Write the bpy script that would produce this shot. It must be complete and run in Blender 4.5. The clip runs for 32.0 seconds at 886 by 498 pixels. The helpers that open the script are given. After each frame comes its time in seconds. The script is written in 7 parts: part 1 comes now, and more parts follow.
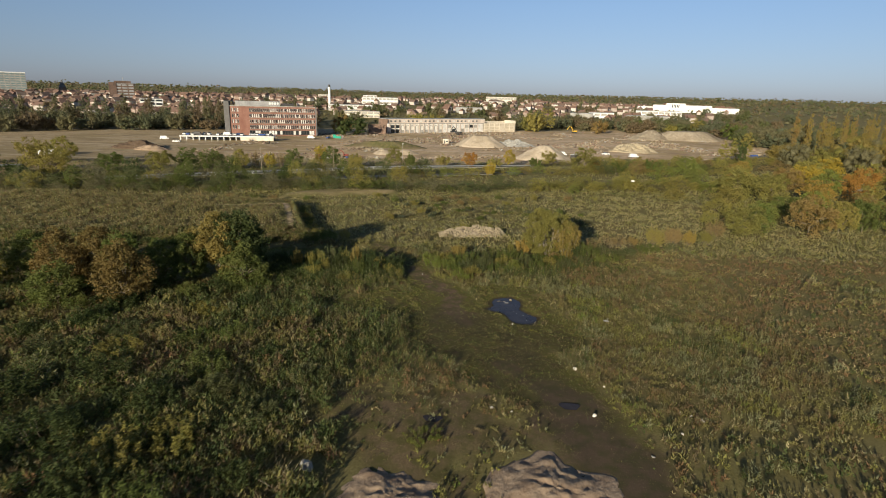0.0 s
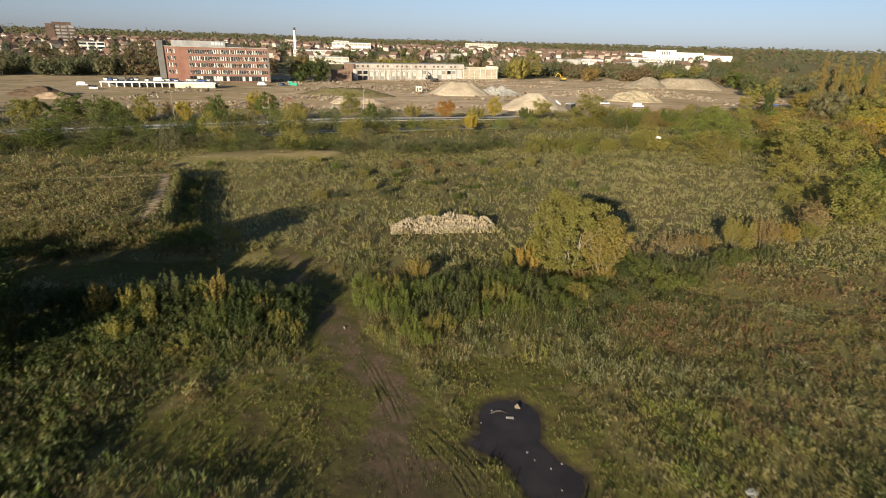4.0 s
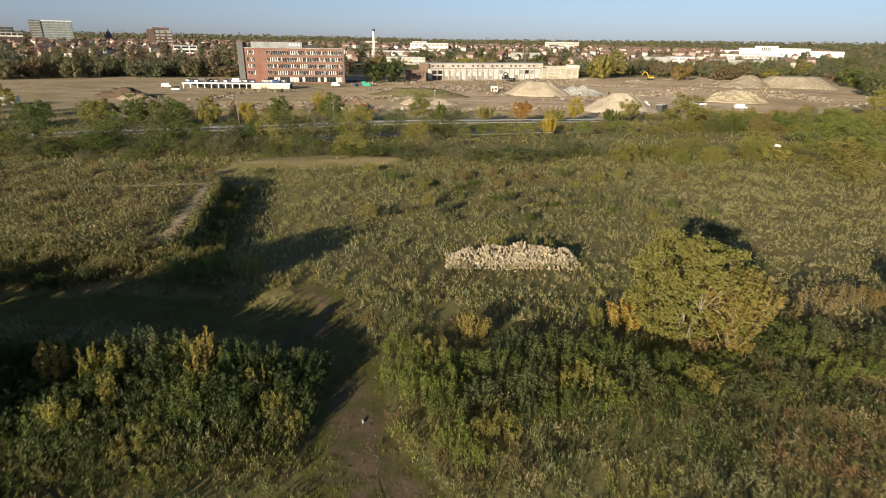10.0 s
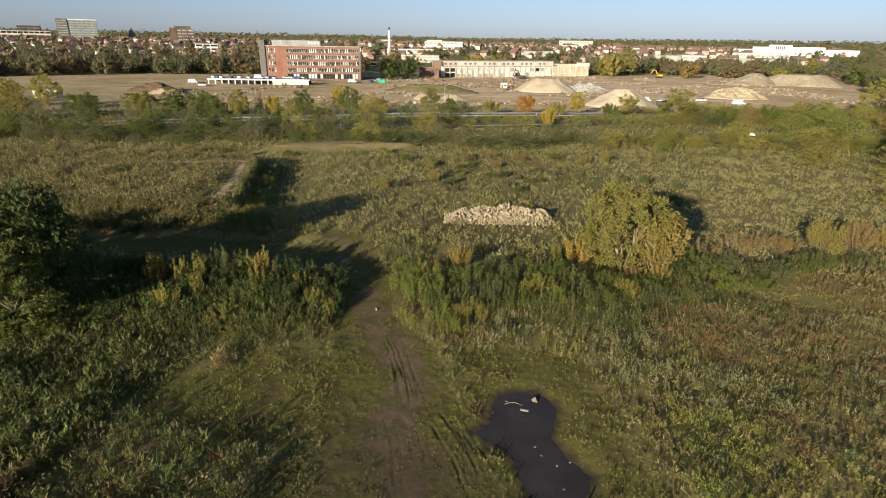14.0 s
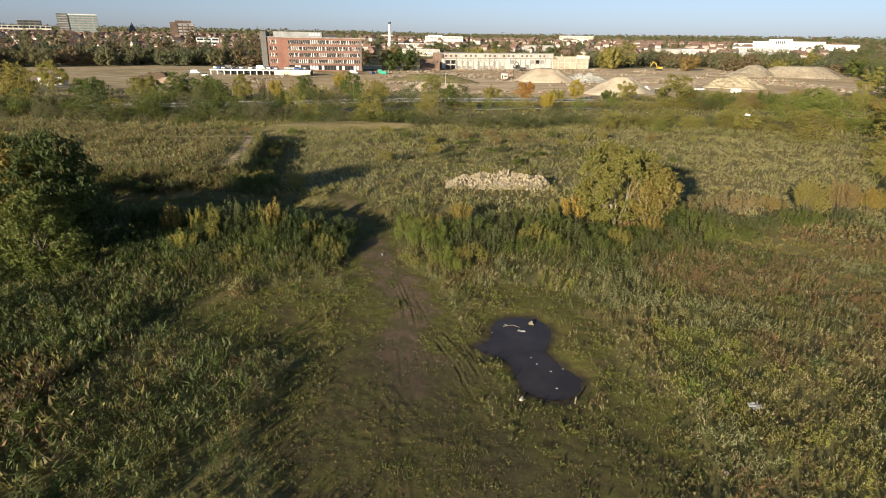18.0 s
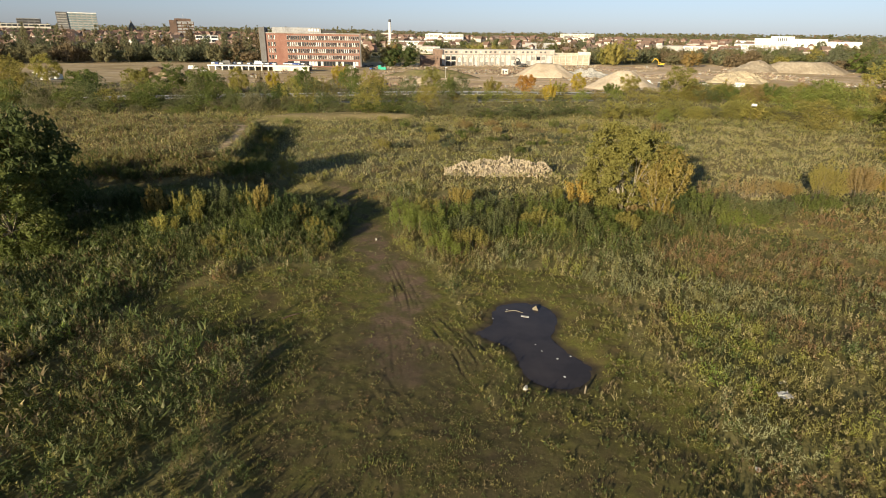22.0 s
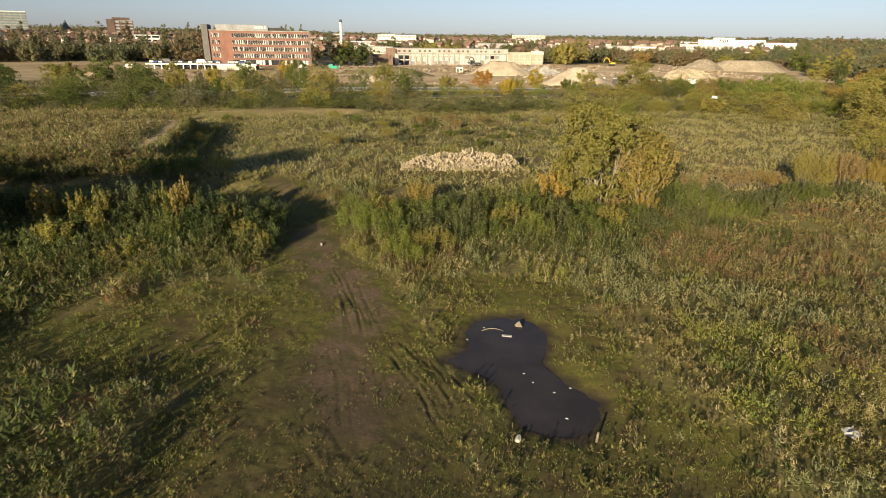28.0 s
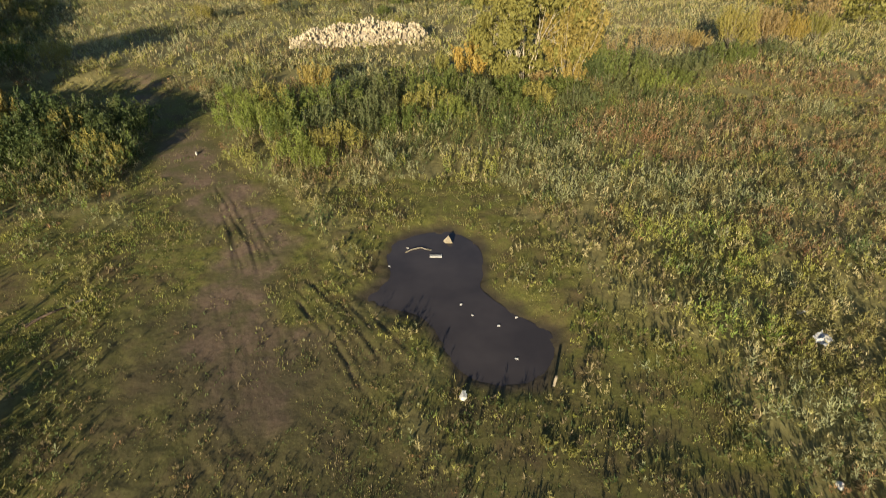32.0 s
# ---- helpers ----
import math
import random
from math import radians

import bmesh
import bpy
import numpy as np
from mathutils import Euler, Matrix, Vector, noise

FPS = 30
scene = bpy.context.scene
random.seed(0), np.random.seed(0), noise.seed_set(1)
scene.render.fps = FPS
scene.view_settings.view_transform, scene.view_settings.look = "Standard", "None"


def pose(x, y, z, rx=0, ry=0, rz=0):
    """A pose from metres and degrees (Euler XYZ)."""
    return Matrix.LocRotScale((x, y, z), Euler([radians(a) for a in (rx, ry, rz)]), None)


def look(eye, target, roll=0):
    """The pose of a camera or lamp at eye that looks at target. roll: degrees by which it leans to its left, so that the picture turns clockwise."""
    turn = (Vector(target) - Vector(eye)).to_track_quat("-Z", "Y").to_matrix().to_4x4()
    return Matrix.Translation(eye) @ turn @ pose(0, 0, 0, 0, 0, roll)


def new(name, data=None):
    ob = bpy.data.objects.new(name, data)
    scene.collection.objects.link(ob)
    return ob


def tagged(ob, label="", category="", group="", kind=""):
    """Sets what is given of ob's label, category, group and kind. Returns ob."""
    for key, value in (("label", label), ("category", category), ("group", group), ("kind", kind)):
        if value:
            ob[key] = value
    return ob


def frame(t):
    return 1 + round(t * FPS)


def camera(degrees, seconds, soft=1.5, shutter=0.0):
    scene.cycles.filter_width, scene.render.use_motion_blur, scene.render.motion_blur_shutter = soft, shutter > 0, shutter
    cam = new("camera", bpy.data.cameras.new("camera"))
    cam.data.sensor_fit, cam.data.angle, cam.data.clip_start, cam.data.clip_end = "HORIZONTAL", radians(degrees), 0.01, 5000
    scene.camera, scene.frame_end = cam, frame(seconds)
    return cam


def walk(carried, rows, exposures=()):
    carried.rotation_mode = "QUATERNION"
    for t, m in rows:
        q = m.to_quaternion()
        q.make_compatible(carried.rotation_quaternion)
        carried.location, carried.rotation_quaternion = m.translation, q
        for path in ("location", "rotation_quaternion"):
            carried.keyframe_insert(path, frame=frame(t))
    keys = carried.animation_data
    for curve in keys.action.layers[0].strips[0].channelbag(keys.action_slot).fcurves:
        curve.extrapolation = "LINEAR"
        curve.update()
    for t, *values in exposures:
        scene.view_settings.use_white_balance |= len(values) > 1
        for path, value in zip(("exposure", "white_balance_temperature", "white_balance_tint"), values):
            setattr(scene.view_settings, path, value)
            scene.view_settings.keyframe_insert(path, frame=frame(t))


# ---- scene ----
import itertools

cam = camera(78.8, 32.0, soft=0.9, shutter=0.5)
PATH = [
    (0, (-2.27, -58.75, 27.25), (-3.65, -39.54, 21.84), 1.45),
    (0.5, (-1.95, -54.34, 27.36), (-3.15, -35.25, 21.50), 1.53),
    (1, (-1.73, -49.59, 27.42), (-2.85, -30.83, 20.57), 1.70),
    (1.5, (-1.54, -44.38, 27.46), (-2.60, -25.71, 20.35), 1.64),
    (2, (-1.45, -39.04, 27.06), (-2.44, -20.37, 19.96), 1.61),
    (2.5, (-1.49, -33.67, 26.13), (-2.38, -14.99, 19.05), 1.69),
    (4.5, (-2.44, -11.70, 21.75), (-2.98, 7.03, 14.75), 1.67),
    (5, (-2.96, -7.06, 21.75), (-3.84, 11.66, 14.76), 1.83),
    (5.5, (-3.54, -3.31, 21.83), (-5.25, 15.35, 14.83), 1.90),
    (6, (-3.92, -0.60, 21.93), (-6.03, 18.01, 14.92), 1.76),
    (6.5, (-4.36, 1.30, 21.90), (-6.53, 19.90, 14.88), 1.70),
    (7, (-4.69, 2.58, 21.80), (-7.02, 21.16, 14.77), 1.58),
    (7.5, (-4.93, 3.30, 21.61), (-7.51, 21.84, 14.58), 1.52),
    (8, (-4.94, 3.36, 21.46), (-7.73, 21.87, 14.43), 1.48),
    (8.5, (-4.76, 2.92, 21.30), (-7.74, 21.41, 14.28), 1.39),
    (9, (-4.24, 1.84, 21.18), (-7.28, 20.31, 14.15), 1.21),
    (9.5, (-3.36, -0.10, 21.13), (-6.47, 18.36, 14.09), 1.06),
    (10, (-2.25, -2.64, 21.05), (-5.45, 15.80, 13.99), 0.88),
    (10.5, (-1.11, -5.48, 21.09), (-4.49, 12.91, 13.98), 0.76),
    (11, (-0.20, -7.91, 21.23), (-3.63, 10.46, 14.11), 0.84),
    (11.5, (0.40, -9.50, 21.51), (-3.05, 8.86, 14.37), 0.95),
    (12, (0.82, -10.69, 21.53), (-2.67, 7.66, 14.40), 0.84),
    (12.5, (1.12, -11.96, 21.44), (-2.41, 6.39, 14.32), 0.87),
    (13, (1.40, -13.36, 21.38), (-2.18, 4.98, 14.25), 1.02),
    (13.5, (1.79, -14.73, 21.23), (-1.86, 3.60, 14.10), 0.91),
    (14, (2.05, -15.94, 20.92), (-1.63, 2.39, 13.81), 0.94),
    (14.5, (2.39, -17.60, 20.91), (-1.31, 0.70, 13.75), 0.88),
    (16.5, (2.58, -19.63, 19.46), (-1.14, -1.35, 12.24), 1.14),
    (17, (2.54, -19.73, 18.91), (-1.16, -1.45, 11.69), 1.16),
    (17.5, (2.62, -19.72, 18.31), (-1.07, -1.43, 11.09), 1.10),
    (18, (2.70, -19.79, 17.80), (-0.98, -1.50, 10.59), 0.94),
    (18.5, (2.76, -19.83, 17.33), (-0.92, -1.54, 10.14), 0.89),
    (19, (2.78, -19.81, 16.95), (-0.91, -1.52, 9.75), 0.90),
    (19.5, (2.79, -19.77, 16.55), (-0.90, -1.48, 9.35), 0.87),
    (20, (2.84, -19.71, 16.18), (-0.87, -1.43, 8.97), 0.75),
    (20.5, (2.80, -19.52, 15.87), (-0.89, -1.24, 8.66), 0.91),
    (21, (2.75, -19.11, 15.71), (-0.94, -0.82, 8.50), 0.82),
    (21.5, (2.67, -18.47, 15.65), (-1.03, -0.19, 8.43), 0.86),
    (22, (2.54, -17.66, 15.64), (-1.16, 0.61, 8.41), 0.87),
    (22.5, (2.36, -16.73, 15.61), (-1.36, 1.55, 8.39), 0.92),
    (23, (2.16, -15.90, 15.70), (-1.56, 2.38, 8.48), 0.85),
    (23.5, (2.03, -15.25, 15.59), (-1.68, 3.04, 8.39), 0.97),
    (24, (1.96, -15.03, 15.40), (-1.74, 3.26, 8.21), 0.90),
    (24.5, (1.91, -15.02, 15.10), (-1.80, 3.27, 7.92), 1.00),
    (26.5, (1.59, -14.12, 13.94), (-2.06, 4.19, 6.76), 1.11),
    (27, (1.48, -13.39, 13.75), (-1.35, 5.07, 6.59), 0.94),
    (27.5, (1.35, -12.45, 13.51), (-0.97, 6.09, 6.37), 0.98),
    (28, (1.24, -11.36, 13.30), (-0.95, 7.19, 6.16), 0.97),
    (28.5, (1.17, -10.07, 13.08), (-0.78, 8.51, 5.93), 1.01),
    (29, (1.19, -8.64, 12.83), (-0.30, 9.98, 5.70), 1.03),
    (29.5, (1.16, -7.31, 12.73), (0.60, 11.38, 5.63), 0.97),
    (30, (1.11, -6.56, 12.71), (1.45, 12.13, 5.62), 0.74),
    (30.5, (0.98, -6.41, 12.68), (1.80, 12.23, 5.46), 0.74),
    (31, (0.92, -6.38, 12.59), (1.95, 11.84, 4.41), 0.70),
    (31.5, (0.90, -6.32, 12.55), (1.93, 11.12, 2.83), 0.69),
    (32, (0.88, -6.28, 12.51), (1.89, 10.33, 1.43), 0.74),
]
walk(cam, [(t, look(eye, target, roll)) for t, eye, target, roll in PATH],
     exposures=[(0, 0.33, 6350, 10), (1, 0.32, 7000, 10), (2, 0.65, 6900, 10), (5, 0.62, 6500, 10), (10, 0.63, 6450, 10), (13, 0.71, 6450, 10), (18, 0.82, 6450, 10), (20, 0.84, 6650, 10), (24, 0.85, 7000, 10), (28, 0.84, 7250, 10), (30.5, 0.78, 7150, 10), (32, 1.2, 6700, 8)])

# ---- world and sun: low autumn sun behind the camera, a little to the left ----
SUN_EL, SUN_AZ = 13.5, 199.0  # degrees above the horizon; clockwise from +y
world = bpy.data.worlds.new("sky")
scene.world = world
world.use_nodes = True
sky = world.node_tree.nodes.new("ShaderNodeTexSky")
sky.sky_type, sky.sun_disc = "NISHITA", False
sky.sun_elevation, sky.sun_rotation = radians(SUN_EL), radians(SUN_AZ)
sky.air_density, sky.dust_density, sky.ozone_density = 1.0, 0.4, 3.0
back = world.node_tree.nodes["Background"]
back.inputs["Strength"].default_value = 0.06
grey = world.node_tree.nodes.new("ShaderNodeRGBToBW")
tint = world.node_tree.nodes.new("ShaderNodeMix")
tint.data_type, tint.blend_type = "RGBA", "MULTIPLY"
tint.inputs[0].default_value = 1.0
tint.inputs[7].default_value = (0.83, 0.955, 1.29, 1)
haze = world.node_tree.nodes.new("ShaderNodeMix")  # even haze all round takes the yellow out of the horizon
haze.data_type = "RGBA"
haze.inputs[0].default_value = 0.6
place = world.node_tree.nodes.new("ShaderNodeTexCoord")
upward = world.node_tree.nodes.new("ShaderNodeSeparateXYZ")
clear = world.node_tree.nodes.new("ShaderNodeMapRange")  # the sky is clearer and bluer above the murk of the horizon
clear.inputs["From Min"].default_value, clear.inputs["From Max"].default_value = 0.0, 0.2
above = world.node_tree.nodes.new("ShaderNodeMix")
above.data_type, above.blend_type = "RGBA", "MULTIPLY"
above.inputs[7].default_value = (1.18, 1.46, 1.68, 1)
deep = world.node_tree.nodes.new("ShaderNodeMapRange")
deep.inputs["From Min"].default_value, deep.inputs["From Max"].default_value = 0.15, 0.75
deep.inputs["To Min"].default_value, deep.inputs["To Max"].default_value = 1.0, 0.42
world.node_tree.links.new(upward.outputs["Z"], deep.inputs["Value"])
zenith = world.node_tree.nodes.new("ShaderNodeVectorMath")
zenith.operation = "SCALE"
for a, b in ((place.outputs["Generated"], upward.inputs[0]), (upward.outputs["Z"], clear.inputs["Value"]), (clear.outputs["Result"], above.inputs[0]), (haze.outputs[2], above.inputs[6])):
    world.node_tree.links.new(a, b)
for a, b in ((sky.outputs[0], grey.inputs[0]), (grey.outputs[0], tint.inputs[6]), (sky.outputs[0], haze.inputs[6]), (tint.outputs[2], haze.inputs[7]), (above.outputs[2], zenith.inputs[0]), (deep.outputs["Result"], zenith.inputs["Scale"]), (zenith.outputs[0], back.inputs["Color"])):
    world.node_tree.links.new(a, b)
sun = new("sun", bpy.data.lights.new("sun", "SUN"))
sun.data.energy, sun.data.angle, sun.data.color = 5.0, radians(0.6), (1.0, 0.875, 0.64)
sun.matrix_world = look((0, 0, 60), (math.sin(radians(SUN_AZ)) * -60, math.cos(radians(SUN_AZ)) * -60, 60 - 60 * math.tan(radians(SUN_EL))))


# ---- materials ----
def nodes_of(name):
    m = bpy.data.materials.new(name)
    m.use_nodes = True
    n = m.node_tree.nodes
    return m, n, m.node_tree.links, n["Principled BSDF"]


def noise_tex(n, l, co, scale, detail=4.0, rough=0.6):
    t = n.new("ShaderNodeTexNoise")
    t.inputs["Scale"].default_value, t.inputs["Detail"].default_value, t.inputs["Roughness"].default_value = scale, detail, rough
    l.new(co, t.inputs["Vector"])
    return t.outputs["Fac"]


def blend(n, l, fac, a, b, lo=0.35, hi=0.65):
    """Mix of two colours (or sockets) by a factor stretched between lo and hi."""
    r = n.new("ShaderNodeMapRange")
    r.inputs["From Min"].default_value, r.inputs["From Max"].default_value = lo, hi
    l.new(fac, r.inputs["Value"])
    m = n.new("ShaderNodeMix")
    m.data_type = "RGBA"
    l.new(r.outputs["Result"], m.inputs["Factor"])
    for k, c in ((6, a), (7, b)):
        if isinstance(c, tuple):
            m.inputs[k].default_value = (*c, 1)
        else:
            l.new(c, m.inputs[k])
    return m.outputs[2]


def surface(name, a, b, scale=2.0, c=None, scale2=0.2, rough=0.9, bump=0.3, metal=0.0, spec=0.3):
    """A solid surface: fine grain from a to b, larger stains towards c, relief from the grain."""
    m, n, l, p = nodes_of(name)
    co = n.new("ShaderNodeNewGeometry").outputs["Position"]
    fine = noise_tex(n, l, co, scale, 6)
    col = blend(n, l, fine, a, b)
    if c:
        col = blend(n, l, noise_tex(n, l, co, scale2, 3), col, c, 0.45, 0.7)
    l.new(col, p.inputs["Base Color"])
    p.inputs["Roughness"].default_value, p.inputs["Metallic"].default_value = rough, metal
    p.inputs["Specular IOR Level"].default_value = spec
    if bump:
        bn = n.new("ShaderNodeBump")
        bn.inputs["Strength"].default_value, bn.inputs["Distance"].default_value = bump, 0.5 / scale
        l.new(fine, bn.inputs["Height"])
        l.new(bn.outputs["Normal"], p.inputs["Normal"])
    return m


def leaf(name, a, b, c=None, trans=0.48, per_object=True):
    """Foliage: each shoot or clump between a and b by its tint, each leaf a little off it, each plant or patch towards c; light shines through it."""
    m, n, l, p = nodes_of(name)
    geo = n.new("ShaderNodeNewGeometry")
    avg = n.new("ShaderNodeMath")
    avg.operation = "ADD"
    own = n.new("ShaderNodeAttribute")
    own.attribute_name = "tint"
    each = n.new("ShaderNodeMath")
    each.operation = "MULTIPLY_ADD"
    each.inputs[1].default_value = 0.14
    l.new(geo.outputs["Random Per Island"], each.inputs[0])
    l.new(own.outputs["Fac"], each.inputs[2])
    l.new(each.outputs[0], avg.inputs[0])
    l.new(noise_tex(n, l, geo.outputs["Position"], 1.7, 2), avg.inputs[1])
    col = blend(n, l, avg.outputs[0], a, b, 0.35, 1.55)
    if c:
        if per_object:
            col = blend(n, l, n.new("ShaderNodeObjectInfo").outputs["Random"], col, c, 0.2, 1.5)
        col = blend(n, l, noise_tex(n, l, geo.outputs["Position"], 0.35, 3), col, c, 0.42, 0.72)
    l.new(col, p.inputs["Base Color"])
    p.inputs["Roughness"].default_value = 0.65
    p.inputs["Specular IOR Level"].default_value = 0.25
    tr = n.new("ShaderNodeBsdfTranslucent")
    l.new(col, tr.inputs["Color"])
    mx = n.new("ShaderNodeMixShader")
    mx.inputs[0].default_value = trans
    l.new(p.outputs[0], mx.inputs[1])
    l.new(tr.outputs[0], mx.inputs[2])
    l.new(mx.outputs[0], n["Material Output"].inputs["Surface"])
    return m


WEED = [
    leaf("weed_olive", (0.226, 0.213, 0.0682), (0.352, 0.322, 0.114), (0.275, 0.231, 0.088), per_object=False),
    leaf("weed_yellow_green", (0.259, 0.259, 0.0605), (0.413, 0.393, 0.105), (0.325, 0.288, 0.0858), per_object=False),
    leaf("weed_brown", (0.165, 0.126, 0.07), (0.3, 0.228, 0.12), (0.235, 0.187, 0.09), per_object=False),
    leaf("weed_rust", (0.275, 0.158, 0.082), (0.4, 0.24, 0.122), (0.29, 0.19, 0.086), per_object=False),
]
WEED += [
    leaf("weed_dark_green", (0.0804, 0.111, 0.0359), (0.15, 0.18, 0.0605), (0.121, 0.132, 0.0473), per_object=False),
    leaf("weed_straw", (0.407, 0.341, 0.165), (0.589, 0.501, 0.259), (0.435, 0.358, 0.163), per_object=False),
    leaf("weed_fresh_green", (0.165, 0.233, 0.0473), (0.281, 0.343, 0.0803), (0.253, 0.275, 0.0715), per_object=False),
    leaf("weed_grey_green", (0.244, 0.249, 0.123), (0.385, 0.38, 0.202), (0.284, 0.27, 0.127), per_object=False),
]
OLIVE, YELLOWGREEN, BROWN, RUST, DARKGREEN, STRAW, FRESH, GREYGREEN = range(8)
LEAF = {
    "yellow": leaf("leaf_yellow", (0.405, 0.288, 0.0459), (0.649, 0.472, 0.0721), (0.351, 0.302, 0.059)),
    "gold": leaf("leaf_gold", (0.379, 0.236, 0.059), (0.567, 0.374, 0.0918), (0.351, 0.276, 0.0721)),
    "orange": leaf("leaf_orange", (0.405, 0.183, 0.0459), (0.594, 0.288, 0.0655), (0.391, 0.249, 0.0655)),
    "olive": leaf("leaf_olive", (0.245, 0.238, 0.0597), (0.438, 0.392, 0.102), (0.316, 0.255, 0.0767)),
    "lime": leaf("leaf_yellow_green", (0.2, 0.194, 0.053), (0.335, 0.308, 0.088), (0.25, 0.225, 0.064)),
    "amber": leaf("leaf_amber", (0.265, 0.2, 0.058), (0.415, 0.31, 0.092), (0.285, 0.232, 0.07)),
    "green": leaf("leaf_green", (0.0976, 0.134, 0.0315), (0.194, 0.236, 0.0603), (0.166, 0.176, 0.0509)),
    "fresh": leaf("leaf_fresh_green", (0.169, 0.209, 0.0452), (0.299, 0.339, 0.0791), (0.226, 0.232, 0.0621)),
    "grey": leaf("leaf_grey_green", (0.101, 0.123, 0.048), (0.201, 0.221, 0.0944), (0.158, 0.158, 0.0625)),
    "russet": leaf("leaf_russet", (0.17, 0.115, 0.04), (0.28, 0.19, 0.064), (0.2, 0.155, 0.052)),
    "dark": leaf("leaf_dark_green", (0.0484, 0.0749, 0.0229), (0.11, 0.145, 0.0459), (0.0928, 0.108, 0.0353)),
    "brown": leaf("leaf_brown", (0.257, 0.171, 0.0655), (0.418, 0.288, 0.105), (0.297, 0.223, 0.0786)),
    # next three: distance haze mixed into the leaf colour, greyer with less contrast
    "hazed_green": leaf("leaf_hazed_green", (0.132, 0.15, 0.082), (0.19, 0.205, 0.112), (0.16, 0.163, 0.092)),
    "hazed_olive": leaf("leaf_hazed_olive", (0.182, 0.175, 0.09), (0.255, 0.238, 0.124), (0.21, 0.188, 0.1)),
    "hazed_brown": leaf("leaf_hazed_brown", (0.192, 0.146, 0.086), (0.272, 0.208, 0.12), (0.228, 0.172, 0.096)),
    "dry": leaf("leaf_dry", (0.271, 0.192, 0.0847), (0.418, 0.305, 0.136), (0.294, 0.215, 0.0791)),
}
BARK = surface("bark", (0.16, 0.13, 0.09), (0.3, 0.25, 0.18), 6.0, (0.12, 0.1, 0.07), 1.0)
BARK_PALE = surface("pale_bark", (0.26, 0.22, 0.15), (0.42, 0.36, 0.26), 6.0, (0.24, 0.2, 0.14), 1.0)
STONE = surface("rubble_stone", (0.31, 0.25, 0.165), (0.53, 0.45, 0.32), 5.0, (0.25, 0.2, 0.13), 1.4, 0.9, 0.5)
WHITE_STONE = surface("white_stone", (0.6, 0.56, 0.48), (0.8, 0.77, 0.7), 9.0, (0.45, 0.4, 0.33), 2.0)
EARTH = surface("pale_earth", (0.33, 0.235, 0.16), (0.46, 0.345, 0.245), 3.0, (0.27, 0.185, 0.125), 0.5, 0.95, 0.5)
SAND = surface("sand", (0.42, 0.34, 0.25), (0.56, 0.47, 0.36), 0.8, (0.36, 0.29, 0.21), 0.1, 0.95, 0.3)
DARK_SPOIL = surface("dark_spoil", (0.09, 0.06, 0.04), (0.14, 0.095, 0.063), 0.5, (0.15, 0.105, 0.07), 0.08, 0.95, 0.5)
SPOIL = surface("brown_spoil", (0.27, 0.22, 0.16), (0.39, 0.33, 0.245), 0.5, (0.21, 0.165, 0.115), 0.08, 0.95, 0.5)
BRICK = surface("red_brick", (0.245, 0.125, 0.095), (0.325, 0.172, 0.132), 2.0, (0.23, 0.11, 0.082), 0.15, 0.9, 0.1)
DARK_BRICK = surface("dark_brown_brick", (0.12, 0.08, 0.062), (0.18, 0.118, 0.09), 1.0, (0.1, 0.07, 0.056), 0.2)
RUIN = surface("old_brick", (0.2, 0.13, 0.09), (0.3, 0.2, 0.15), 1.0, (0.15, 0.11, 0.09), 0.2)
CONCRETE = surface("concrete", (0.32, 0.3, 0.27), (0.45, 0.43, 0.39), 1.2, (0.26, 0.25, 0.23), 0.2)
DARK_CONCRETE = surface("grey_cladding", (0.14, 0.135, 0.13), (0.2, 0.195, 0.19), 0.8, (0.11, 0.105, 0.1), 0.1)
CREAM = surface("cream_render", (0.62, 0.55, 0.44), (0.76, 0.7, 0.6), 0.7, (0.5, 0.42, 0.32), 0.12)
WASHED = surface("washed_white_render", (0.66, 0.62, 0.56), (0.8, 0.77, 0.72), 0.7, (0.5, 0.45, 0.4), 0.15)
PINK = surface("faded_pink_render", (0.58, 0.48, 0.41), (0.7, 0.6, 0.52), 0.7, (0.48, 0.4, 0.34), 0.1)
OCHRE = surface("ochre_render", (0.54, 0.47, 0.36), (0.68, 0.61, 0.5), 0.7, (0.46, 0.39, 0.29), 0.1)
WHITE = surface("white_paint", (0.72, 0.71, 0.68), (0.84, 0.83, 0.8), 1.0, (0.62, 0.61, 0.58), 0.1, 0.6, 0.05)
ROOF_GREY = surface("grey_roofing", (0.28, 0.28, 0.28), (0.4, 0.4, 0.4), 1.0, (0.22, 0.22, 0.22), 0.1)
TILE = surface("red_roof_tile", (0.165, 0.1, 0.076), (0.235, 0.145, 0.11), 1.0, (0.14, 0.115, 0.1), 0.02)
HOUSE_WALL = surface("house_wall", (0.23, 0.14, 0.105), (0.78, 0.75, 0.69), 0.03, (0.26, 0.155, 0.115), 0.019)
GLASS = surface("dark_window_glass", (0.02, 0.023, 0.027), (0.05, 0.055, 0.06), 0.3, None, 1, 0.12, 0.0, 0.0, 0.6)
BLIND = surface("pale_window_blind", (0.55, 0.53, 0.5), (0.75, 0.73, 0.7), 0.4, None, 1, 0.5, 0.0)
TEAL = surface("blue_green_cladding", (0.15, 0.205, 0.215), (0.2, 0.265, 0.275), 0.3, None, 1, 0.4, 0.0)
GREEN_NET = surface("green_netting", (0.02, 0.26, 0.17), (0.04, 0.36, 0.25), 1.0, None, 1, 0.7, 0.1)
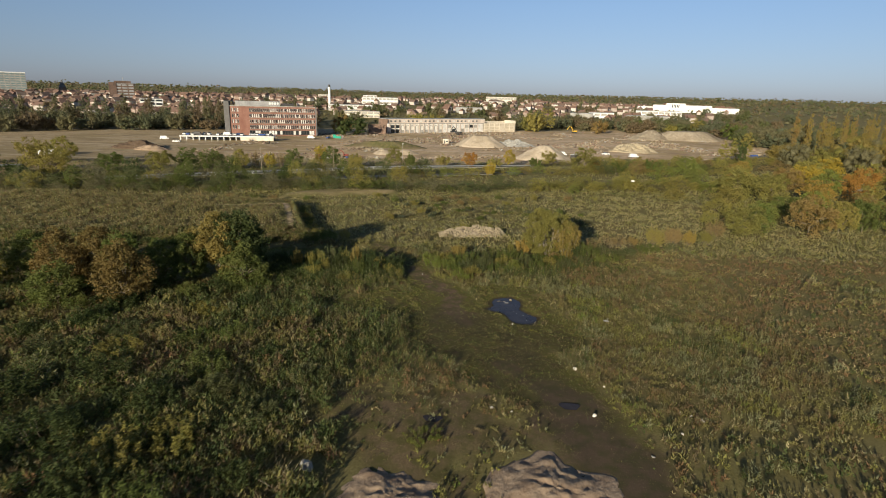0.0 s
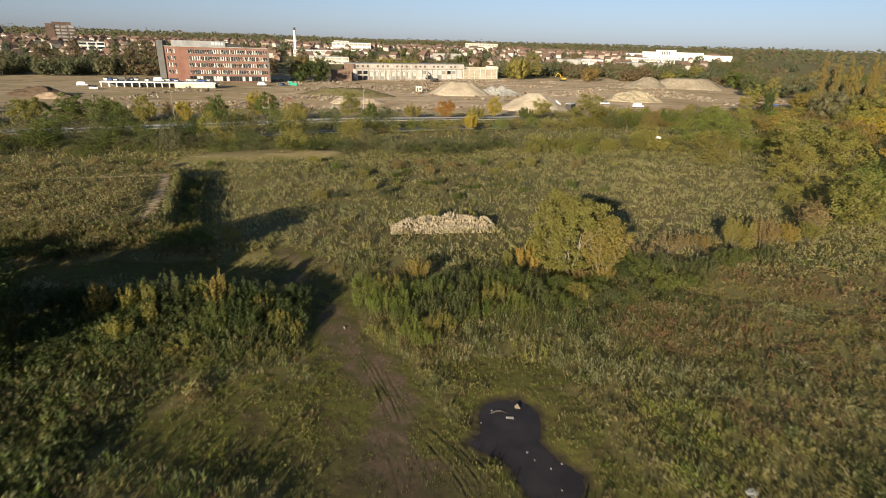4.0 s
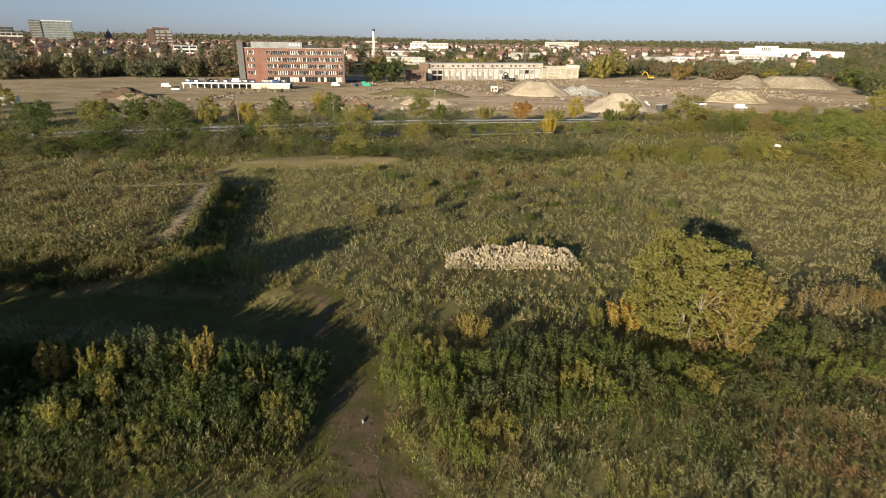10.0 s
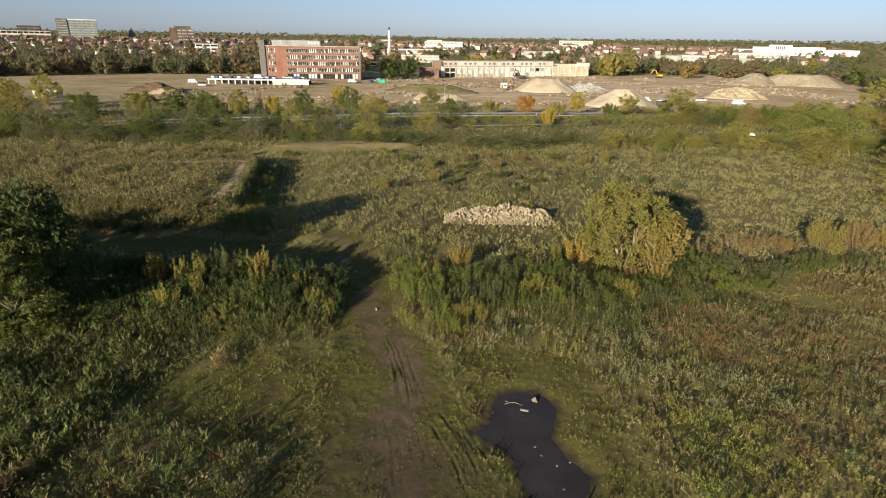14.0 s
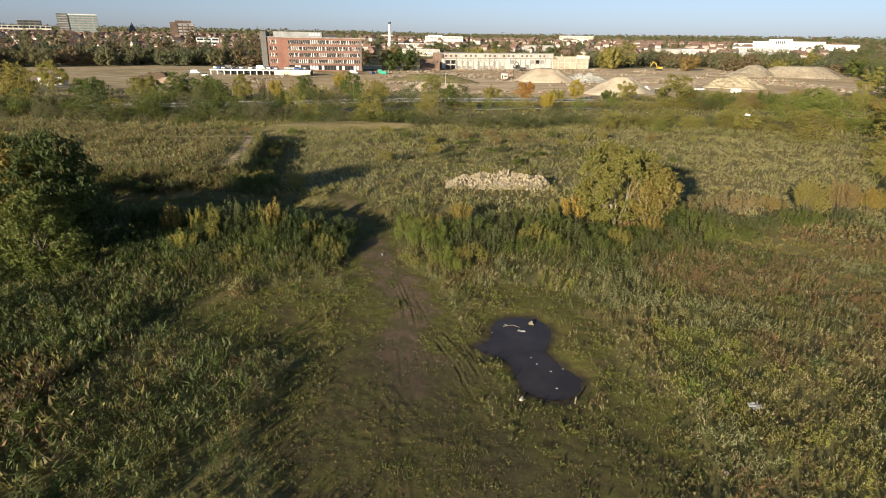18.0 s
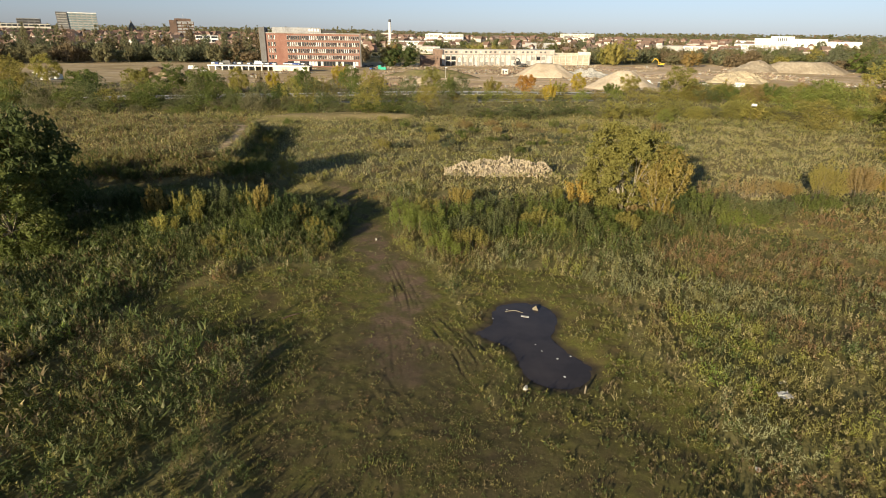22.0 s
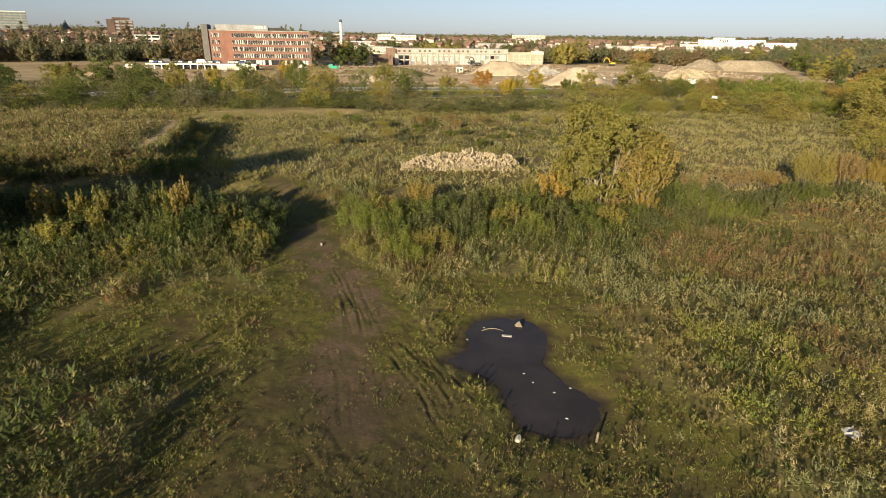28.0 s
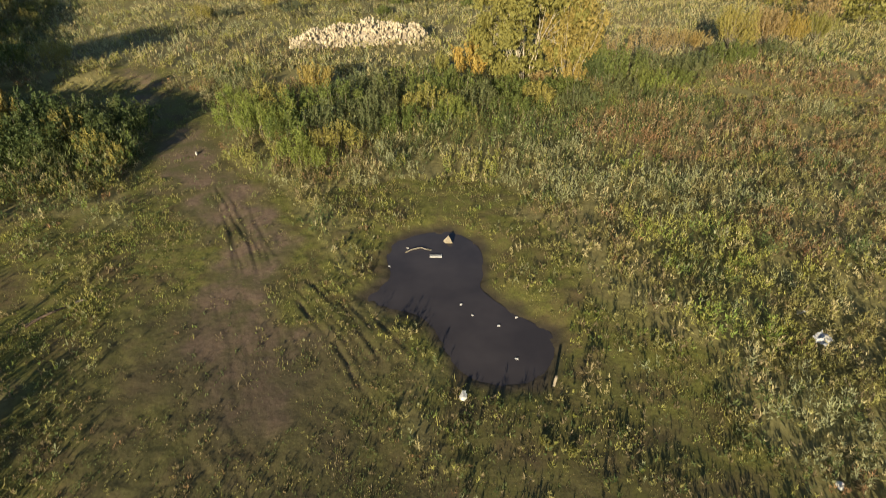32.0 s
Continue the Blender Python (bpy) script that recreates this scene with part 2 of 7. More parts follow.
YELLOW_PAINT = surface("yellow_machine_paint", (0.6, 0.36, 0.03), (0.72, 0.45, 0.05), 2.0, (0.4, 0.25, 0.06), 0.6, 0.5, 0.05)
RED_PAINT = surface("red_machine_paint", (0.27, 0.06, 0.04), (0.36, 0.085, 0.055), 2.0, (0.35, 0.07, 0.05), 0.6, 0.5, 0.05)
BLUE_PAINT = surface("blue_car_paint", (0.04, 0.08, 0.22), (0.06, 0.1, 0.3), 2.0, None, 1, 0.35, 0.0)
DARK_METAL = surface("dark_metal", (0.05, 0.05, 0.05), (0.09, 0.085, 0.08), 3.0, None, 1, 0.5, 0.1, 0.3)
RUBBER = surface("black_rubber", (0.02, 0.02, 0.02), (0.04, 0.04, 0.04), 4.0, None, 1, 0.85, 0.1)
STEEL = surface("galvanised_steel", (0.4, 0.41, 0.42), (0.55, 0.56, 0.57), 2.0, None, 1, 0.45, 0.05, 0.6)
ASPHALT = surface("asphalt", (0.26, 0.25, 0.225), (0.36, 0.35, 0.32), 3.0, (0.24, 0.23, 0.2), 0.1, 1.0, 0.2, 0.0, 0.05)
WOOD = surface("weathered_wood", (0.2, 0.16, 0.11), (0.34, 0.28, 0.2), 8.0, (0.14, 0.11, 0.08), 1.0)
PLASTIC = surface("dirty_white_plastic", (0.33, 0.32, 0.3), (0.5, 0.49, 0.47), 5.0, (0.3, 0.27, 0.23), 2.0, 0.45, 0.3)


# ---- small tools ----
def vnoise(x, y, scale, seed=0):
    """Smooth value noise from 0 to 1 over arrays of places; scale in metres."""
    x, y = np.asarray(x, float) / scale, np.asarray(y, float) / scale
    i, j = np.floor(x).astype(np.int64), np.floor(y).astype(np.int64)
    fx, fy = x - i, y - j
    fx, fy = fx * fx * (3 - 2 * fx), fy * fy * (3 - 2 * fy)

    def cell(a, b):
        h = (a * 374761393 + b * 668265263 + seed * 974634777) & 0xFFFFFFFF
        h = ((h ^ (h >> 13)) * 1274126177) & 0xFFFFFFFF
        return ((h ^ (h >> 16)) & 0xFFFF) / 65535.0

    return (cell(i, j) * (1 - fx) + cell(i + 1, j) * fx) * (1 - fy) + (cell(i, j + 1) * (1 - fx) + cell(i + 1, j + 1) * fx) * fy


def step(v, lo, hi):
    t = np.clip((np.asarray(v, float) - lo) / (hi - lo), 0, 1)
    return t * t * (3 - 2 * t)


def near_line(x, y, chain):
    """For a chain of (x, y, half width): how far a place is from it, in half widths."""
    best = np.full(np.shape(x), 99.0)
    for (ax, ay, aw), (bx, by, bw) in zip(chain, chain[1:]):
        dx, dy = bx - ax, by - ay
        t = np.clip(((x - ax) * dx + (y - ay) * dy) / (dx * dx + dy * dy), 0, 1)
        best = np.minimum(best, np.hypot(x - ax - t * dx, y - ay - t * dy) / (aw + t * (bw - aw)))
    return best


def in_poly(x, y, poly):
    inside = np.zeros(np.shape(x), bool)
    for (ax, ay), (bx, by) in zip(poly, poly[1:] + poly[:1]):
        hit = (ay > y) != (by > y)
        inside ^= hit & (x < (bx - ax) * (y - ay) / ((by - ay) or 1e-9) + ax)
    return inside


def mesh_of(name, verts, faces, mats, index=None, smooth=False):
    me = bpy.data.meshes.new(name)
    me.from_pydata([tuple(v) for v in verts], [], faces)
    for m in mats:
        me.materials.append(m)
    if index is not None:
        me.polygons.foreach_set("material_index", np.asarray(index, np.int32))
    if smooth:
        me.polygons.foreach_set("use_smooth", np.ones(len(me.polygons), bool))
    me.update()
    return me


def tri_mesh(name, tris, mats, index=None, tint=None):
    """A mesh of loose triangles from an array (n, 3, 3); tint: how light each one's shoot or clump is, 0 to 0.7."""
    k = len(tris)
    me = bpy.data.meshes.new(name)
    me.vertices.add(3 * k)
    me.vertices.foreach_set("co", np.ascontiguousarray(tris, np.float32).ravel())
    me.loops.add(3 * k)
    me.loops.foreach_set("vertex_index", np.arange(3 * k, dtype=np.int32))
    me.polygons.add(k)
    me.polygons.foreach_set("loop_start", np.arange(0, 3 * k, 3, dtype=np.int32))
    for m in mats:
        me.materials.append(m)
    if index is not None:
        me.polygons.foreach_set("material_index", np.asarray(index, np.int32))
    if tint is not None:
        me.attributes.new("tint", "FLOAT", "POINT").data.foreach_set("value", np.repeat(np.asarray(tint, np.float32), 3))
    me.update(calc_edges=True)
    return me


def part(name, bm, material, parent=None, label="", m=None):
    """Links a bmesh or a mesh as one object, under a thing or a part."""
    if isinstance(bm, bmesh.types.BMesh):
        me = bpy.data.meshes.new(name)
        bm.to_mesh(me)
        bm.free()
    else:
        me = bm
    if material is not None and not me.materials:
        me.materials.append(material)
    ob = new(name, me)
    if parent is not None:
        ob.parent = parent
    if m is not None:
        ob.matrix_basis = m
    if label:
        ob["label"] = label
    return ob


def thing(name, label, category, m=None, group="", kind=""):
    ob = new(name)
    ob.empty_display_size = 0.2
    if m is not None:
        ob.matrix_basis = m
    return tagged(ob, label, category, group, kind)


def box(sx, sy, sz, bevel=0.0, at=(0, 0, 0), bm=None):
    """A box standing on z = 0 at a place, with rounded edges."""
    b = bm or bmesh.new()
    made = bmesh.ops.create_cube(b, size=1.0, matrix=Matrix.Translation((at[0], at[1], at[2] + sz / 2)) @ Matrix.Diagonal((sx, sy, sz, 1)))
    if bevel:
        edges = list({e for v in made["verts"] for e in v.link_edges})
        bmesh.ops.bevel(b, geom=edges, offset=bevel, segments=2, affect="EDGES", profile=0.5)
    return b


def cyl(r, h, at=(0, 0, 0), r2=None, seg=12, bm=None, turn=None):
    b = bm or bmesh.new()
    m = Matrix.Translation(at) @ (turn or Matrix()) @ Matrix.Translation((0, 0, h / 2))
    bmesh.ops.create_cone(b, cap_ends=True, segments=seg, radius1=r, radius2=r if r2 is None else r2, depth=h, matrix=m)
    return b


def tubes(paths, sides=5):
    """Tapered limbs: each path is a list of (place, radius)."""
    verts, faces = [], []
    for path in paths:
        base = len(verts)
        for k, (p, r) in enumerate(path):
            a = Vector(path[max(k - 1, 0)][0])
            b = Vector(path[min(k + 1, len(path) - 1)][0])
            q = (b - a).to_track_quat("Z", "Y")
            for s in range(sides):
                w = 2 * math.pi * s / sides
                verts.append(Vector(p) + q @ Vector((r * math.cos(w), r * math.sin(w), 0)))
        for k in range(len(path) - 1):
            for s in range(sides):
                a, b = base + k * sides + s, base + k * sides + (s + 1) % sides
                faces.append((a, b, b + sides, a + sides))
        faces.append(tuple(base + (len(path) - 1) * sides + s for s in range(sides)))
    return verts, faces


# ---- the lie of the land ----
TRACK = [(-13.6, 27.5, 1.7), (-11.8, 22, 2.2), (-8.6, 15, 3.6), (-6.0, 8, 4.6), (-3.0, 0, 5.6), (1.5, -6, 4.6), (6.0, -13, 3.8), (9.0, -21, 3.6), (10.0, -34, 4.5)]
LANE = [(-13.6, 27.5, 1.7), (-16.5, 30.5, 3.0), (-23, 33.6, 2.8), (-34, 33.6, 2.6), (-50, 30, 2.8), (-78, 23, 3)]
STRIP = [(-130, 62, 2.4), (-100, 70, 2.4), (-83, 75.5, 2.2), (-64, 81, 2.0), (-56, 84, 2.0)]
SPUR = [(-18, 32, 2.5), (-20.5, 37.5, 2.2), (-23, 40, 1.0)]
POND = [(-0.9, 9.4), (-0.5, 10.0), (-0.1, 10.8), (-0.3, 12.1), (0.1, 13.2), (1.0, 13.7), (2.3, 13.9), (3.2, 13.2), (3.6, 12.2), (3.5, 10.7), (3.3, 9.9), (3.8, 9.0), (4.7, 8.0), (5.4, 7.3), (5.3, 6.3), (4.9, 5.6), (4.3, 5.0), (3.6, 5.0), (2.8, 5.2), (2.2, 5.7), (1.8, 6.5), (1.5, 7.5), (1.0, 8.3), (0.2, 8.7), (-0.5, 8.9)]
MUD = [(-13.2, 26.5, 1.0), (-10.8, 21, 1.7), (-7.2, 14.5, 2.2), (-5.4, 9.5, 2.2), (-4.0, 6.0, 1.8)]
MUD_WORN = [(-5.0, 6.5, 2.6), (-1.5, 4.0, 3.0), (1.5, 1.2, 3.0), (2.2, -4, 2.6)]
MUD_SOUTH = [(1.5, -7, 1.5), (4.5, -11, 3.0), (7.5, -16, 4.0), (9.0, -24, 5.0), (8, -34, 6)]
EDGE = [(-69, 61.6, 0.4), (-50.2, 68.0, 0.5), (-45.0, 56.4, 0.6), (-40.9, 45.0, 0.6)]  # worn pale edge of the raised field
SPOIL_BANK = [(-56.5, 88, 2.2), (-48, 93.5, 5.2), (-37, 98.5, 5.2), (-29.5, 99.5, 2.6)]  # low bank of bare spoil in the meadow
BANK_A, BANK_B = (-48.6, 69.5), (-37.6, 43.6)  # top edge of the bank
FRONT = [(-37.6, 43.6), (-42.5, 38.5), (-55, 36), (-85, 30), (-140, 20)]


def pond_depth(x, y):
    """How deep a place lies within the pool, 0 to 1."""
    d = np.full(np.shape(x), 99.0)
    for (ax, ay), (bx, by) in zip(POND, POND[1:] + POND[:1]):
        dx, dy = bx - ax, by - ay
        t = np.clip(((x - ax) * dx + (y - ay) * dy) / (dx * dx + dy * dy), 0, 1)
        d = np.minimum(d, np.hypot(x - ax - t * dx, y - ay - t * dy))
    d = np.where(in_poly(x, y, POND), d, -d)
    return step(d, -1.6, 0.0), step(d, -0.1, 0.5)


def near_water(x, y):
    """1 at the pool's wet rim."""
    d = np.full(np.shape(x), 99.0)
    for (ax, ay), (bx, by) in zip(POND, POND[1:] + POND[:1]):
        dx, dy = bx - ax, by - ay
        t = np.clip(((x - ax) * dx + (y - ay) * dy) / (dx * dx + dy * dy), 0, 1)
        d = np.minimum(d, np.hypot(x - ax - t * dx, y - ay - t * dy))
    d = np.where(in_poly(x, y, POND), 0, d) + 0.5 * (vnoise(x, y, 0.8, 37) - 0.5)
    return 1 - step(d, 0.0, 0.75)


def plateau(x, y):
    """1 on the raised field behind the lane, 0 below its bank."""
    ux, uy = BANK_A[0] - BANK_B[0], BANK_A[1] - BANK_B[1]
    n = math.hypot(ux, uy)
    east = ((x - BANK_B[0]) * uy - (y - BANK_B[1]) * ux) / n
    fx, fy = [p[0] for p in FRONT][::-1], [p[1] for p in FRONT][::-1]
    south = np.interp(x, fx, fy) - y
    north = (y - 74) * 0.35
    return step(-np.maximum(np.maximum(east, south), north), -1.6, 1.4), east


def ground_z(x, y):
    x, y = np.asarray(x, float), np.asarray(y, float)
    z = 0.35 * (vnoise(x, y, 14, 3) - 0.5) + 0.16 * (vnoise(x, y, 4, 5) - 0.5)
    near = near_line(x, y, TRACK)
    z = z * (0.3 + 0.7 * step(near, 0.8, 2.2))
    up, east = plateau(x, y)
    z = z + 1.4 * up
    hollow = np.exp(-(((east - 5.5) / 6.0) ** 2)) * step(y, 38, 50) * (1 - step(y, 74, 90))
    z = z - 0.5 * hollow * (1 - up) - 0.5 * (1 - step(near_line(x, y, LANE), 0.6, 1.8)) * step(-x, 15, 22)
    z = z - 0.6 * step(y, 40, 60) * (1 - up)
    wet, deep = pond_depth(x, y)
    z = z * (1 - wet) - 0.072 * wet - 0.1 * deep
    r = np.hypot(x, y)
    z = z + 0.9 * (1 - step(near_line(x, y, SPOIL_BANK), 0.5, 1.15))
    z = z - 1.4 * step(y, 150, 205)
    return z + 18.0 * step(r, 500, 1150) + 30.0 * step(r, 1000, 3100) + 9 * step(r, 700, 1500) * (vnoise(x, y, 420, 8) - 0.5)


def gz(x, y):
    return float(ground_z(np.array([x]), np.array([y]))[0])


def rut_lines():
    """Single wheel marks, several side by side in each group: two ends, depth, width, phase."""
    rng, lines = random.Random(12), []
    for ax, ay, bx, by, n, gap, deep in RUTS:
        dx, dy = bx - ax, by - ay
        ln = math.hypot(dx, dy)
        for i in range(n):
            o = (i - (n - 1) / 2) * gap + rng.uniform(-0.08, 0.08)
            a, b = rng.uniform(-0.2, 0.2), 1 + rng.uniform(-0.2, 0.2)
            ox, oy = o * dy / ln, -o * dx / ln
            lines.append((ax + dx * a + ox, ay + dy * a + oy, ax + dx * b + 1.25 * ox, ay + dy * b + 1.25 * oy, deep * rng.uniform(0.2, 0.55), rng.uniform(0.05, 0.072), rng.uniform(0, 6.3)))
    return lines


def ruts(x, y):
    """Wheel ruts in the soft ground: grooves with a low lip of pressed-out mud."""
    x, y = np.asarray(x, float), np.asarray(y, float)
    d = np.zeros(np.shape(x))
    near = (x > -11) & (x < 14) & (y > -24) & (y < 21)
    px, py = x[near], y[near]
    wav = 0.16 * (vnoise(px, py, 1.7, 70) - 0.5) + 0.05 * (vnoise(px, py, 0.5, 71) - 0.5)
    got = np.zeros(len(px))
    for ax, ay, bx, by, deep, wide, phase in LINES:
        dx, dy = bx - ax, by - ay
        n = math.hypot(dx, dy)
        t = ((px - ax) * dx + (py - ay) * dy) / (n * n)
        off = ((px - ax) * dy - (py - ay) * dx) / n + wav + 0.12 * np.sin(2.2 * t + phase)
        on = deep * step(t, 0, 0.15) * (1 - step(t, 0.8, 1)) * (0.68 + 0.32 * np.sin(1.7 * n * t + phase))
        got += on * (0.45 * np.exp(-(((off - 1.9 * wide) / wide) ** 2)) - np.exp(-((off / wide) ** 2)))
    d[near] = got
    return d


RUTS = [(-9.0, 19.0, -5.4, 11.8, 4, 0.42, 0.08), (-7.0, 15.2, -4.9, 10.4, 6, 0.24, 0.095), (-3.2, 10.4, 0.0, 5.4, 7, 0.3, 0.1), (-2.7, 13.2, -1.2, 10.2, 3, 0.3, 0.06), (-5.2, 4.2, -2.6, 0.9, 5, 0.27, 0.06), (-8.0, 6.4, -5.6, 8.4, 4, 0.5, 0.045), (-3.8, 9.4, -2.2, 6.6, 4, 0.5, 0.06)]
RUTS += [(-1.0, 8.8, 1.4, 4.6, 2, 0.5, 0.05), (-6.2, 10.5, -4.0, 5.6, 3, 0.5, 0.04), (-3.0, 0.5, 2.8, -10.0, 3, 0.6, 0.06), (3.5, -8.0, 9.5, -21.0, 2, 1.7, 0.07), (-5.4, 7.6, -3.6, 3.4, 2, 0.6, 0.035)]
LINES = rut_lines()


def spoiled(x, y):
    """1 on the dug-over ground round the earth heaps."""
    w = 0.7 * (vnoise(x, y, 3.2, 43) - 0.5) + 0.4 * (vnoise(x, y, 1.1, 44) - 0.5)
    return 1 - step(np.hypot((x + 6.5) / 11, (y + 19.5) / 7.5) + w, 0.6, 1.15)


def bare(x, y):
    """1 on bare mud and trodden grass, 0 under the weeds."""
    w = 0.55 * (vnoise(x, y, 3.0, 31) - 0.5)
    t = 1 - step(near_line(x, y, TRACK) + w, 0.85, 1.25)
    t = np.maximum(t, 1 - step(near_line(x, y, LANE) + w, 0.8, 1.15))
    t = np.maximum(t, 0.78 * spoiled(x, y))
    return np.maximum(t, 1 - step(near_line(x, y, SPUR) + w, 0.8, 1.2))


def mud_of(x, y):
    """1 where the mud lies open."""
    w = 1.5 * (vnoise(x, y, 3.4, 35) - 0.5) + 0.8 * (vnoise(x, y, 1.2, 36) - 0.5) + 0.4 * (vnoise(x, y, 0.5, 38) - 0.5)
    m = 1 - step(np.minimum(near_line(x, y, MUD), near_line(x, y, MUD_SOUTH)) + w, 0.2, 1.6)
    m = np.maximum(m, 0.38 * (1 - step(near_line(x, y, MUD_WORN) + 1.5 * w, 0.2, 1.6)))
    m = np.maximum(m, 0.75 * spoiled(x, y))
    m = m * (1 - 0.85 * (1 - step(np.hypot((x + 9.2) / 1.5, (y - 11.2) / 3.6) + w, 0.6, 1.4)))
    m = np.maximum(m, 0.8 * np.clip(np.abs(ruts(x, y)) / 0.04, 0, 1))
    return np.maximum(m, 0.8 * (1 - step(near_line(x, y, SPUR) + w, 0.4, 0.9)))


def lawn(x, y):
    """1 on low grass beside the track."""
    w = 0.6 * (vnoise(x, y, 4.0, 33) - 0.5) + 0.5 * (vnoise(x, y, 1.5, 34) - 0.5)
    spots = [(-13.4, 10.2, 4.6, 5.6), (-17.8, 8.2, 4.6, 2.6), (-9.2, 4, 2.0, 6.0), (3.5, 11, 5.5, 6.5), (5.5, 3, 5.0, 5.0), (2, 17, 5, 2.6)]
    g = np.zeros(np.shape(x))
    for cx, cy, rx, ry in spots:
        g = np.maximum(g, 1 - step(np.hypot((x - cx) / rx, (y - cy) / ry) + w, 0.65, 1.25))
    return g


def axis(lo, hi, spans, far):
    """Grid lines: fine in the middle spans (from, to, pitch), widening outwards."""
    v = []
    for a, b, p in spans:
        v += list(np.arange(a, b, p))
    out, s = [spans[-1][1]], far
    while out[-1] < hi:
        out.append(out[-1] + s)
        s *= 1.12
    left, s = [spans[0][0]], far
    while left[-1] > lo:
        left.append(left[-1] - s)
        s *= 1.12
    return np.array(left[:0:-1] + v + out)


# ---- ground ----
gx = axis(-4600, 4600, [(-70, -50, 1.6), (-50, -36, 0.6), (-36, -20, 1.4), (-20, -12, 0.6), (-12, -9.6, 0.2), (-9.6, 1.8, 0.066), (1.8, 8, 0.22), (8, 20, 0.5), (20, 100, 2.2)], 2.5)
gy = axis(-700, 4700, [(-60, -20, 1.6), (-20, -6, 0.45), (-6, -0.5, 0.22), (-0.5, 20, 0.12), (20, 72, 0.7), (72, 130, 1.8)], 2.5)
GX, GY = np.meshgrid(gx, gy)
GZ = ground_z(GX, GY) + ruts(GX, GY) + (0.02 * (vnoise(GX, GY, 0.5, 41) - 0.5) + 0.05 * (vnoise(GX, GY, 0.33, 42) - 0.5) * (1 - 0.8 * mud_of(GX, GY))) * step(60 - np.hypot(GX, GY), 0, 20)
nx, ny = len(gx), len(gy)
ground_mesh = bpy.data.meshes.new("ground")
quad = (np.arange(ny - 1)[:, None] * nx + np.arange(nx - 1)[None]).ravel()
ground_mesh.vertices.add(nx * ny)
ground_mesh.vertices.foreach_set("co", np.stack([GX, GY, GZ], -1).astype(np.float32).ravel())
ground_mesh.loops.add(4 * len(quad))
ground_mesh.loops.foreach_set("vertex_index", np.stack([quad, quad + 1, quad + nx + 1, quad + nx], -1).astype(np.int32).ravel())
ground_mesh.polygons.add(len(quad))
ground_mesh.polygons.foreach_set("loop_start", np.arange(0, 4 * len(quad), 4, dtype=np.int32))
ground_mesh.polygons.foreach_set("use_smooth", np.ones(len(quad), bool))
ground_mesh.update(calc_edges=True)
# what the ground is made of: bare mud, low grass, pale dug-over earth
soil = ground_mesh.attributes.new("soil", "FLOAT_COLOR", "POINT")
ux, uy = GX.ravel(), GY.ravel()
site = step(uy - 0.45 * ux + 10 * (vnoise(ux, uy, 9, 54) - 0.5), 184, 196) * (1 - step(uy - 0.35 * ux, 455, 500)) * step(ux, -420, -330) * (1 - step(ux, 240, 330)) * (1 - 0.42 * step(-ux + 30 * vnoise(ux, uy, 40, 56), 90, 170))
site = np.maximum(site, (0.24 + 0.2 * vnoise(ux, uy, 2.2, 55)) * (1 - step(near_line(ux, uy, SPOIL_BANK) + 1.3 * (vnoise(ux, uy, 5, 51) - 0.5), 0.7, 1.3)))
site = np.maximum(site, 0.42 * (1 - step(near_line(ux, uy, STRIP), 0.7, 1.2)))
site = np.maximum(site, 0.85 * (1 - step(near_line(ux, uy, EDGE) + 0.8 * (vnoise(ux, uy, 2, 53) - 0.5), 0.7, 1.3)))
site = np.maximum(site, 0.35 * (1 - step(near_line(ux, uy, [(-41.5, 38.7, 0.9), (-44.5, 37.9, 0.6)]), 0.7, 1.4)))
trodden = 0.68 * (1 - step(near_line(ux, uy, TRACK) + 0.5 * (vnoise(ux, uy, 2.6, 57) - 0.5), 0.7, 1.3)) * (1 - step(uy + 3 * vnoise(ux, uy, 4, 58), 7.0, 14.0)) * (0.6 + 0.4 * vnoise(ux, uy, 1.4, 52))
trodden = np.maximum(trodden, 0.45 * (1 - step(np.hypot((ux - 4.5) / 5.5, (uy - 1.2) / 4.0) + 0.6 * (vnoise(ux, uy, 1.8, 50) - 0.5), 0.6, 1.3)))
# alpha darkens the soil at the pool's rim, along the track, in rut bottoms
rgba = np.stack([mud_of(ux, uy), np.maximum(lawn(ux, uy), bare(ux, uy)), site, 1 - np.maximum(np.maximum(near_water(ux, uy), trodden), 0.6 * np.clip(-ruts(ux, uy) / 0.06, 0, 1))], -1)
soil.data.foreach_set("color", rgba.astype(np.float32).ravel())


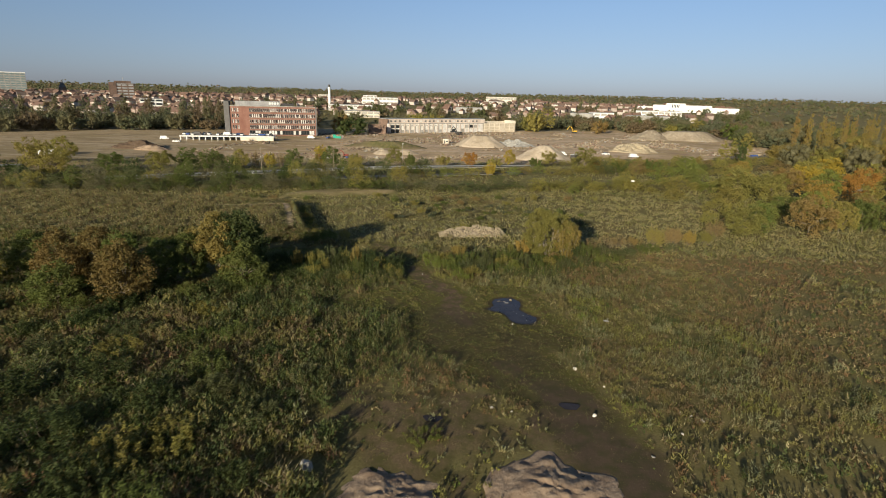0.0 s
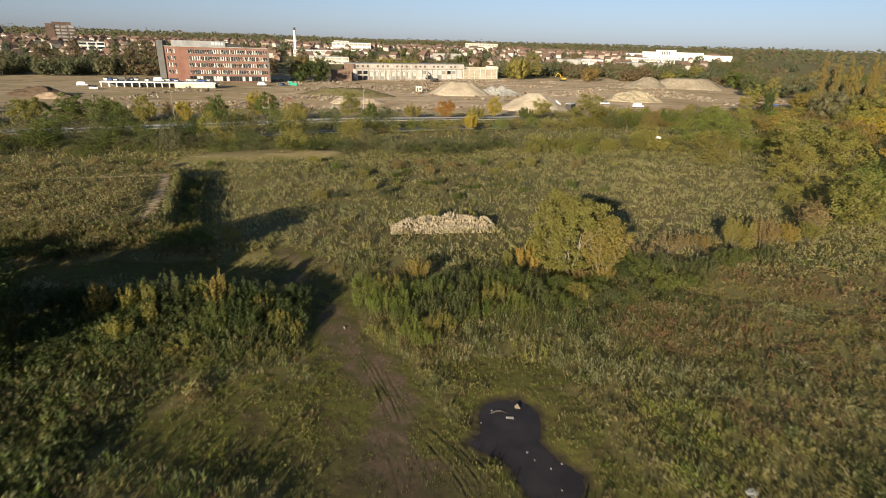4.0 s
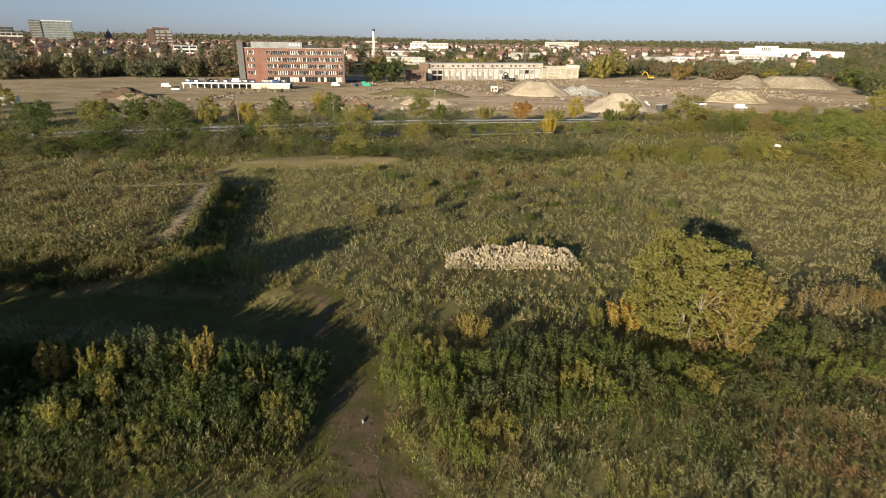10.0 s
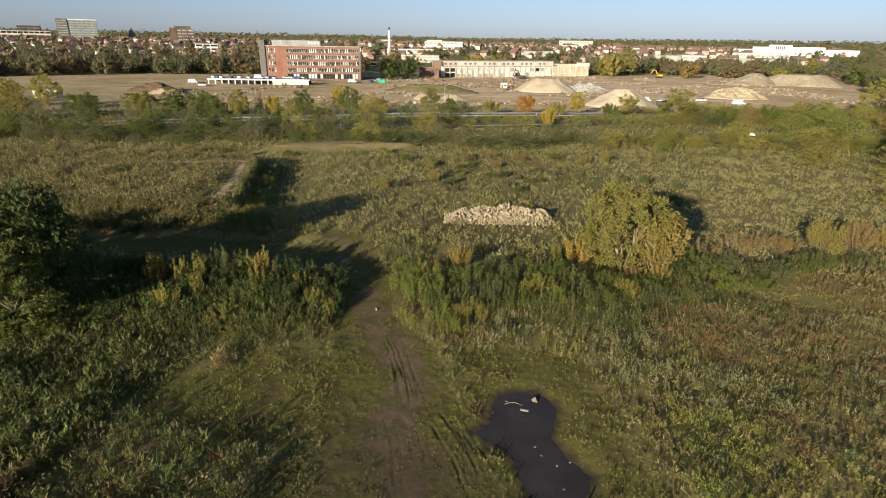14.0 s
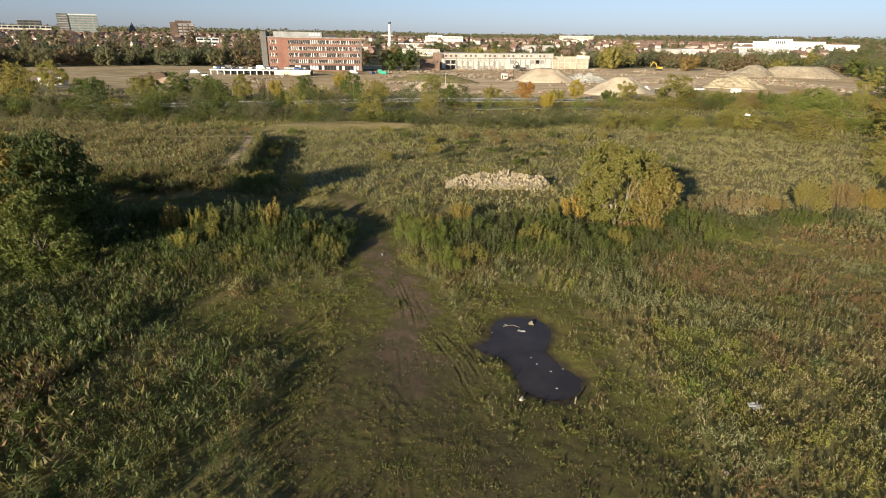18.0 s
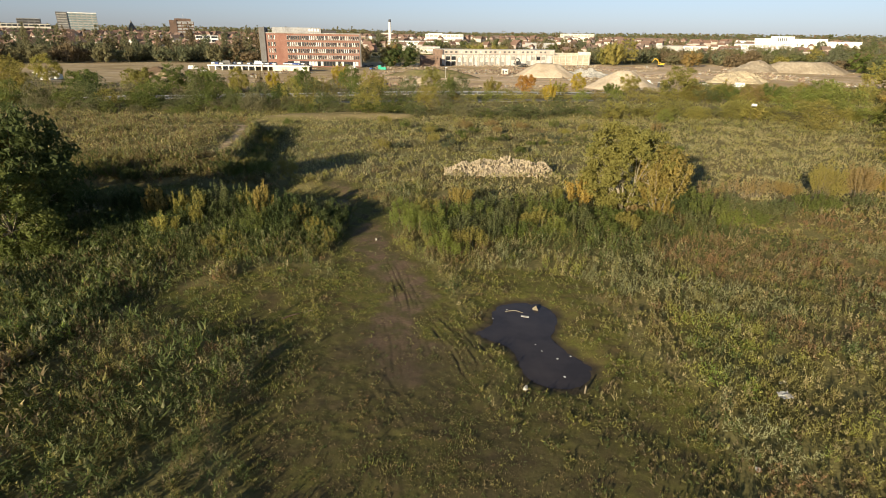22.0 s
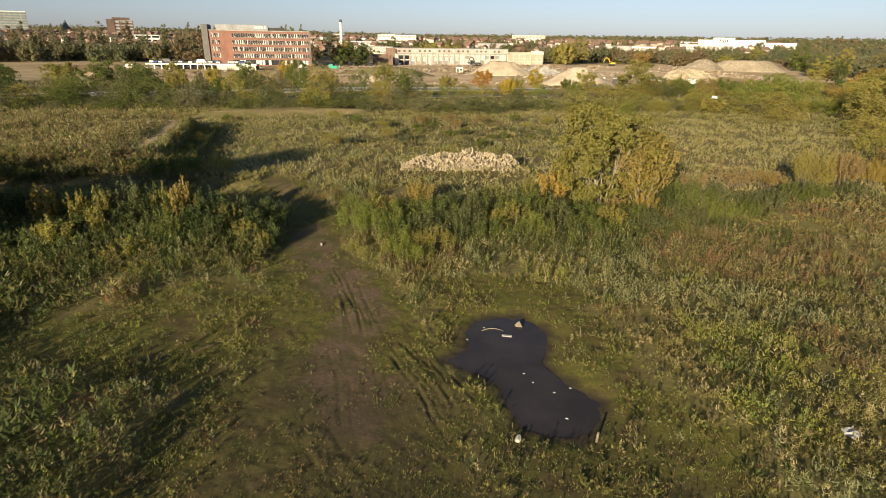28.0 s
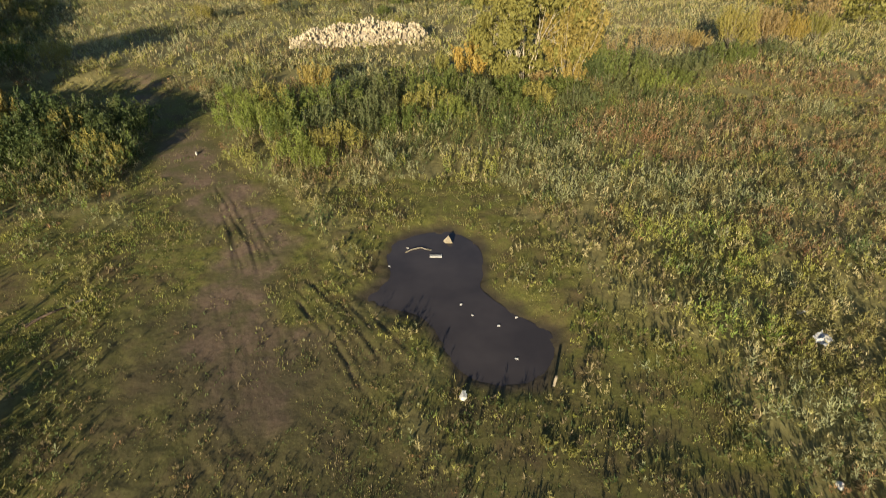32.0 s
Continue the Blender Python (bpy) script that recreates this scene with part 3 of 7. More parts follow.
def ground_material():
    m, n, l, p = nodes_of("ground")
    geo = n.new("ShaderNodeNewGeometry")
    co = geo.outputs["Position"]
    at = n.new("ShaderNodeAttribute")
    at.attribute_name = "soil"
    sep = n.new("ShaderNodeSeparateColor")
    l.new(at.outputs["Color"], sep.inputs[0])
    fine, mid, big = noise_tex(n, l, co, 5.0, 6), noise_tex(n, l, co, 0.6, 5), noise_tex(n, l, co, 0.05, 4)
    litter = blend(n, l, fine, (0.13, 0.115, 0.044), (0.24, 0.21, 0.084))
    litter = blend(n, l, big, litter, (0.2, 0.16, 0.072), 0.45, 0.7)
    grass = blend(n, l, fine, (0.108, 0.106, 0.024), (0.16, 0.153, 0.037))
    grass = blend(n, l, noise_tex(n, l, co, 1.1, 4), grass, (0.14, 0.112, 0.042), 0.48, 0.68)
    grass = blend(n, l, mid, grass, (0.112, 0.08, 0.038), 0.48, 0.68)
    grass = blend(n, l, noise_tex(n, l, co, 14.0, 4), grass, (0.066, 0.062, 0.019), 0.52, 0.7)
    mud = blend(n, l, fine, (0.146, 0.098, 0.064), (0.2, 0.137, 0.09))
    mud = blend(n, l, mid, mud, (0.098, 0.092, 0.032), 0.42, 0.62)
    mud = blend(n, l, noise_tex(n, l, co, 9.0, 4), mud, (0.112, 0.082, 0.05), 0.54, 0.72)
    dug = blend(n, l, mid, (0.6, 0.425, 0.26), (0.78, 0.585, 0.385))
    dug = blend(n, l, noise_tex(n, l, co, 0.011, 5), dug, (0.5, 0.365, 0.19), 0.44, 0.58)
    dug = blend(n, l, noise_tex(n, l, co, 0.045, 6, 0.7), dug, (0.38, 0.26, 0.165), 0.53, 0.65)
    along = n.new("ShaderNodeMapping")
    along.inputs["Rotation"].default_value, along.inputs["Scale"].default_value = (0, 0, radians(-20)), (0.012, 0.13, 1)
    l.new(co, along.inputs["Vector"])
    dug = blend(n, l, noise_tex(n, l, along.outputs["Vector"], 1.0, 5, 0.6), dug, (0.76, 0.6, 0.43), 0.55, 0.62)
    dug = blend(n, l, noise_tex(n, l, along.outputs["Vector"], 1.7, 5, 0.6), dug, (0.24, 0.165, 0.105), 0.6, 0.68)
    dug = blend(n, l, noise_tex(n, l, co, 0.16, 6, 0.7), dug, (0.48, 0.345, 0.215), 0.5, 0.62)
    dug = blend(n, l, noise_tex(n, l, co, 0.07, 5, 0.7), dug, (0.72, 0.57, 0.41), 0.58, 0.66)
    col = blend(n, l, sep.outputs["Green"], litter, grass, 0.2, 0.8)
    col = blend(n, l, sep.outputs["Red"], col, mud, 0.2, 0.9)
    col = blend(n, l, sep.outputs["Blue"], col, dug, 0.15, 0.85)
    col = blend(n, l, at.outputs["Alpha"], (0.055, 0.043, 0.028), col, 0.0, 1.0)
    l.new(col, p.inputs["Base Color"])
    p.inputs["Roughness"].default_value = 0.92
    p.inputs["Specular IOR Level"].default_value = 0.2
    bn = n.new("ShaderNodeBump")
    bn.inputs["Strength"].default_value, bn.inputs["Distance"].default_value = 0.35, 0.07
    l.new(fine, bn.inputs["Height"])
    l.new(bn.outputs["Normal"], p.inputs["Normal"])
    return m


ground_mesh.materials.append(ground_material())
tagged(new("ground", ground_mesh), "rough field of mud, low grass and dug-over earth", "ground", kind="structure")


# ---- pool ----
def pool():
    pts = []
    for k in range(len(POND)):
        a, b, c, d = (Vector(POND[(k + j - 1) % len(POND)]) for j in range(4))
        for s in range(5):
            t = s / 5
            pts.append(0.5 * (2 * b + (c - a) * t + (2 * a - 5 * b + 4 * c - d) * t * t + (3 * b - a - 3 * c + d) * t ** 3))
    cx, cy = np.mean([p.x for p in pts]), np.mean([p.y for p in pts])
    verts = [(p.x + (p.x - cx) * 0.01, p.y + (p.y - cy) * 0.01, -0.075) for p in pts]
    m, n, l, p = nodes_of("still_dark_water")
    co = n.new("ShaderNodeNewGeometry").outputs["Position"]
    l.new(blend(n, l, noise_tex(n, l, co, 0.5, 3), (0.04, 0.035, 0.038), (0.058, 0.05, 0.052)), p.inputs["Base Color"])
    p.inputs["Roughness"].default_value, p.inputs["IOR"].default_value = 0.06, 1.33
    bn = n.new("ShaderNodeBump")
    bn.inputs["Strength"].default_value, bn.inputs["Distance"].default_value = 0.05, 0.02
    l.new(noise_tex(n, l, co, 4.0, 2), bn.inputs["Height"])
    l.new(bn.outputs["Normal"], p.inputs["Normal"])
    ob = new("pool_water", mesh_of("pool_water", verts, [tuple(range(len(verts)))], [m]))
    tagged(ob, "still dark pool of rainwater in a muddy track", "water", kind="structure")


pool()


# ---- foliage ----
RNG = np.random.default_rng(11)


def unit(v):
    return v / np.maximum(np.linalg.norm(v, axis=-1, keepdims=True), 1e-9)


def leaves_at(c, size, lift=0.3, rng=RNG, aspect=0.55):
    """One leaf-shaped triangle at each place, lying any way, its tip drawn upwards by lift."""
    k = len(c)
    u = unit(rng.normal(size=(k, 3)) + (0, 0, lift))
    v = unit(np.cross(u, rng.normal(size=(k, 3))))
    s = np.broadcast_to(np.asarray(size, float), (k,))[:, None]
    return np.stack([c - v * s * aspect * 0.5 - u * s * 0.4, c + v * s * aspect * 0.5 - u * s * 0.4, c + u * s * 0.6], 1)


def weeds(places, height, mats, per=9, leaf_size=0.22, spread=0.22, lean=0.12, tops=None, topped=0.0, tint=None, slim=0.2, rng=RNG):
    """Herbs: each place gets one upright leafy herb of a height, widest below its middle, in one of the weed colours; tops: the seed heads' colour."""
    k = len(places)
    base = np.column_stack([places, ground_z(places[:, 0], places[:, 1])])
    h = np.broadcast_to(np.asarray(height, float), (k,))
    t = rng.uniform(0.05, 1.0, (k, per)) ** 0.8
    a = rng.uniform(0, 2 * np.pi, (k, per))
    r = spread * (0.25 + 0.75 * np.sqrt(rng.uniform(0, 1, (k, per)))) * (1.1 - 0.85 * t ** 1.5) * (0.55 + 0.45 * h[:, None])
    tip = rng.normal(0, lean, (k, 1, 2)) * h[:, None, None]
    ring = np.stack([np.cos(a), np.sin(a), 0 * a], -1)
    c = base[:, None, :] + r[..., None] * ring + np.concatenate([tip * t[..., None], (t * h[:, None])[..., None]], -1)
    size = leaf_size * rng.uniform(0.6, 1.35, (k, per)) * (0.65 + 0.35 * np.minimum(h, 2)[:, None]) * (1.15 - 0.4 * t)
    up = np.stack([0 * t, 0 * t, 0.4 + 1.4 * t ** 2], -1)
    u = unit(0.9 * ring + up + rng.normal(0, 0.4, c.shape)).reshape(-1, 3)
    v = unit(np.cross(u, (0, 0, 1)) + rng.normal(0, 0.45, u.shape))
    s, c = size.reshape(-1, 1), c.reshape(-1, 3)
    tri = np.stack([c - v * s * slim - u * s * 0.4, c + v * s * slim - u * s * 0.4, c + u * s * 0.75], 1)
    index = np.repeat(mats, per).reshape(k, per)
    if tops is not None:
        seedy = (t > 0.72) & (rng.uniform(0, 1, (k, 1)) < np.broadcast_to(np.asarray(topped, float), (k,))[:, None])
        index = np.where(seedy, np.asarray(tops)[:, None], index)
    own = rng.uniform(0, 0.7, k) if tint is None else np.clip(0.7 * tint + rng.uniform(-0.16, 0.16, k), 0, 0.7)
    return tri, index.ravel(), np.repeat(own, per)


def blades(places, height, mats, per=6, width=0.05, spread=0.12, rng=RNG):
    """Grass: upright blades from the ground."""
    k = len(places)
    base = np.column_stack([places, ground_z(places[:, 0], places[:, 1]) - 0.02])
    h = np.broadcast_to(np.asarray(height, float), (k,))
    a = rng.uniform(0, 2 * np.pi, (k, per))
    r = spread * np.sqrt(rng.uniform(0, 1, (k, per)))
    c = base[:, None, :] + np.stack([r * np.cos(a), r * np.sin(a), 0 * r], -1)
    b = rng.uniform(0, 2 * np.pi, (k, per))
    w = width * rng.uniform(0.6, 1.4, (k, per)) / 2
    side = np.stack([w * np.cos(b), w * np.sin(b), 0 * w], -1)
    top = np.concatenate([rng.normal(0, 0.3, (k, per, 2)), rng.uniform(0.6, 1.1, (k, per, 1))], -1) * h[:, None, None]
    tri = np.stack([c - side, c + side, c + top], 2)
    return tri.reshape(-1, 3, 3), np.repeat(mats, per), np.repeat(rng.uniform(0, 0.7, k), per)


def sow(rect, count, rng=RNG):
    x0, x1, y0, y1 = rect
    return np.column_stack([rng.uniform(x0, x1, count), rng.uniform(y0, y1, count)])


def sow_clumps(rect, clumps, each, sigma, rng=RNG):
    """Clumps of herbs: the places, the clump that each belongs to, and the clumps' middles."""
    mid = sow(rect, clumps, rng)
    own = np.repeat(np.arange(clumps), each)
    return mid[own] + rng.normal(0, sigma, (clumps * each, 2)), own, mid


def pick(probs, k, rng=RNG):
    p = np.zeros(8)
    for i, v in probs.items():
        p[i] = v
    return rng.choice(8, k, p=p / p.sum())


def stuff(name, label, pieces, category="weeds"):
    tri = np.concatenate([p[0] for p in pieces])
    idx = np.concatenate([p[1] for p in pieces])
    tint = np.concatenate([p[2] for p in pieces])
    tagged(new(name, tri_mesh(name, tri, WEED, idx, tint)), label, category, kind="stuff")


def patch(p, cx, cy, rx, ry, seed, w=0.7):
    """1 inside a ragged oval patch."""
    return 1 - step(np.hypot((p[:, 0] - cx) / rx, (p[:, 1] - cy) / ry) + w * (vnoise(p[:, 0], p[:, 1], 5, seed) - 0.5), 0.75, 1.15)


def clear_of_heaps(p):
    ok = np.ones(len(p), bool)
    for cx, cy, r in ((-8.5, -27, 3.9), (4, -24.8, 4.2), (-14.6, -24.9, 1.6)):
        ok &= np.hypot(p[:, 0] - cx, p[:, 1] - cy) > r
    ok &= ~((np.abs(p[:, 0] + 4.2) < 6.6) & (np.abs(p[:, 1] - 51.3 - 0.25 * (p[:, 0] + 4)) < 1.6))
    return ok & (near_line(p[:, 0], p[:, 1], EDGE) > 1.3)


def herb_colours(p):
    """Weed colours over the field round the track, and how green or rusty each place is."""
    rng, k = RNG, len(p)
    right = step(p[:, 0], 4, 9) * (1 - step(p[:, 1], 24, 33))
    rust = np.maximum(patch(p, 46, 36, 30, 6, 65), np.maximum(0.7 * patch(p, 18, 24, 9, 5, 66), 0.6 * patch(p, 44, 12, 16, 18, 69)))
    rust = np.maximum(rust, np.maximum(0.5 * patch(p, 2.5, -3.5, 4.5, 4, 59), 0.6 * patch(p, -5, -13, 8, 6, 56)))
    rust = np.maximum(rust, 0.75 * step(p[:, 0], 12, 42) * step(vnoise(p[:, 0], p[:, 1], 9, 47) + 0.3 * vnoise(p[:, 0], p[:, 1], 2.5, 48), 0.35, 0.85) * (1 - step(p[:, 1], 33, 42)))
    green = np.maximum(patch(p, 6, 29, 19, 6, 67), np.maximum(patch(p, -26, 20, 14, 6.5, 68), np.maximum(0.95 * patch(p, -16, -4, 11, 10, 55), patch(p, -36, -14, 27, 26, 64))))
    green = np.maximum(green, 0.9 * patch(p, 30, 41, 26, 3.5, 62))
    mats = pick({OLIVE: 5, YELLOWGREEN: 2.4, BROWN: 2.4, STRAW: 0.6, DARKGREEN: 1.8, GREYGREEN: 1.4}, k)
    mats = np.where(rng.uniform(0, 1, k) < right * 0.9, pick({OLIVE: 3, YELLOWGREEN: 1.6, BROWN: 3.2, STRAW: 0.8, GREYGREEN: 2.4, RUST: 1.2, FRESH: 0.3, DARKGREEN: 1.0}, k), mats)
    # stands of one herb each, a few metres across
    field = np.stack([vnoise(p[:, 0], p[:, 1], 4.2, 200 + j) + 0.4 * vnoise(p[:, 0], p[:, 1], 1.3, 210 + j) + b for j, b in enumerate((0.03, -0.07, 0.06, -0.09, 0.06))])
    kind = np.argmax(field + rng.normal(0, 0.03, field.shape), 0)
    stand = np.choose(kind, [pick({GREYGREEN: 4, DARKGREEN: 1.2, STRAW: 0.8}, k), pick({YELLOWGREEN: 4, FRESH: 1, OLIVE: 1.5}, k), pick({BROWN: 4, RUST: 1.4, OLIVE: 2.2}, k), pick({DARKGREEN: 4, OLIVE: 1.2, GREYGREEN: 1}, k), pick({OLIVE: 4, STRAW: 1, BROWN: 1.4}, k)])
    mats = np.where(rng.uniform(0, 1, k) < 0.93, stand, mats)
    mats = np.where(rng.uniform(0, 1, k) < green * 0.85, pick({DARKGREEN: 8, OLIVE: 1.6, FRESH: 0.7, GREYGREEN: 0.6, BROWN: 1.0}, k), mats)
    damp = np.maximum(patch(p, 4.5, 1.0, 7, 6, 60), 0.7 * patch(p, -8, 1, 4, 6, 49))
    mats = np.where(rng.uniform(0, 1, k) < damp * 0.7, pick({DARKGREEN: 4, BROWN: 3.4, OLIVE: 2}, k), mats)
    mats = np.where(rng.uniform(0, 1, k) < rust * 0.95, pick({RUST: 4, BROWN: 2.4, OLIVE: 1.4, STRAW: 0.5}, k), mats)
    return mats, green, rust, np.choose(kind, [1.25, 0.95, 0.8, 1.1, 0.75])


def plant_fields():
    rng = RNG
    # the weeds round the track: fine near it, coarser away from it
    for name, rect, count, each, sigma, per, size, spread in (("weeds_by_track", (-30, 36, -16, 36), 13000, 5, 0.2, 14, 0.148, 0.15), ("weeds_of_the_field", (-85, 115, -62, 42), 23000, 4, 0.34, 8, 0.31, 0.26)):
        p, own, mid = sow_clumps(rect, count, each, sigma)
        inner = (p[:, 0] > -30) & (p[:, 0] < 36) & (p[:, 1] > -16) & (p[:, 1] < 36)
        keep = np.ones(len(p), bool)
        if name == "weeds_of_the_field":
            keep = ~inner & ((p[:, 1] > -36) | (rng.uniform(0, 1, len(p)) < 0.5))
        low = bare(p[:, 0], p[:, 1]) + 0.9 * lawn(p[:, 0], p[:, 1])
        keep &= (low < rng.uniform(0.05, 0.98, count)[own] ** 1.3) & (near_water(p[:, 0], p[:, 1]) < 0.2) & clear_of_heaps(p) & (plateau(p[:, 0], p[:, 1])[0] < 0.5)
        n1, n2 = vnoise(mid[:, 0], mid[:, 1], 7, 61), vnoise(mid[:, 0], mid[:, 1], 1.6, 63)
        mats, green, rust, tall = herb_colours(mid)
        h = (0.22 + 0.28 * n1 + 0.46 * n2) * (1 + 0.3 * green) * (1 - 0.25 * rust) * rng.uniform(0.6, 1.35, count) * tall
        h = np.minimum(h, np.where(mid[:, 0] < -8, 1.05, 1.2))
        moss = np.maximum(patch(mid, 24.5, 33, 5.5, 2.4, 45), patch(mid, 33, 30.5, 6, 2.4, 46))
        h = h * (1 - 0.65 * moss)
        mats = np.where(rng.uniform(0, 1, count) < 0.8 * moss, pick({YELLOWGREEN: 3, OLIVE: 3, STRAW: 1, RUST: 0.5}, count), mats)
        tops = pick({STRAW: 0.8, GREYGREEN: 3.4, YELLOWGREEN: 1.4, OLIVE: 3}, count)
        topped = 0.3 * (1 - 0.6 * rust) * (1 - 0.7 * green)
        light = rng.uniform(0, 1, count)
        p, own, low = p[keep], own[keep], np.clip(low[keep], 0, 1)
        k = len(p)
        odd = rng.uniform(0, 1, k) < 0.1
        mats = np.where(odd, herb_colours(p)[0], mats[own])
        stuff(name, "autumn weeds, olive, yellow-green and brown, on rough ground", [weeds(p, h[own] * rng.uniform(0.75, 1.2, k) * (1 - 0.55 * low), mats, per, size, spread, 0.12, tops[own], topped[own], light[own])])
    # rank dark herbs in front of the scrub by the lane
    p = sow((-36, -14, 11.5, 24), 5200)
    front = 13.2 + 0.42 * np.maximum(p[:, 0] + 27, 0) + 1.8 * (vnoise(p[:, 0], p[:, 1], 2.5, 77) - 0.5)
    p = p[(p[:, 1] > front) & (bare(p[:, 0], p[:, 1]) < 0.4)]
    k = len(p)
    edge = 1 - step(p[:, 1] - (13.2 + 0.42 * np.maximum(p[:, 0] + 27, 0)), 0.5, 4.0)
    mats = np.where(rng.uniform(0, 1, k) < 0.75 * edge, pick({OLIVE: 3, YELLOWGREEN: 0.8, BROWN: 2, DARKGREEN: 2}, k), pick({DARKGREEN: 8, GREYGREEN: 0.4, FRESH: 0.4}, k))
    stuff("lane_herbs", "rank dark green herbs in front of scrub", [weeds(p, (1.3 - 0.6 * edge) * rng.uniform(0.6, 1.25, k), mats, 16, 0.2, 0.22, 0.14, pick({GREYGREEN: 2, DARKGREEN: 2, FRESH: 1}, k), 0.2)])
    # low herbs through the mossy grass beside the track
    p, own, mid = sow_clumps((-25, 12, -8, 20), 5200, 3, 0.16)
    keep = (lawn(p[:, 0], p[:, 1]) > 0.25) & (mud_of(p[:, 0], p[:, 1]) < 0.35) & (near_water(p[:, 0], p[:, 1]) < 0.1) & (near_line(p[:, 0], p[:, 1], TRACK) > np.where(p[:, 0] < 0, 0.75, 0.5))
    keep &= (vnoise(p[:, 0], p[:, 1], 1.7, 79) + 0.12 * (p[:, 0] < -9) > rng.uniform(0.25, 0.85, len(p)))
    own, p = own[keep], p[keep]
    mats = pick({OLIVE: 4, YELLOWGREEN: 3, BROWN: 1.6, DARKGREEN: 0.8, FRESH: 0.8, GREYGREEN: 1}, len(mid))[own]
    mats = np.where((p[:, 1] < 6) & (rng.uniform(0, 1, len(p)) < 0.7), pick({DARKGREEN: 4, BROWN: 3, OLIVE: 2}, len(p)), mats)
    stuff("lawn_herbs", "low olive herbs through mossy grass", [weeds(p, rng.uniform(0.1, 0.42, len(mid))[own], mats, 9, 0.13, 0.13, 0.15, None, 0.0, rng.uniform(0, 1, len(mid))[own])])
    # a mat of small brown and dark green herbs over the trodden ground
    p, own, mid = sow_clumps((-14, 14, -12, 16), 6500, 3, 0.12)
    keep = (bare(p[:, 0], p[:, 1]) > 0.5) & (mud_of(p[:, 0], p[:, 1]) < 0.55) & (near_water(p[:, 0], p[:, 1]) < 0.1) & (np.abs(ruts(p[:, 0], p[:, 1])) < 0.02)
    keep &= vnoise(p[:, 0], p[:, 1], 2.2, 76) + 0.35 * (p[:, 1] < 4) > rng.uniform(0.3, 0.9, len(p))
    own, p = own[keep], p[keep]
    mats = pick({BROWN: 4, DARKGREEN: 4, OLIVE: 2, RUST: 0.6}, len(mid))[own]
    stuff("mat_herbs", "mat of small brown and green herbs on trodden ground", [weeds(p, rng.uniform(0.04, 0.15, len(mid))[own], mats, 7, 0.09, 0.13, 0.15, None, 0.0, rng.uniform(0, 1, len(mid))[own])])
    # herbs on the flank of the raised field
    p, own, mid = sow_clumps((-53, -33, 41, 73), 2600, 4, 0.35)
    east = plateau(p[:, 0], p[:, 1])[1]
    keep = (east > -0.7) & (east < 3.6) & (p[:, 1] > 43)
    own, p = own[keep], p[keep]
    mats = pick({OLIVE: 4, BROWN: 2, DARKGREEN: 2, GREYGREEN: 2, YELLOWGREEN: 1}, len(mid))[own]
    stuff("flank_herbs", "rank olive herbs on the flank of a raised field", [weeds(p, rng.uniform(0.6, 1.2, len(mid))[own], mats, 9, 0.32, 0.3, 0.12, None, 0.0, rng.uniform(0, 1, len(mid))[own])])
    # tall herbs on the shaded slope behind the lane
    p, own, mid = sow_clumps((-95, -36, 24, 46), 3800, 4, 0.35)
    south = np.interp(p[:, 0], [q[0] for q in FRONT][::-1], [q[1] for q in FRONT][::-1]) - p[:, 1]
    keep = (south > -3.5) & (south < 3.0) & (bare(p[:, 0], p[:, 1]) < 0.3) & (near_line(p[:, 0], p[:, 1], LANE) > 1.25)
    own, p = own[keep], p[keep]
    mats = pick({OLIVE: 3, BROWN: 3, DARKGREEN: 4, GREYGREEN: 1}, len(mid))[own]
    stuff("bank_herbs", "tall dark green and brown herbs on a low bank", [weeds(p, rng.uniform(0.7, 1.3, len(mid))[own], mats, 9, 0.32, 0.3, 0.12, None, 0.0, rng.uniform(0, 1, len(mid))[own])])
    # rank herbs over the low ground
    p, own, mid = sow_clumps((-72, -13, -50, 13), 6500, 5, 0.4)
    keep = (bare(p[:, 0], p[:, 1]) < 0.3) & (lawn(p[:, 0], p[:, 1]) < 0.4) & clear_of_heaps(p) & ((p[:, 0] < -22) | (p[:, 1] < -14) | (rng.uniform(0, 1, len(p)) < 0.35))
    k = len(mid)
    mats = pick({DARKGREEN: 11, OLIVE: 1.2, GREYGREEN: 0.5, BROWN: 1.6, FRESH: 0.4}, k)
    mats = np.where(vnoise(mid[:, 0], mid[:, 1], 6, 97) > 0.62, pick({BROWN: 3, OLIVE: 3, RUST: 0.6, STRAW: 0.4}, k), mats)
    h = (0.55 + 0.9 * vnoise(mid[:, 0], mid[:, 1], 3, 98)) * rng.uniform(0.7, 1.3, k)
    own, p = own[keep], p[keep]
    stuff("low_ground_herbs", "rank dark green and brown herbs over low ground", [weeds(p, h[own] * rng.uniform(0.75, 1.2, len(p)), mats[own], 8, 0.34, 0.3, 0.12, pick({GREYGREEN: 2, OLIVE: 3, DARKGREEN: 2}, len(mid))[own], 0.25, rng.uniform(0, 1, len(mid))[own])])
    # low growth on the trodden ground
    p = sow((-60, 36, -40, 42), 150000)
    b, g, m = bare(p[:, 0], p[:, 1]), lawn(p[:, 0], p[:, 1]), mud_of(p[:, 0], p[:, 1])
    w = np.maximum(g, b) * (1 - 0.72 * m) * (0.45 + 0.55 * step(vnoise(p[:, 0], p[:, 1], 1.8, 71), 0.3, 0.6)) * (1 - step(near_water(p[:, 0], p[:, 1]), 0.1, 0.5))
    keep = (rng.uniform(0, 1, len(p)) < w) & clear_of_heaps(p) & (np.abs(ruts(p[:, 0], p[:, 1])) < 0.035)
    p, b = p[keep], b[keep]
    k = len(p)
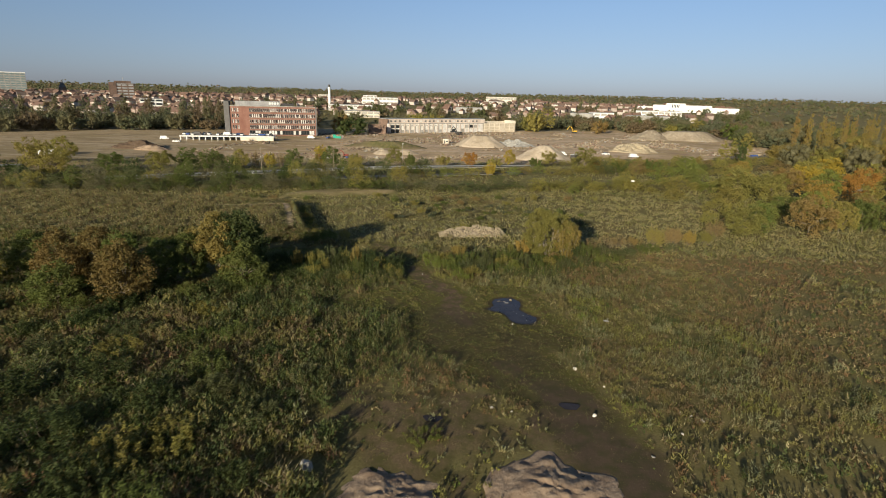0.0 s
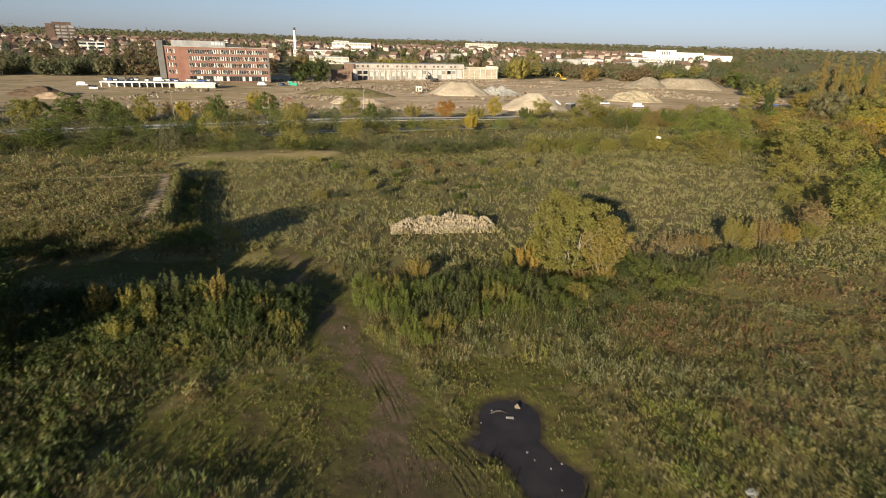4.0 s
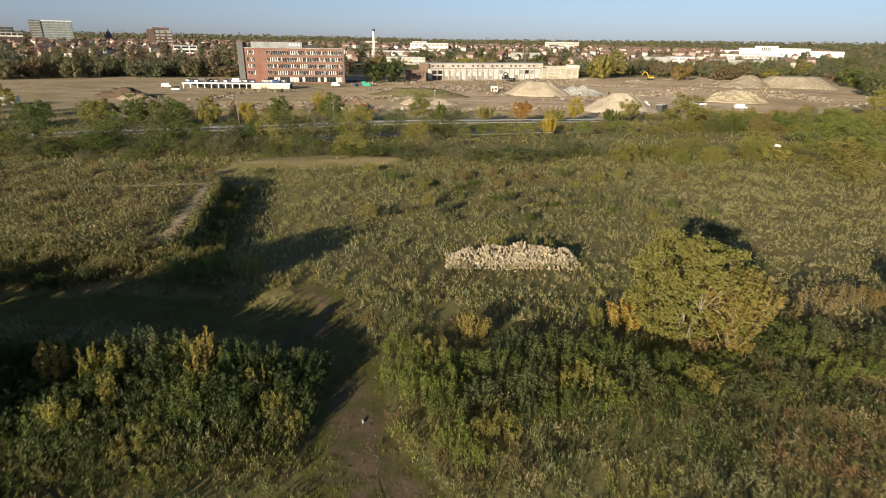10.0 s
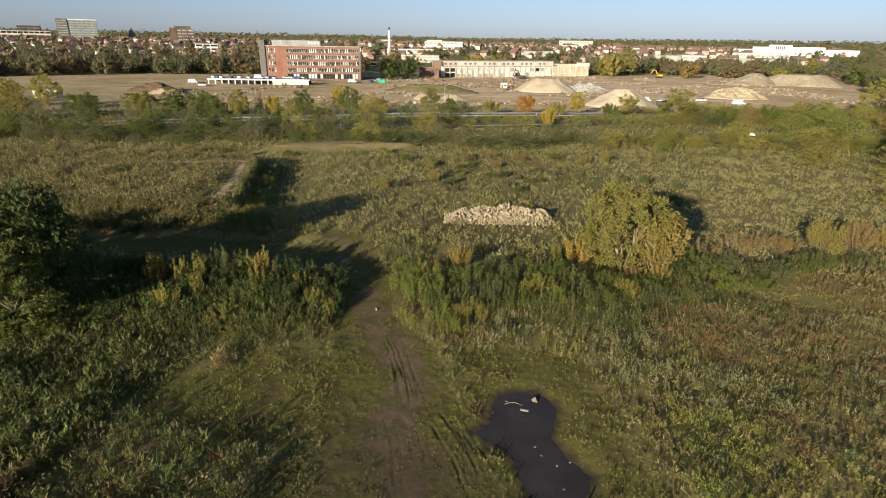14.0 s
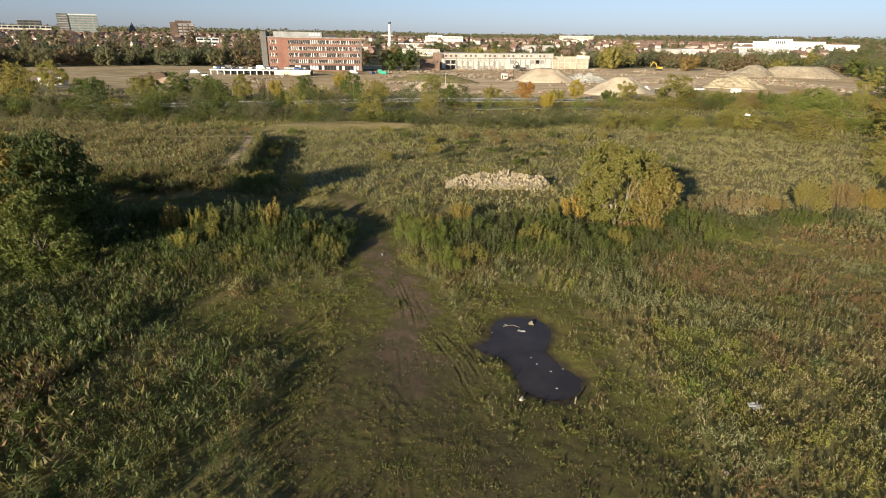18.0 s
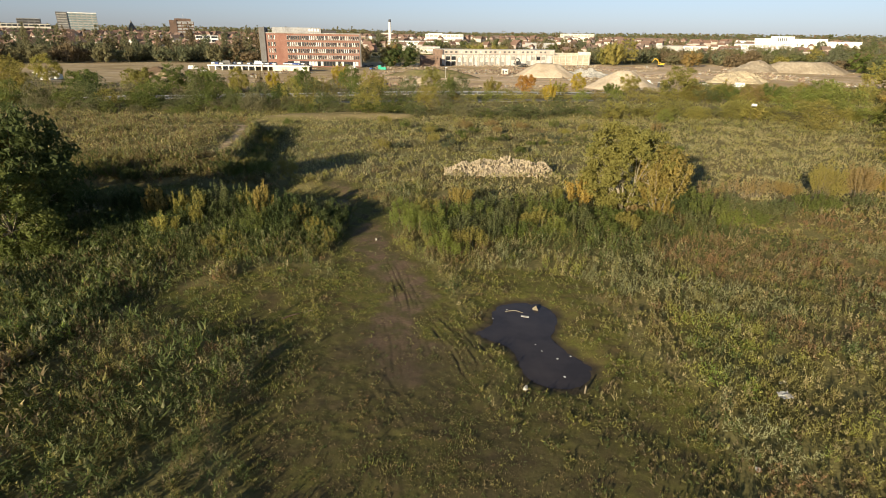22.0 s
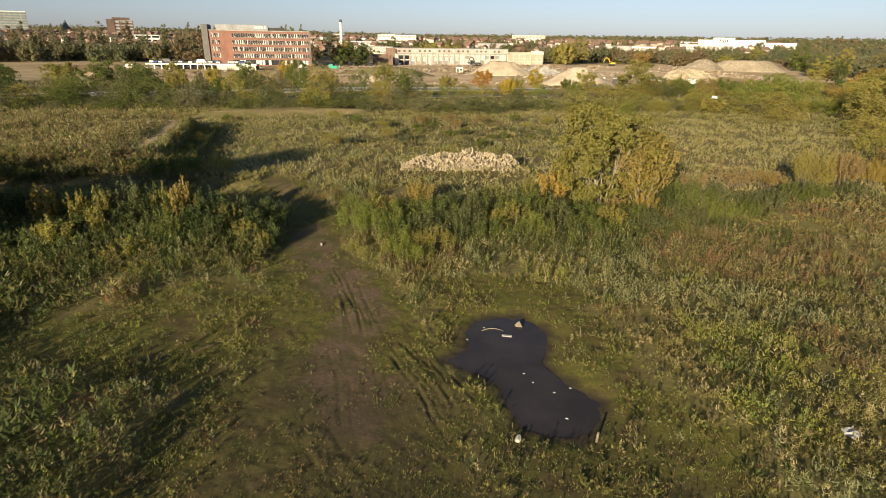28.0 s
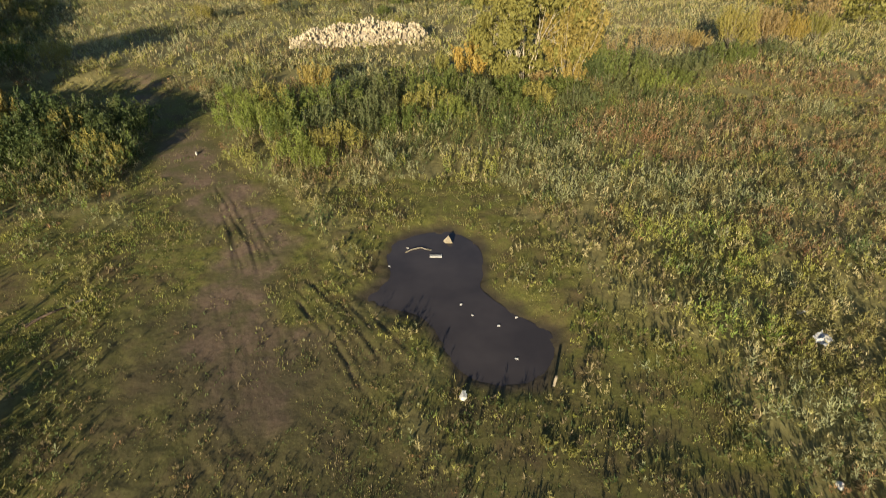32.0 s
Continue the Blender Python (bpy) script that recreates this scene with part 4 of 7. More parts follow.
    mats = pick({OLIVE: 3.4, YELLOWGREEN: 1.2, BROWN: 2.8, FRESH: 0.6, DARKGREEN: 3.4}, k)
    mats = np.where((p[:, 0] < -7) & (rng.uniform(0, 1, k) < 0.6), pick({YELLOWGREEN: 3, OLIVE: 2.5, FRESH: 2.4, DARKGREEN: 0.8}, k), mats)
    mats = np.where(rng.uniform(0, 1, k) < 0.7 * mud_of(p[:, 0], p[:, 1]), pick({BROWN: 3, OLIVE: 2, DARKGREEN: 1}, k), mats)
    mats = np.where((patch(p, 3.0, -3.5, 5, 4, 59) > 0.5) & (rng.uniform(0, 1, k) < 0.6), pick({BROWN: 3, RUST: 1, OLIVE: 1}, k), mats)
    mats = np.where((b > 0.5) & (p[:, 1] < 9) & (p[:, 1] > -12) & (rng.uniform(0, 1, k) < 0.75), pick({BROWN: 1.6, DARKGREEN: 4.4, OLIVE: 2, FRESH: 0.8}, k), mats)
    tall = 0.08 + 0.4 * vnoise(p[:, 0], p[:, 1], 1.6, 73) ** 3
    stuff("low_grass", "short olive-green grass on trodden ground", [blades(p, 0.42 * tall * rng.uniform(0.6, 1.5, k), mats, 9, 0.03, 0.2)], "grass")
    p = p[rng.uniform(0, 1, k) < 0.5 * step(vnoise(p[:, 0], p[:, 1], 1.9, 75), 0.45, 0.8) * np.where((b > 0.5) & (p[:, 1] < 6), 0.4, 1)]
    k = len(p)
    mats = np.where((p[:, 1] < 7) & (rng.uniform(0, 1, k) < 0.85), pick({DARKGREEN: 4, BROWN: 3, OLIVE: 1.5}, k), pick({OLIVE: 3, YELLOWGREEN: 2, BROWN: 2, FRESH: 1, GREYGREEN: 1}, k))
    stuff("seedlings", "low herbs scattered through trodden grass", [weeds(p, rng.uniform(0.08, 0.38, k), mats, 10, 0.11, 0.16)])
    # rough meadow behind the tree and the stone heap
    spots, own, p = sow_clumps((-75, 125, 38, 118), 16000, 4, 0.4)
    keep = (plateau(spots[:, 0], spots[:, 1])[0] < 0.4) & clear_of_heaps(spots) & (bare(spots[:, 0], spots[:, 1]) < 0.5)
    keep &= (near_line(spots[:, 0], spots[:, 1], SPOIL_BANK) > 1.3 * rng.uniform(0, 1, len(spots)) ** 0.45) & (near_line(spots[:, 0], spots[:, 1], STRIP) > 1)
    n1, n2 = vnoise(p[:, 0], p[:, 1], 9, 81), vnoise(p[:, 0], p[:, 1], 2.6, 83)
    k = len(p)
    brown = np.maximum(patch(p, -6, 47, 14, 5, 85), patch(p, 0, 84, 14, 7, 86))
    mats = pick({OLIVE: 2.8, BROWN: 0.8, STRAW: 4.6, GREYGREEN: 4.4, YELLOWGREEN: 3.2}, k)
    mats = np.where(rng.uniform(0, 1, k) < brown * 0.8, pick({BROWN: 4, OLIVE: 2, STRAW: 0.8, RUST: 0.8}, k), mats)
    mats = np.where((n1 > 0.66) & (n2 > 0.5), pick({DARKGREEN: 2, OLIVE: 3, GREYGREEN: 1}, k), mats)
    straw = np.maximum(patch(p, 44, 76, 42, 28, 87), 0.9 * patch(p, 34, 56, 46, 17, 88))
    mats = np.where(rng.uniform(0, 1, k) < straw * 0.75, pick({STRAW: 5, YELLOWGREEN: 2, GREYGREEN: 1.5}, k), mats)
    h = (0.3 + 0.24 * n1 + 0.45 * n2 ** 2) * rng.uniform(0.6, 1.35, k)
    tops, light = pick({STRAW: 3, GREYGREEN: 3, YELLOWGREEN: 1.5, OLIVE: 1}, k), rng.uniform(0, 1, k)
    own, spots = own[keep], spots[keep]
    stuff("meadow", "rank olive and straw-coloured meadow with taller tussocks", [weeds(spots, h[own] * rng.uniform(0.75, 1.2, len(own)), mats[own], 8, 0.32, 0.27, 0.12, tops[own], 0.5, 0.36 + 0.6 * light[own], 0.14)], "meadow")
    # the raised field
    p = sow_clumps((-120, -36, 22, 82), 7500, 4, 0.36)[0]
    p = p[(plateau(p[:, 0], p[:, 1])[0] > 0.35) & (near_line(p[:, 0], p[:, 1], EDGE) > 1.4)]
    n1, n2 = vnoise(p[:, 0], p[:, 1], 8, 91), vnoise(p[:, 0], p[:, 1], 2.4, 93)
    k = len(p)
    mats = pick({OLIVE: 4, BROWN: 4, RUST: 0.8, STRAW: 1.2, GREYGREEN: 2, DARKGREEN: 1.4}, k)
    stuff("raised_field_weeds", "brown and olive weeds on a raised field", [weeds(p, (0.3 + 0.4 * n1 + 0.9 * n2 ** 2) * rng.uniform(0.7, 1.3, k) * (0.4 + 0.6 * step(near_line(p[:, 0], p[:, 1], EDGE), 1.4, 6)), mats, 7, 0.34, 0.3, 0.12, pick({STRAW: 2, BROWN: 2, OLIVE: 2}, k), 0.4)])
    # pale grass along the edge of the bank
    p = sow((-70, -36, 41, 72), 6000)
    p = p[(near_line(p[:, 0], p[:, 1], EDGE) < 2.0) & (rng.uniform(0, 1, len(p)) < 0.45)]
    k = len(p)
    stuff("bank_grass", "pale dead grass along the top of a bank", [blades(p, rng.uniform(0.08, 0.3, k), pick({STRAW: 4, OLIVE: 1, BROWN: 1}, k), 7, 0.06, 0.25)], "grass")
    # a mown strip along the raised field
    p = sow((-132, -54, 58, 88), 9000)
    p = p[near_line(p[:, 0], p[:, 1], STRIP) < 1.1]
    k = len(p)
    stuff("pale_grass_strip", "pale straw-coloured grass strip along a field", [blades(p, rng.uniform(0.15, 0.45, k), pick({STRAW: 2.5, OLIVE: 3, BROWN: 1.5}, k), 6, 0.1, 0.3)], "grass")
    # thin grass out to the road and beyond
    p = sow((-190, 190, 60, 200), 34000)
    p = p[(plateau(p[:, 0], p[:, 1])[0] < 0.5) & ((p[:, 1] > 110) | (p[:, 0] < -60) | (p[:, 0] > 110))]
    p = p[(road_gap(p[:, 0], p[:, 1]) > 7) & (p[:, 1] - 0.45 * p[:, 0] < 225)]
    p = p[(near_line(p[:, 0], p[:, 1], SPOIL_BANK) > 1.3 * rng.uniform(0, 1, len(p)) ** 0.45) & (near_line(p[:, 0], p[:, 1], STRIP) > 1)]
    n1 = vnoise(p[:, 0], p[:, 1], 12, 95)
    k = len(p)
    mats = pick({OLIVE: 5, BROWN: 1, STRAW: 2.4, DARKGREEN: 0.8, GREYGREEN: 3.5, YELLOWGREEN: 2}, k)
    stuff("verge_growth", "rough grass and low scrub along the road", [weeds(p, (0.4 + 0.7 * n1) * rng.uniform(0.7, 1.3, k), mats, 5, 0.55, 0.42)], "scrub")


ROAD_FAR = [(-330, -15), (-124.5, 107.0), (-44, 155.5), (16, 187.0), (90, 222), (240, 292)]
ROAD_NEAR = [(-300, -8), (-73.8, 116.0), (-38, 133.0), (13, 155.5), (70, 180), (230, 250)]


def road_gap(x, y):
    return np.minimum(near_line(x, y, [(a, b, 1) for a, b in ROAD_FAR]), near_line(x, y, [(a, b, 1) for a, b in ROAD_NEAR]))


plant_fields()

CACHE = {}


def shoots_of(kind, v):
    """The shoots of a bush about 1 m high and wide: foot, bend and tip of each."""
    key = ("shoots", kind, v)
    if key not in CACHE:
        spec = SHAPES[kind]
        rng = np.random.default_rng(spec["seed"] * 10 + v)
        n = spec["shoots"]
        a = rng.uniform(0, 2 * np.pi, n)
        lobe = 1 + 0.22 * np.sin(2 * a + v) + 0.16 * np.sin(3 * a + 2 * v)
        rho = 0.5 * np.sqrt(rng.uniform(0, 1, n))
        z = (1 - (rho / 0.62) ** 2.2) ** 0.5 * rng.uniform(0.72, 1.04, n) * (0.82 + 0.3 * vnoise(rho * np.cos(a) + v, rho * np.sin(a), 0.22, spec["seed"] + v))
        tip = np.column_stack([rho * lobe * np.cos(a), rho * lobe * np.sin(a), z])
        foot = tip * (spec["foot"], spec["foot"], 0)
        bend = 0.5 * (foot + tip) + tip * (0.16, 0.16, 0.06)
        CACHE[key] = foot, bend, tip
    return CACHE[key]


GOLD = (1 + 5 ** 0.5) / 2
ICO_V = unit(np.array([(a, b * GOLD, 0) for a in (-1, 1) for b in (-1, 1)] + [(0, a, b * GOLD) for a in (-1, 1) for b in (-1, 1)] + [(b * GOLD, 0, a) for a in (-1, 1) for b in (-1, 1)], float))
ICO_F = np.array([f for f in itertools.combinations(range(12), 3) if max(np.linalg.norm(ICO_V[f[0]] - ICO_V[f[1]]), np.linalg.norm(ICO_V[f[1]] - ICO_V[f[2]]), np.linalg.norm(ICO_V[f[0]] - ICO_V[f[2]])) < 1.1])


def lumps(c, r, rng, squat=1.0):
    """A rough many-sided lump of packed leaves at each place."""
    k = len(c)
    q = ICO_V[None] * rng.uniform(0.7, 1.2, (k, 12, 1)) + rng.normal(0, 0.12, (k, 12, 3))
    q = c[:, None] + q * np.asarray(r)[:, None, None] * (1, 1, squat)
    return q[:, ICO_F].reshape(-1, 3, 3)


def crown_mesh(kind, v):
    """Leaf mesh of a tree or bush about 1 m high and 1 m wide, to be scaled; several variants of each kind."""
    key = ("crown", kind, v)
    if key in CACHE:
        return CACHE[key]
    spec = SHAPES[kind]
    rng = np.random.default_rng(spec["seed"] * 10 + v)
    per = spec["per"]
    if "shoots" in spec:
        foot, bend, tip = shoots_of(kind, v)
        n = len(tip)
        t = spec["from"] + (1 - spec["from"]) * rng.uniform(0, 1, (n, per)) ** 0.8
        f = t[..., None]
        pts = (1 - f) ** 2 * foot[:, None] + 2 * f * (1 - f) * bend[:, None] + f * f * tip[:, None]
        pts = pts + rng.normal(size=pts.shape) * spec["puff"] * (1.15 - 0.65 * f)
        pts, c, tint = pts.reshape(-1, 3), tip, np.repeat(rng.uniform(0, 0.7, n), per)
    else:
        k, m = spec["clumps"], spec["tufts"]
        i = np.arange(k) + 0.5
        zz, turn = 1 - 2 * i / k, 2.39996 * i + v
        d = unit(np.column_stack([np.sqrt(1 - zz * zz) * np.cos(turn), np.sqrt(1 - zz * zz) * np.sin(turn), zz]) + rng.normal(0, 0.22, (k, 3)))
        r = np.where(rng.uniform(0, 1, k) < 0.22, 0.45, 0.86) * rng.uniform(0.82, 1.16, k)
        if "open" in spec:
            keep = ~((d[:, 1] < -0.1) & (np.abs(d[:, 0] - 0.1) < 0.5) & (d[:, 2] < 0.1) & (d[:, 2] > -0.85) & (rng.uniform(0, 1, k) < 0.88))
            d, r, k = d[keep], r[keep], int(keep.sum())
        c = d * r[:, None]
        c[:, 2] = spec["from"] + (1 - spec["from"]) * (0.5 + 0.5 * c[:, 2] / 1.04)
        t = np.clip((c[:, 2] - spec["from"]) / (1 - spec["from"]), 0, 1)
        c[:, :2] *= 0.47 * np.interp(t, *spec["profile"])[:, None] / np.maximum(np.sqrt(1 - (2 * t[:, None] - 1) ** 2), 0.55)
        big = spec["radius"] * rng.uniform(0.7, 1.35, k)
        w = unit(rng.normal(size=(k, m, 3)) + 0.55 * d[:, None] + (0, 0, 0.45)) * rng.uniform(0.3, 1, (k, m, 1)) ** 0.6
        tuft = c[:, None] + w * big[:, None, None] * (1, 1, spec["squat"])
        pts = (tuft[:, :, None] + rng.normal(size=(k, m, per, 3)) * spec["puff"] * (1, 1, 0.75 * spec["squat"])).reshape(-1, 3)
        tint = np.repeat((0.45 * rng.uniform(0, 1, (k, 1)) + 0.25 * rng.uniform(0, 1, (k, m))).ravel(), per)
    tri = leaves_at(pts, spec["leaf"] * rng.uniform(0.6, 1.4, len(pts)), 0.2, rng, 0.7)
    if "lump" in spec:
        tri = np.concatenate([tri, lumps(c, big * spec["lump"], rng, spec["squat"])])
        tint = np.concatenate([tint, np.repeat(rng.uniform(0, 0.5, k), 20)])
    tri[..., 2] = np.maximum(tri[..., 2], 0.0)
    CACHE[key] = (tri_mesh("crown", tri, [], None, tint), c)
    return CACHE[key]


def stem_mesh(kind, v):
    key = ("stem", kind, v)
    if key in CACHE:
        return CACHE[key]
    spec = SHAPES[kind]
    rng = np.random.default_rng(spec["seed"] * 10 + v + 500)
    thick, paths = spec["thick"], []
    if "shoots" in spec:
        for k, (foot, bend, tip) in enumerate(zip(*shoots_of(kind, v))):
            if k < spec["limbs"]:
                foot, bend, tip = Vector(foot), Vector(bend), Vector(tip)
                mid = 0.25 * foot + 0.5 * bend + 0.25 * tip
                paths.append([(Vector((0, 0, -0.05)), thick), (foot, thick * 0.9), (mid, thick * 0.6), (tip, thick * 0.15)])
    else:
        tips, stems = crown_mesh(kind, v)[1], spec["stems"]
        forks = []
        for s in range(stems):
            a = 2 * math.pi * s / stems + rng.uniform(0, 1)
            foot = Vector((0.035 * math.cos(a), 0.035 * math.sin(a), 0)) * (0 if stems == 1 else 1)
            foot.z = -0.03
            fork = Vector((spec["splay"] * math.cos(a), spec["splay"] * math.sin(a), spec["fork"] * rng.uniform(0.8, 1.2)))
            mid = foot.lerp(fork, 0.5) + Vector((rng.normal(0, 0.008), rng.normal(0, 0.008), 0))
            paths.append([(foot, thick), (mid, thick * 0.85), (fork, thick * 0.65)])
            forks.append(fork)
        for j in rng.permutation(len(tips))[: spec["limbs"]]:
            tip = Vector(tips[j])
            fork = min(forks, key=lambda q: (q.xy - 0.3 * tip.xy).length)
            bend = fork.lerp(tip, 0.5) + Vector((rng.normal(0, 0.02), rng.normal(0, 0.02), 0.03))
            paths.append([(fork, thick * 0.5), (bend, thick * 0.3), (tip, thick * 0.1)])
            if spec.get("twigs"):
                for _ in range(spec["twigs"]):
                    q = bend.lerp(tip, rng.uniform(0.1, 0.9))
                    e = q + Vector(rng.normal(0, 0.05, 3)) + Vector((0, 0, 0.07))
                    paths.append([(q, thick * 0.16), (e, thick * 0.06)])
    verts, faces = tubes(paths, 5 if kind in ("spreading", "tree") else 3)
    me = mesh_of("trunk", verts, faces, [], smooth=True)
    CACHE[key] = me
    return me


DOME = ([0, 0.12, 0.3, 0.6, 0.85, 1.0], [0.6, 0.95, 1.12, 1.08, 0.86, 0.5])
OVAL = ([0, 0.2, 0.5, 0.8, 1.0], [0.5, 0.95, 1.1, 0.8, 0.25])
MOUND = ([0, 0.3, 0.7, 1.0], [1.1, 1.2, 0.9, 0.4])
SPIRE = ([0, 0.15, 0.5, 0.85, 1.0], [0.7, 1.0, 1.0, 0.7, 0.15])
SHAPES = {
    "spreading": dict(seed=1, clumps=96, tufts=16, per=18, leaf=0.029, radius=0.115, squat=0.8, puff=0.021, profile=DOME, stems=9, splay=0.12, fork=0.3, thick=0.0085, limbs=60, twigs=5, open=True, **{"from": 0.04}),
    "tree": dict(seed=2, clumps=42, tufts=8, per=13, leaf=0.043, radius=0.13, squat=1.0, puff=0.032, profile=OVAL, stems=1, splay=0.0, fork=0.3, thick=0.018, limbs=18, **{"from": 0.1}),
    "leafy": dict(seed=10, clumps=60, tufts=10, per=15, leaf=0.037, radius=0.12, squat=0.95, puff=0.03, profile=OVAL, stems=1, splay=0.0, fork=0.25, thick=0.018, limbs=26, **{"from": 0.05}),
    "belt": dict(seed=9, clumps=36, tufts=7, per=9, leaf=0.044, radius=0.13, squat=1.5, puff=0.036, profile=MOUND, stems=3, splay=0.06, fork=0.2, thick=0.012, limbs=6, **{"from": 0.0}),
    "poplar": dict(seed=6, lump=0.5, clumps=46, tufts=10, per=10, leaf=0.026, radius=0.2, squat=0.24, puff=0.03, profile=SPIRE, stems=1, splay=0.0, fork=0.8, thick=0.012, limbs=0, **{"from": 0.06}),
    "far": dict(seed=7, lump=0.55, clumps=34, tufts=10, per=10, leaf=0.036, radius=0.16, squat=1.25, puff=0.045, profile=DOME, stems=1, splay=0.0, fork=0.3, thick=0.02, limbs=3, **{"from": 0.03}),
    "stemmed": dict(seed=8, shoots=64, per=90, leaf=0.034, puff=0.036, foot=0.22, thick=0.009, limbs=34, **{"from": 0.34}),
    "shrub": dict(seed=3, shoots=26, per=64, leaf=0.068, puff=0.05, foot=0.4, thick=0.012, limbs=8, **{"from": 0.25}),
    "thicket": dict(seed=4, shoots=52, per=54, leaf=0.04, puff=0.036, foot=0.66, thick=0.009, limbs=10, **{"from": 0.3}),
    "dry": dict(seed=5, shoots=30, per=36, leaf=0.045, puff=0.04, foot=0.4, thick=0.008, limbs=24, **{"from": 0.35}),
}
COUNT = [0]


def plant(kind, colour, x, y, h, w, label, name="tree", category="tree", group="", bark=None, variant=None, turn=None):
    """A tree or bush: root, trunk, crown."""
    COUNT[0] += 1
    if name == "tree" and kind in ("poplar", "far"):
        name = "poplar" if kind == "poplar" else "broad_tree"
    v = COUNT[0] % 4 if variant is None else variant
    root = thing(name, label, category, Matrix.Translation((x, y, gz(x, y))) @ Matrix.Rotation(COUNT[0] * 2.39 if turn is None else turn, 4, "Z") @ Matrix.Diagonal((w, w * 0.96, h, 1)), group)
    key = ("bark", kind, v, bark)
    if key not in CACHE:
        CACHE[key] = stem_mesh(kind, v).copy()
        CACHE[key].materials.append(bark or BARK)
    new("trunk" if category == "tree" else "stem", CACHE[key]).parent = root
    key = ("leaves", kind, v, colour)
    if key not in CACHE:
        CACHE[key] = crown_mesh(kind, v)[0].copy()
        CACHE[key].materials.append(LEAF[colour])
    new("crown", CACHE[key]).parent = root
    return root


# the big tree by the track and its neighbours
plant("spreading", "lime", 9.9, 36.9, 8.5, 8.3, "spreading tree with thin yellow-green autumn leaves, many pale stems", bark=BARK_PALE, variant=0, turn=0.0)
plant("stemmed", "amber", 13.0, 36.2, 7.0, 6.8, "lower golden tree with bare pale stems showing, beside a bigger one", bark=BARK_PALE, variant=1)
plant("shrub", "dry", 10.9, 34.9, 1.3, 2.0, "low dry bush at the foot of a tree", "bush", "bush")
plant("shrub", "amber", 13.2, 34.9, 1.9, 2.0, "golden-brown bush at the foot of a tree", "bush", "bush")
plant("shrub", "gold", 5.4, 37.0, 3.2, 2.6, "small orange autumn bush beside a tree", "bush", "bush")
plant("shrub", "lime", 3.2, 37.6, 2.1, 1.8, "small lime-green bush among weeds", "bush", "bush")
plant("thicket", "fresh", -6.4, -20.2, 0.7, 3.0, "low fresh green nettle clump beside earth heaps", "bush", "bush")
plant("shrub", "lime", -6.3, 53.3, 2.1, 1.7, "small lime-green bush behind a stone heap", "bush", "bush")
plant("shrub", "amber", -6.0, 33.2, 2.7, 2.3, "small golden-yellow bush among brown weeds", "bush", "bush")
for x, y, h, w, c in ((18.5, 41, 2.6, 3.4, "dry"), (21.8, 43.6, 3.0, 3.6, "dry"), (24.5, 45.0, 2.6, 3.4, "dry"), (27.5, 46, 2.2, 3.0, "brown")):
    plant("dry" if c == "dry" else "thicket", c, x, y, h, w, "low golden-brown bush at the edge of the meadow", "bush", "bush")
for x, y, h, w, c in ((31.5, 46.2, 4.3, 4.6, "olive"), (35.5, 47.5, 4.4, 5.0, "dry"), (39.5, 49.5, 3.4, 4.0, "gold"), (43.5, 51, 3.2, 4.0, "lime")):
    plant("stemmed", c, x, y, h * 1.0, w * 0.85, "thinly leaved autumn bush with dry stems", "bush", "bush")
for x, y, h in ((4.3, 2.75, 0.26), (4.95, 2.45, 0.24)):
    plant("shrub", "lime", x, y, h, h * 1.6, "small fresh yellow-green bush on trodden ground", "bush", "bush")
# yellow shrubs and dark bushes beside the shaded lane
for x, y, h, w, c in ((-22.6, 24.6, 3.8, 2.2, "amber"), (-24.2, 24.8, 3.3, 1.5, "lime"), (-28.0, 23.2, 3.6, 1.9, "lime"), (-29.4, 22.5, 3.5, 1.7, "olive"), (-31.4, 22.0, 3.6, 2.2, "amber"), (-27.6, 18.2, 2.5, 2.0, "olive"), (-26.4, 20.6, 2.9, 1.7, "olive"), (-18.6, 23.6, 2.8, 2.0, "olive"), (-14.8, 21.0, 1.3, 1.4, "olive")):
    plant("shrub", c, x, y, h, w, "bright yellow autumn shrub in dark scrub", "shrub", "shrub")
SCRUB_W = ([(-17, 23.5, 2.1, 3.6), (-19.5, 22, 2.3, 3.8), (-21.5, 21.2, 2.2, 3.6), (-24.5, 22.4, 2.2, 3.4), (-25.5, 19, 2.2, 3.6), (-29.5, 19.8, 2.5, 4), (-22.5, 18, 1.6, 3.0), (-31.5, 16.5, 2.4, 4.2), (-34, 19, 3, 4.4), (-33.5, 13, 1.8, 3.6), (-37, 11, 2.2, 4), (-18.2, 20.4, 1.5, 2.6), (-15.6, 25.2, 1.7, 2.4), (-16.5, 21.9, 1.5, 2.2), (-20.4, 18.2, 1.2, 2.4), (-24.8, 16.8, 1.3, 2.6), (-28.6, 16.6, 1.5, 3.0), (-29.8, 14.6, 1.1, 2.6)] + [(-26.4, 14.2, 1.0, 2.4), (-23.2, 15.2, 1.0, 2.4), (-20.4, 16.4, 0.9, 2.2), (-17.8, 18.2, 0.9, 2.0), (-22.0, 19.6, 1.6, 2.8), (-33.0, 16.0, 1.6, 3.0), (-23.6, 24.0, 2.0, 3.0), (-27.0, 21.4, 2.2, 3.4), (-20.6, 24.2, 1.9, 3.0)])
for k, (x, y, h, w) in enumerate(SCRUB_W):
    plant("thicket", ("dark", "dark", "green", "dark", "dark", "dark", "olive")[k % 7], x, y, h * (1.3 if y > 21 else 1.0 if y > 20 else 0.72 if k % 3 else 0.95), w, "dense dark green scrub bush beside the lane", "bush", "bush", "scrub by the lane")
# taller row added so that its cast shade covers the lane without gaps
row = random.Random(17)
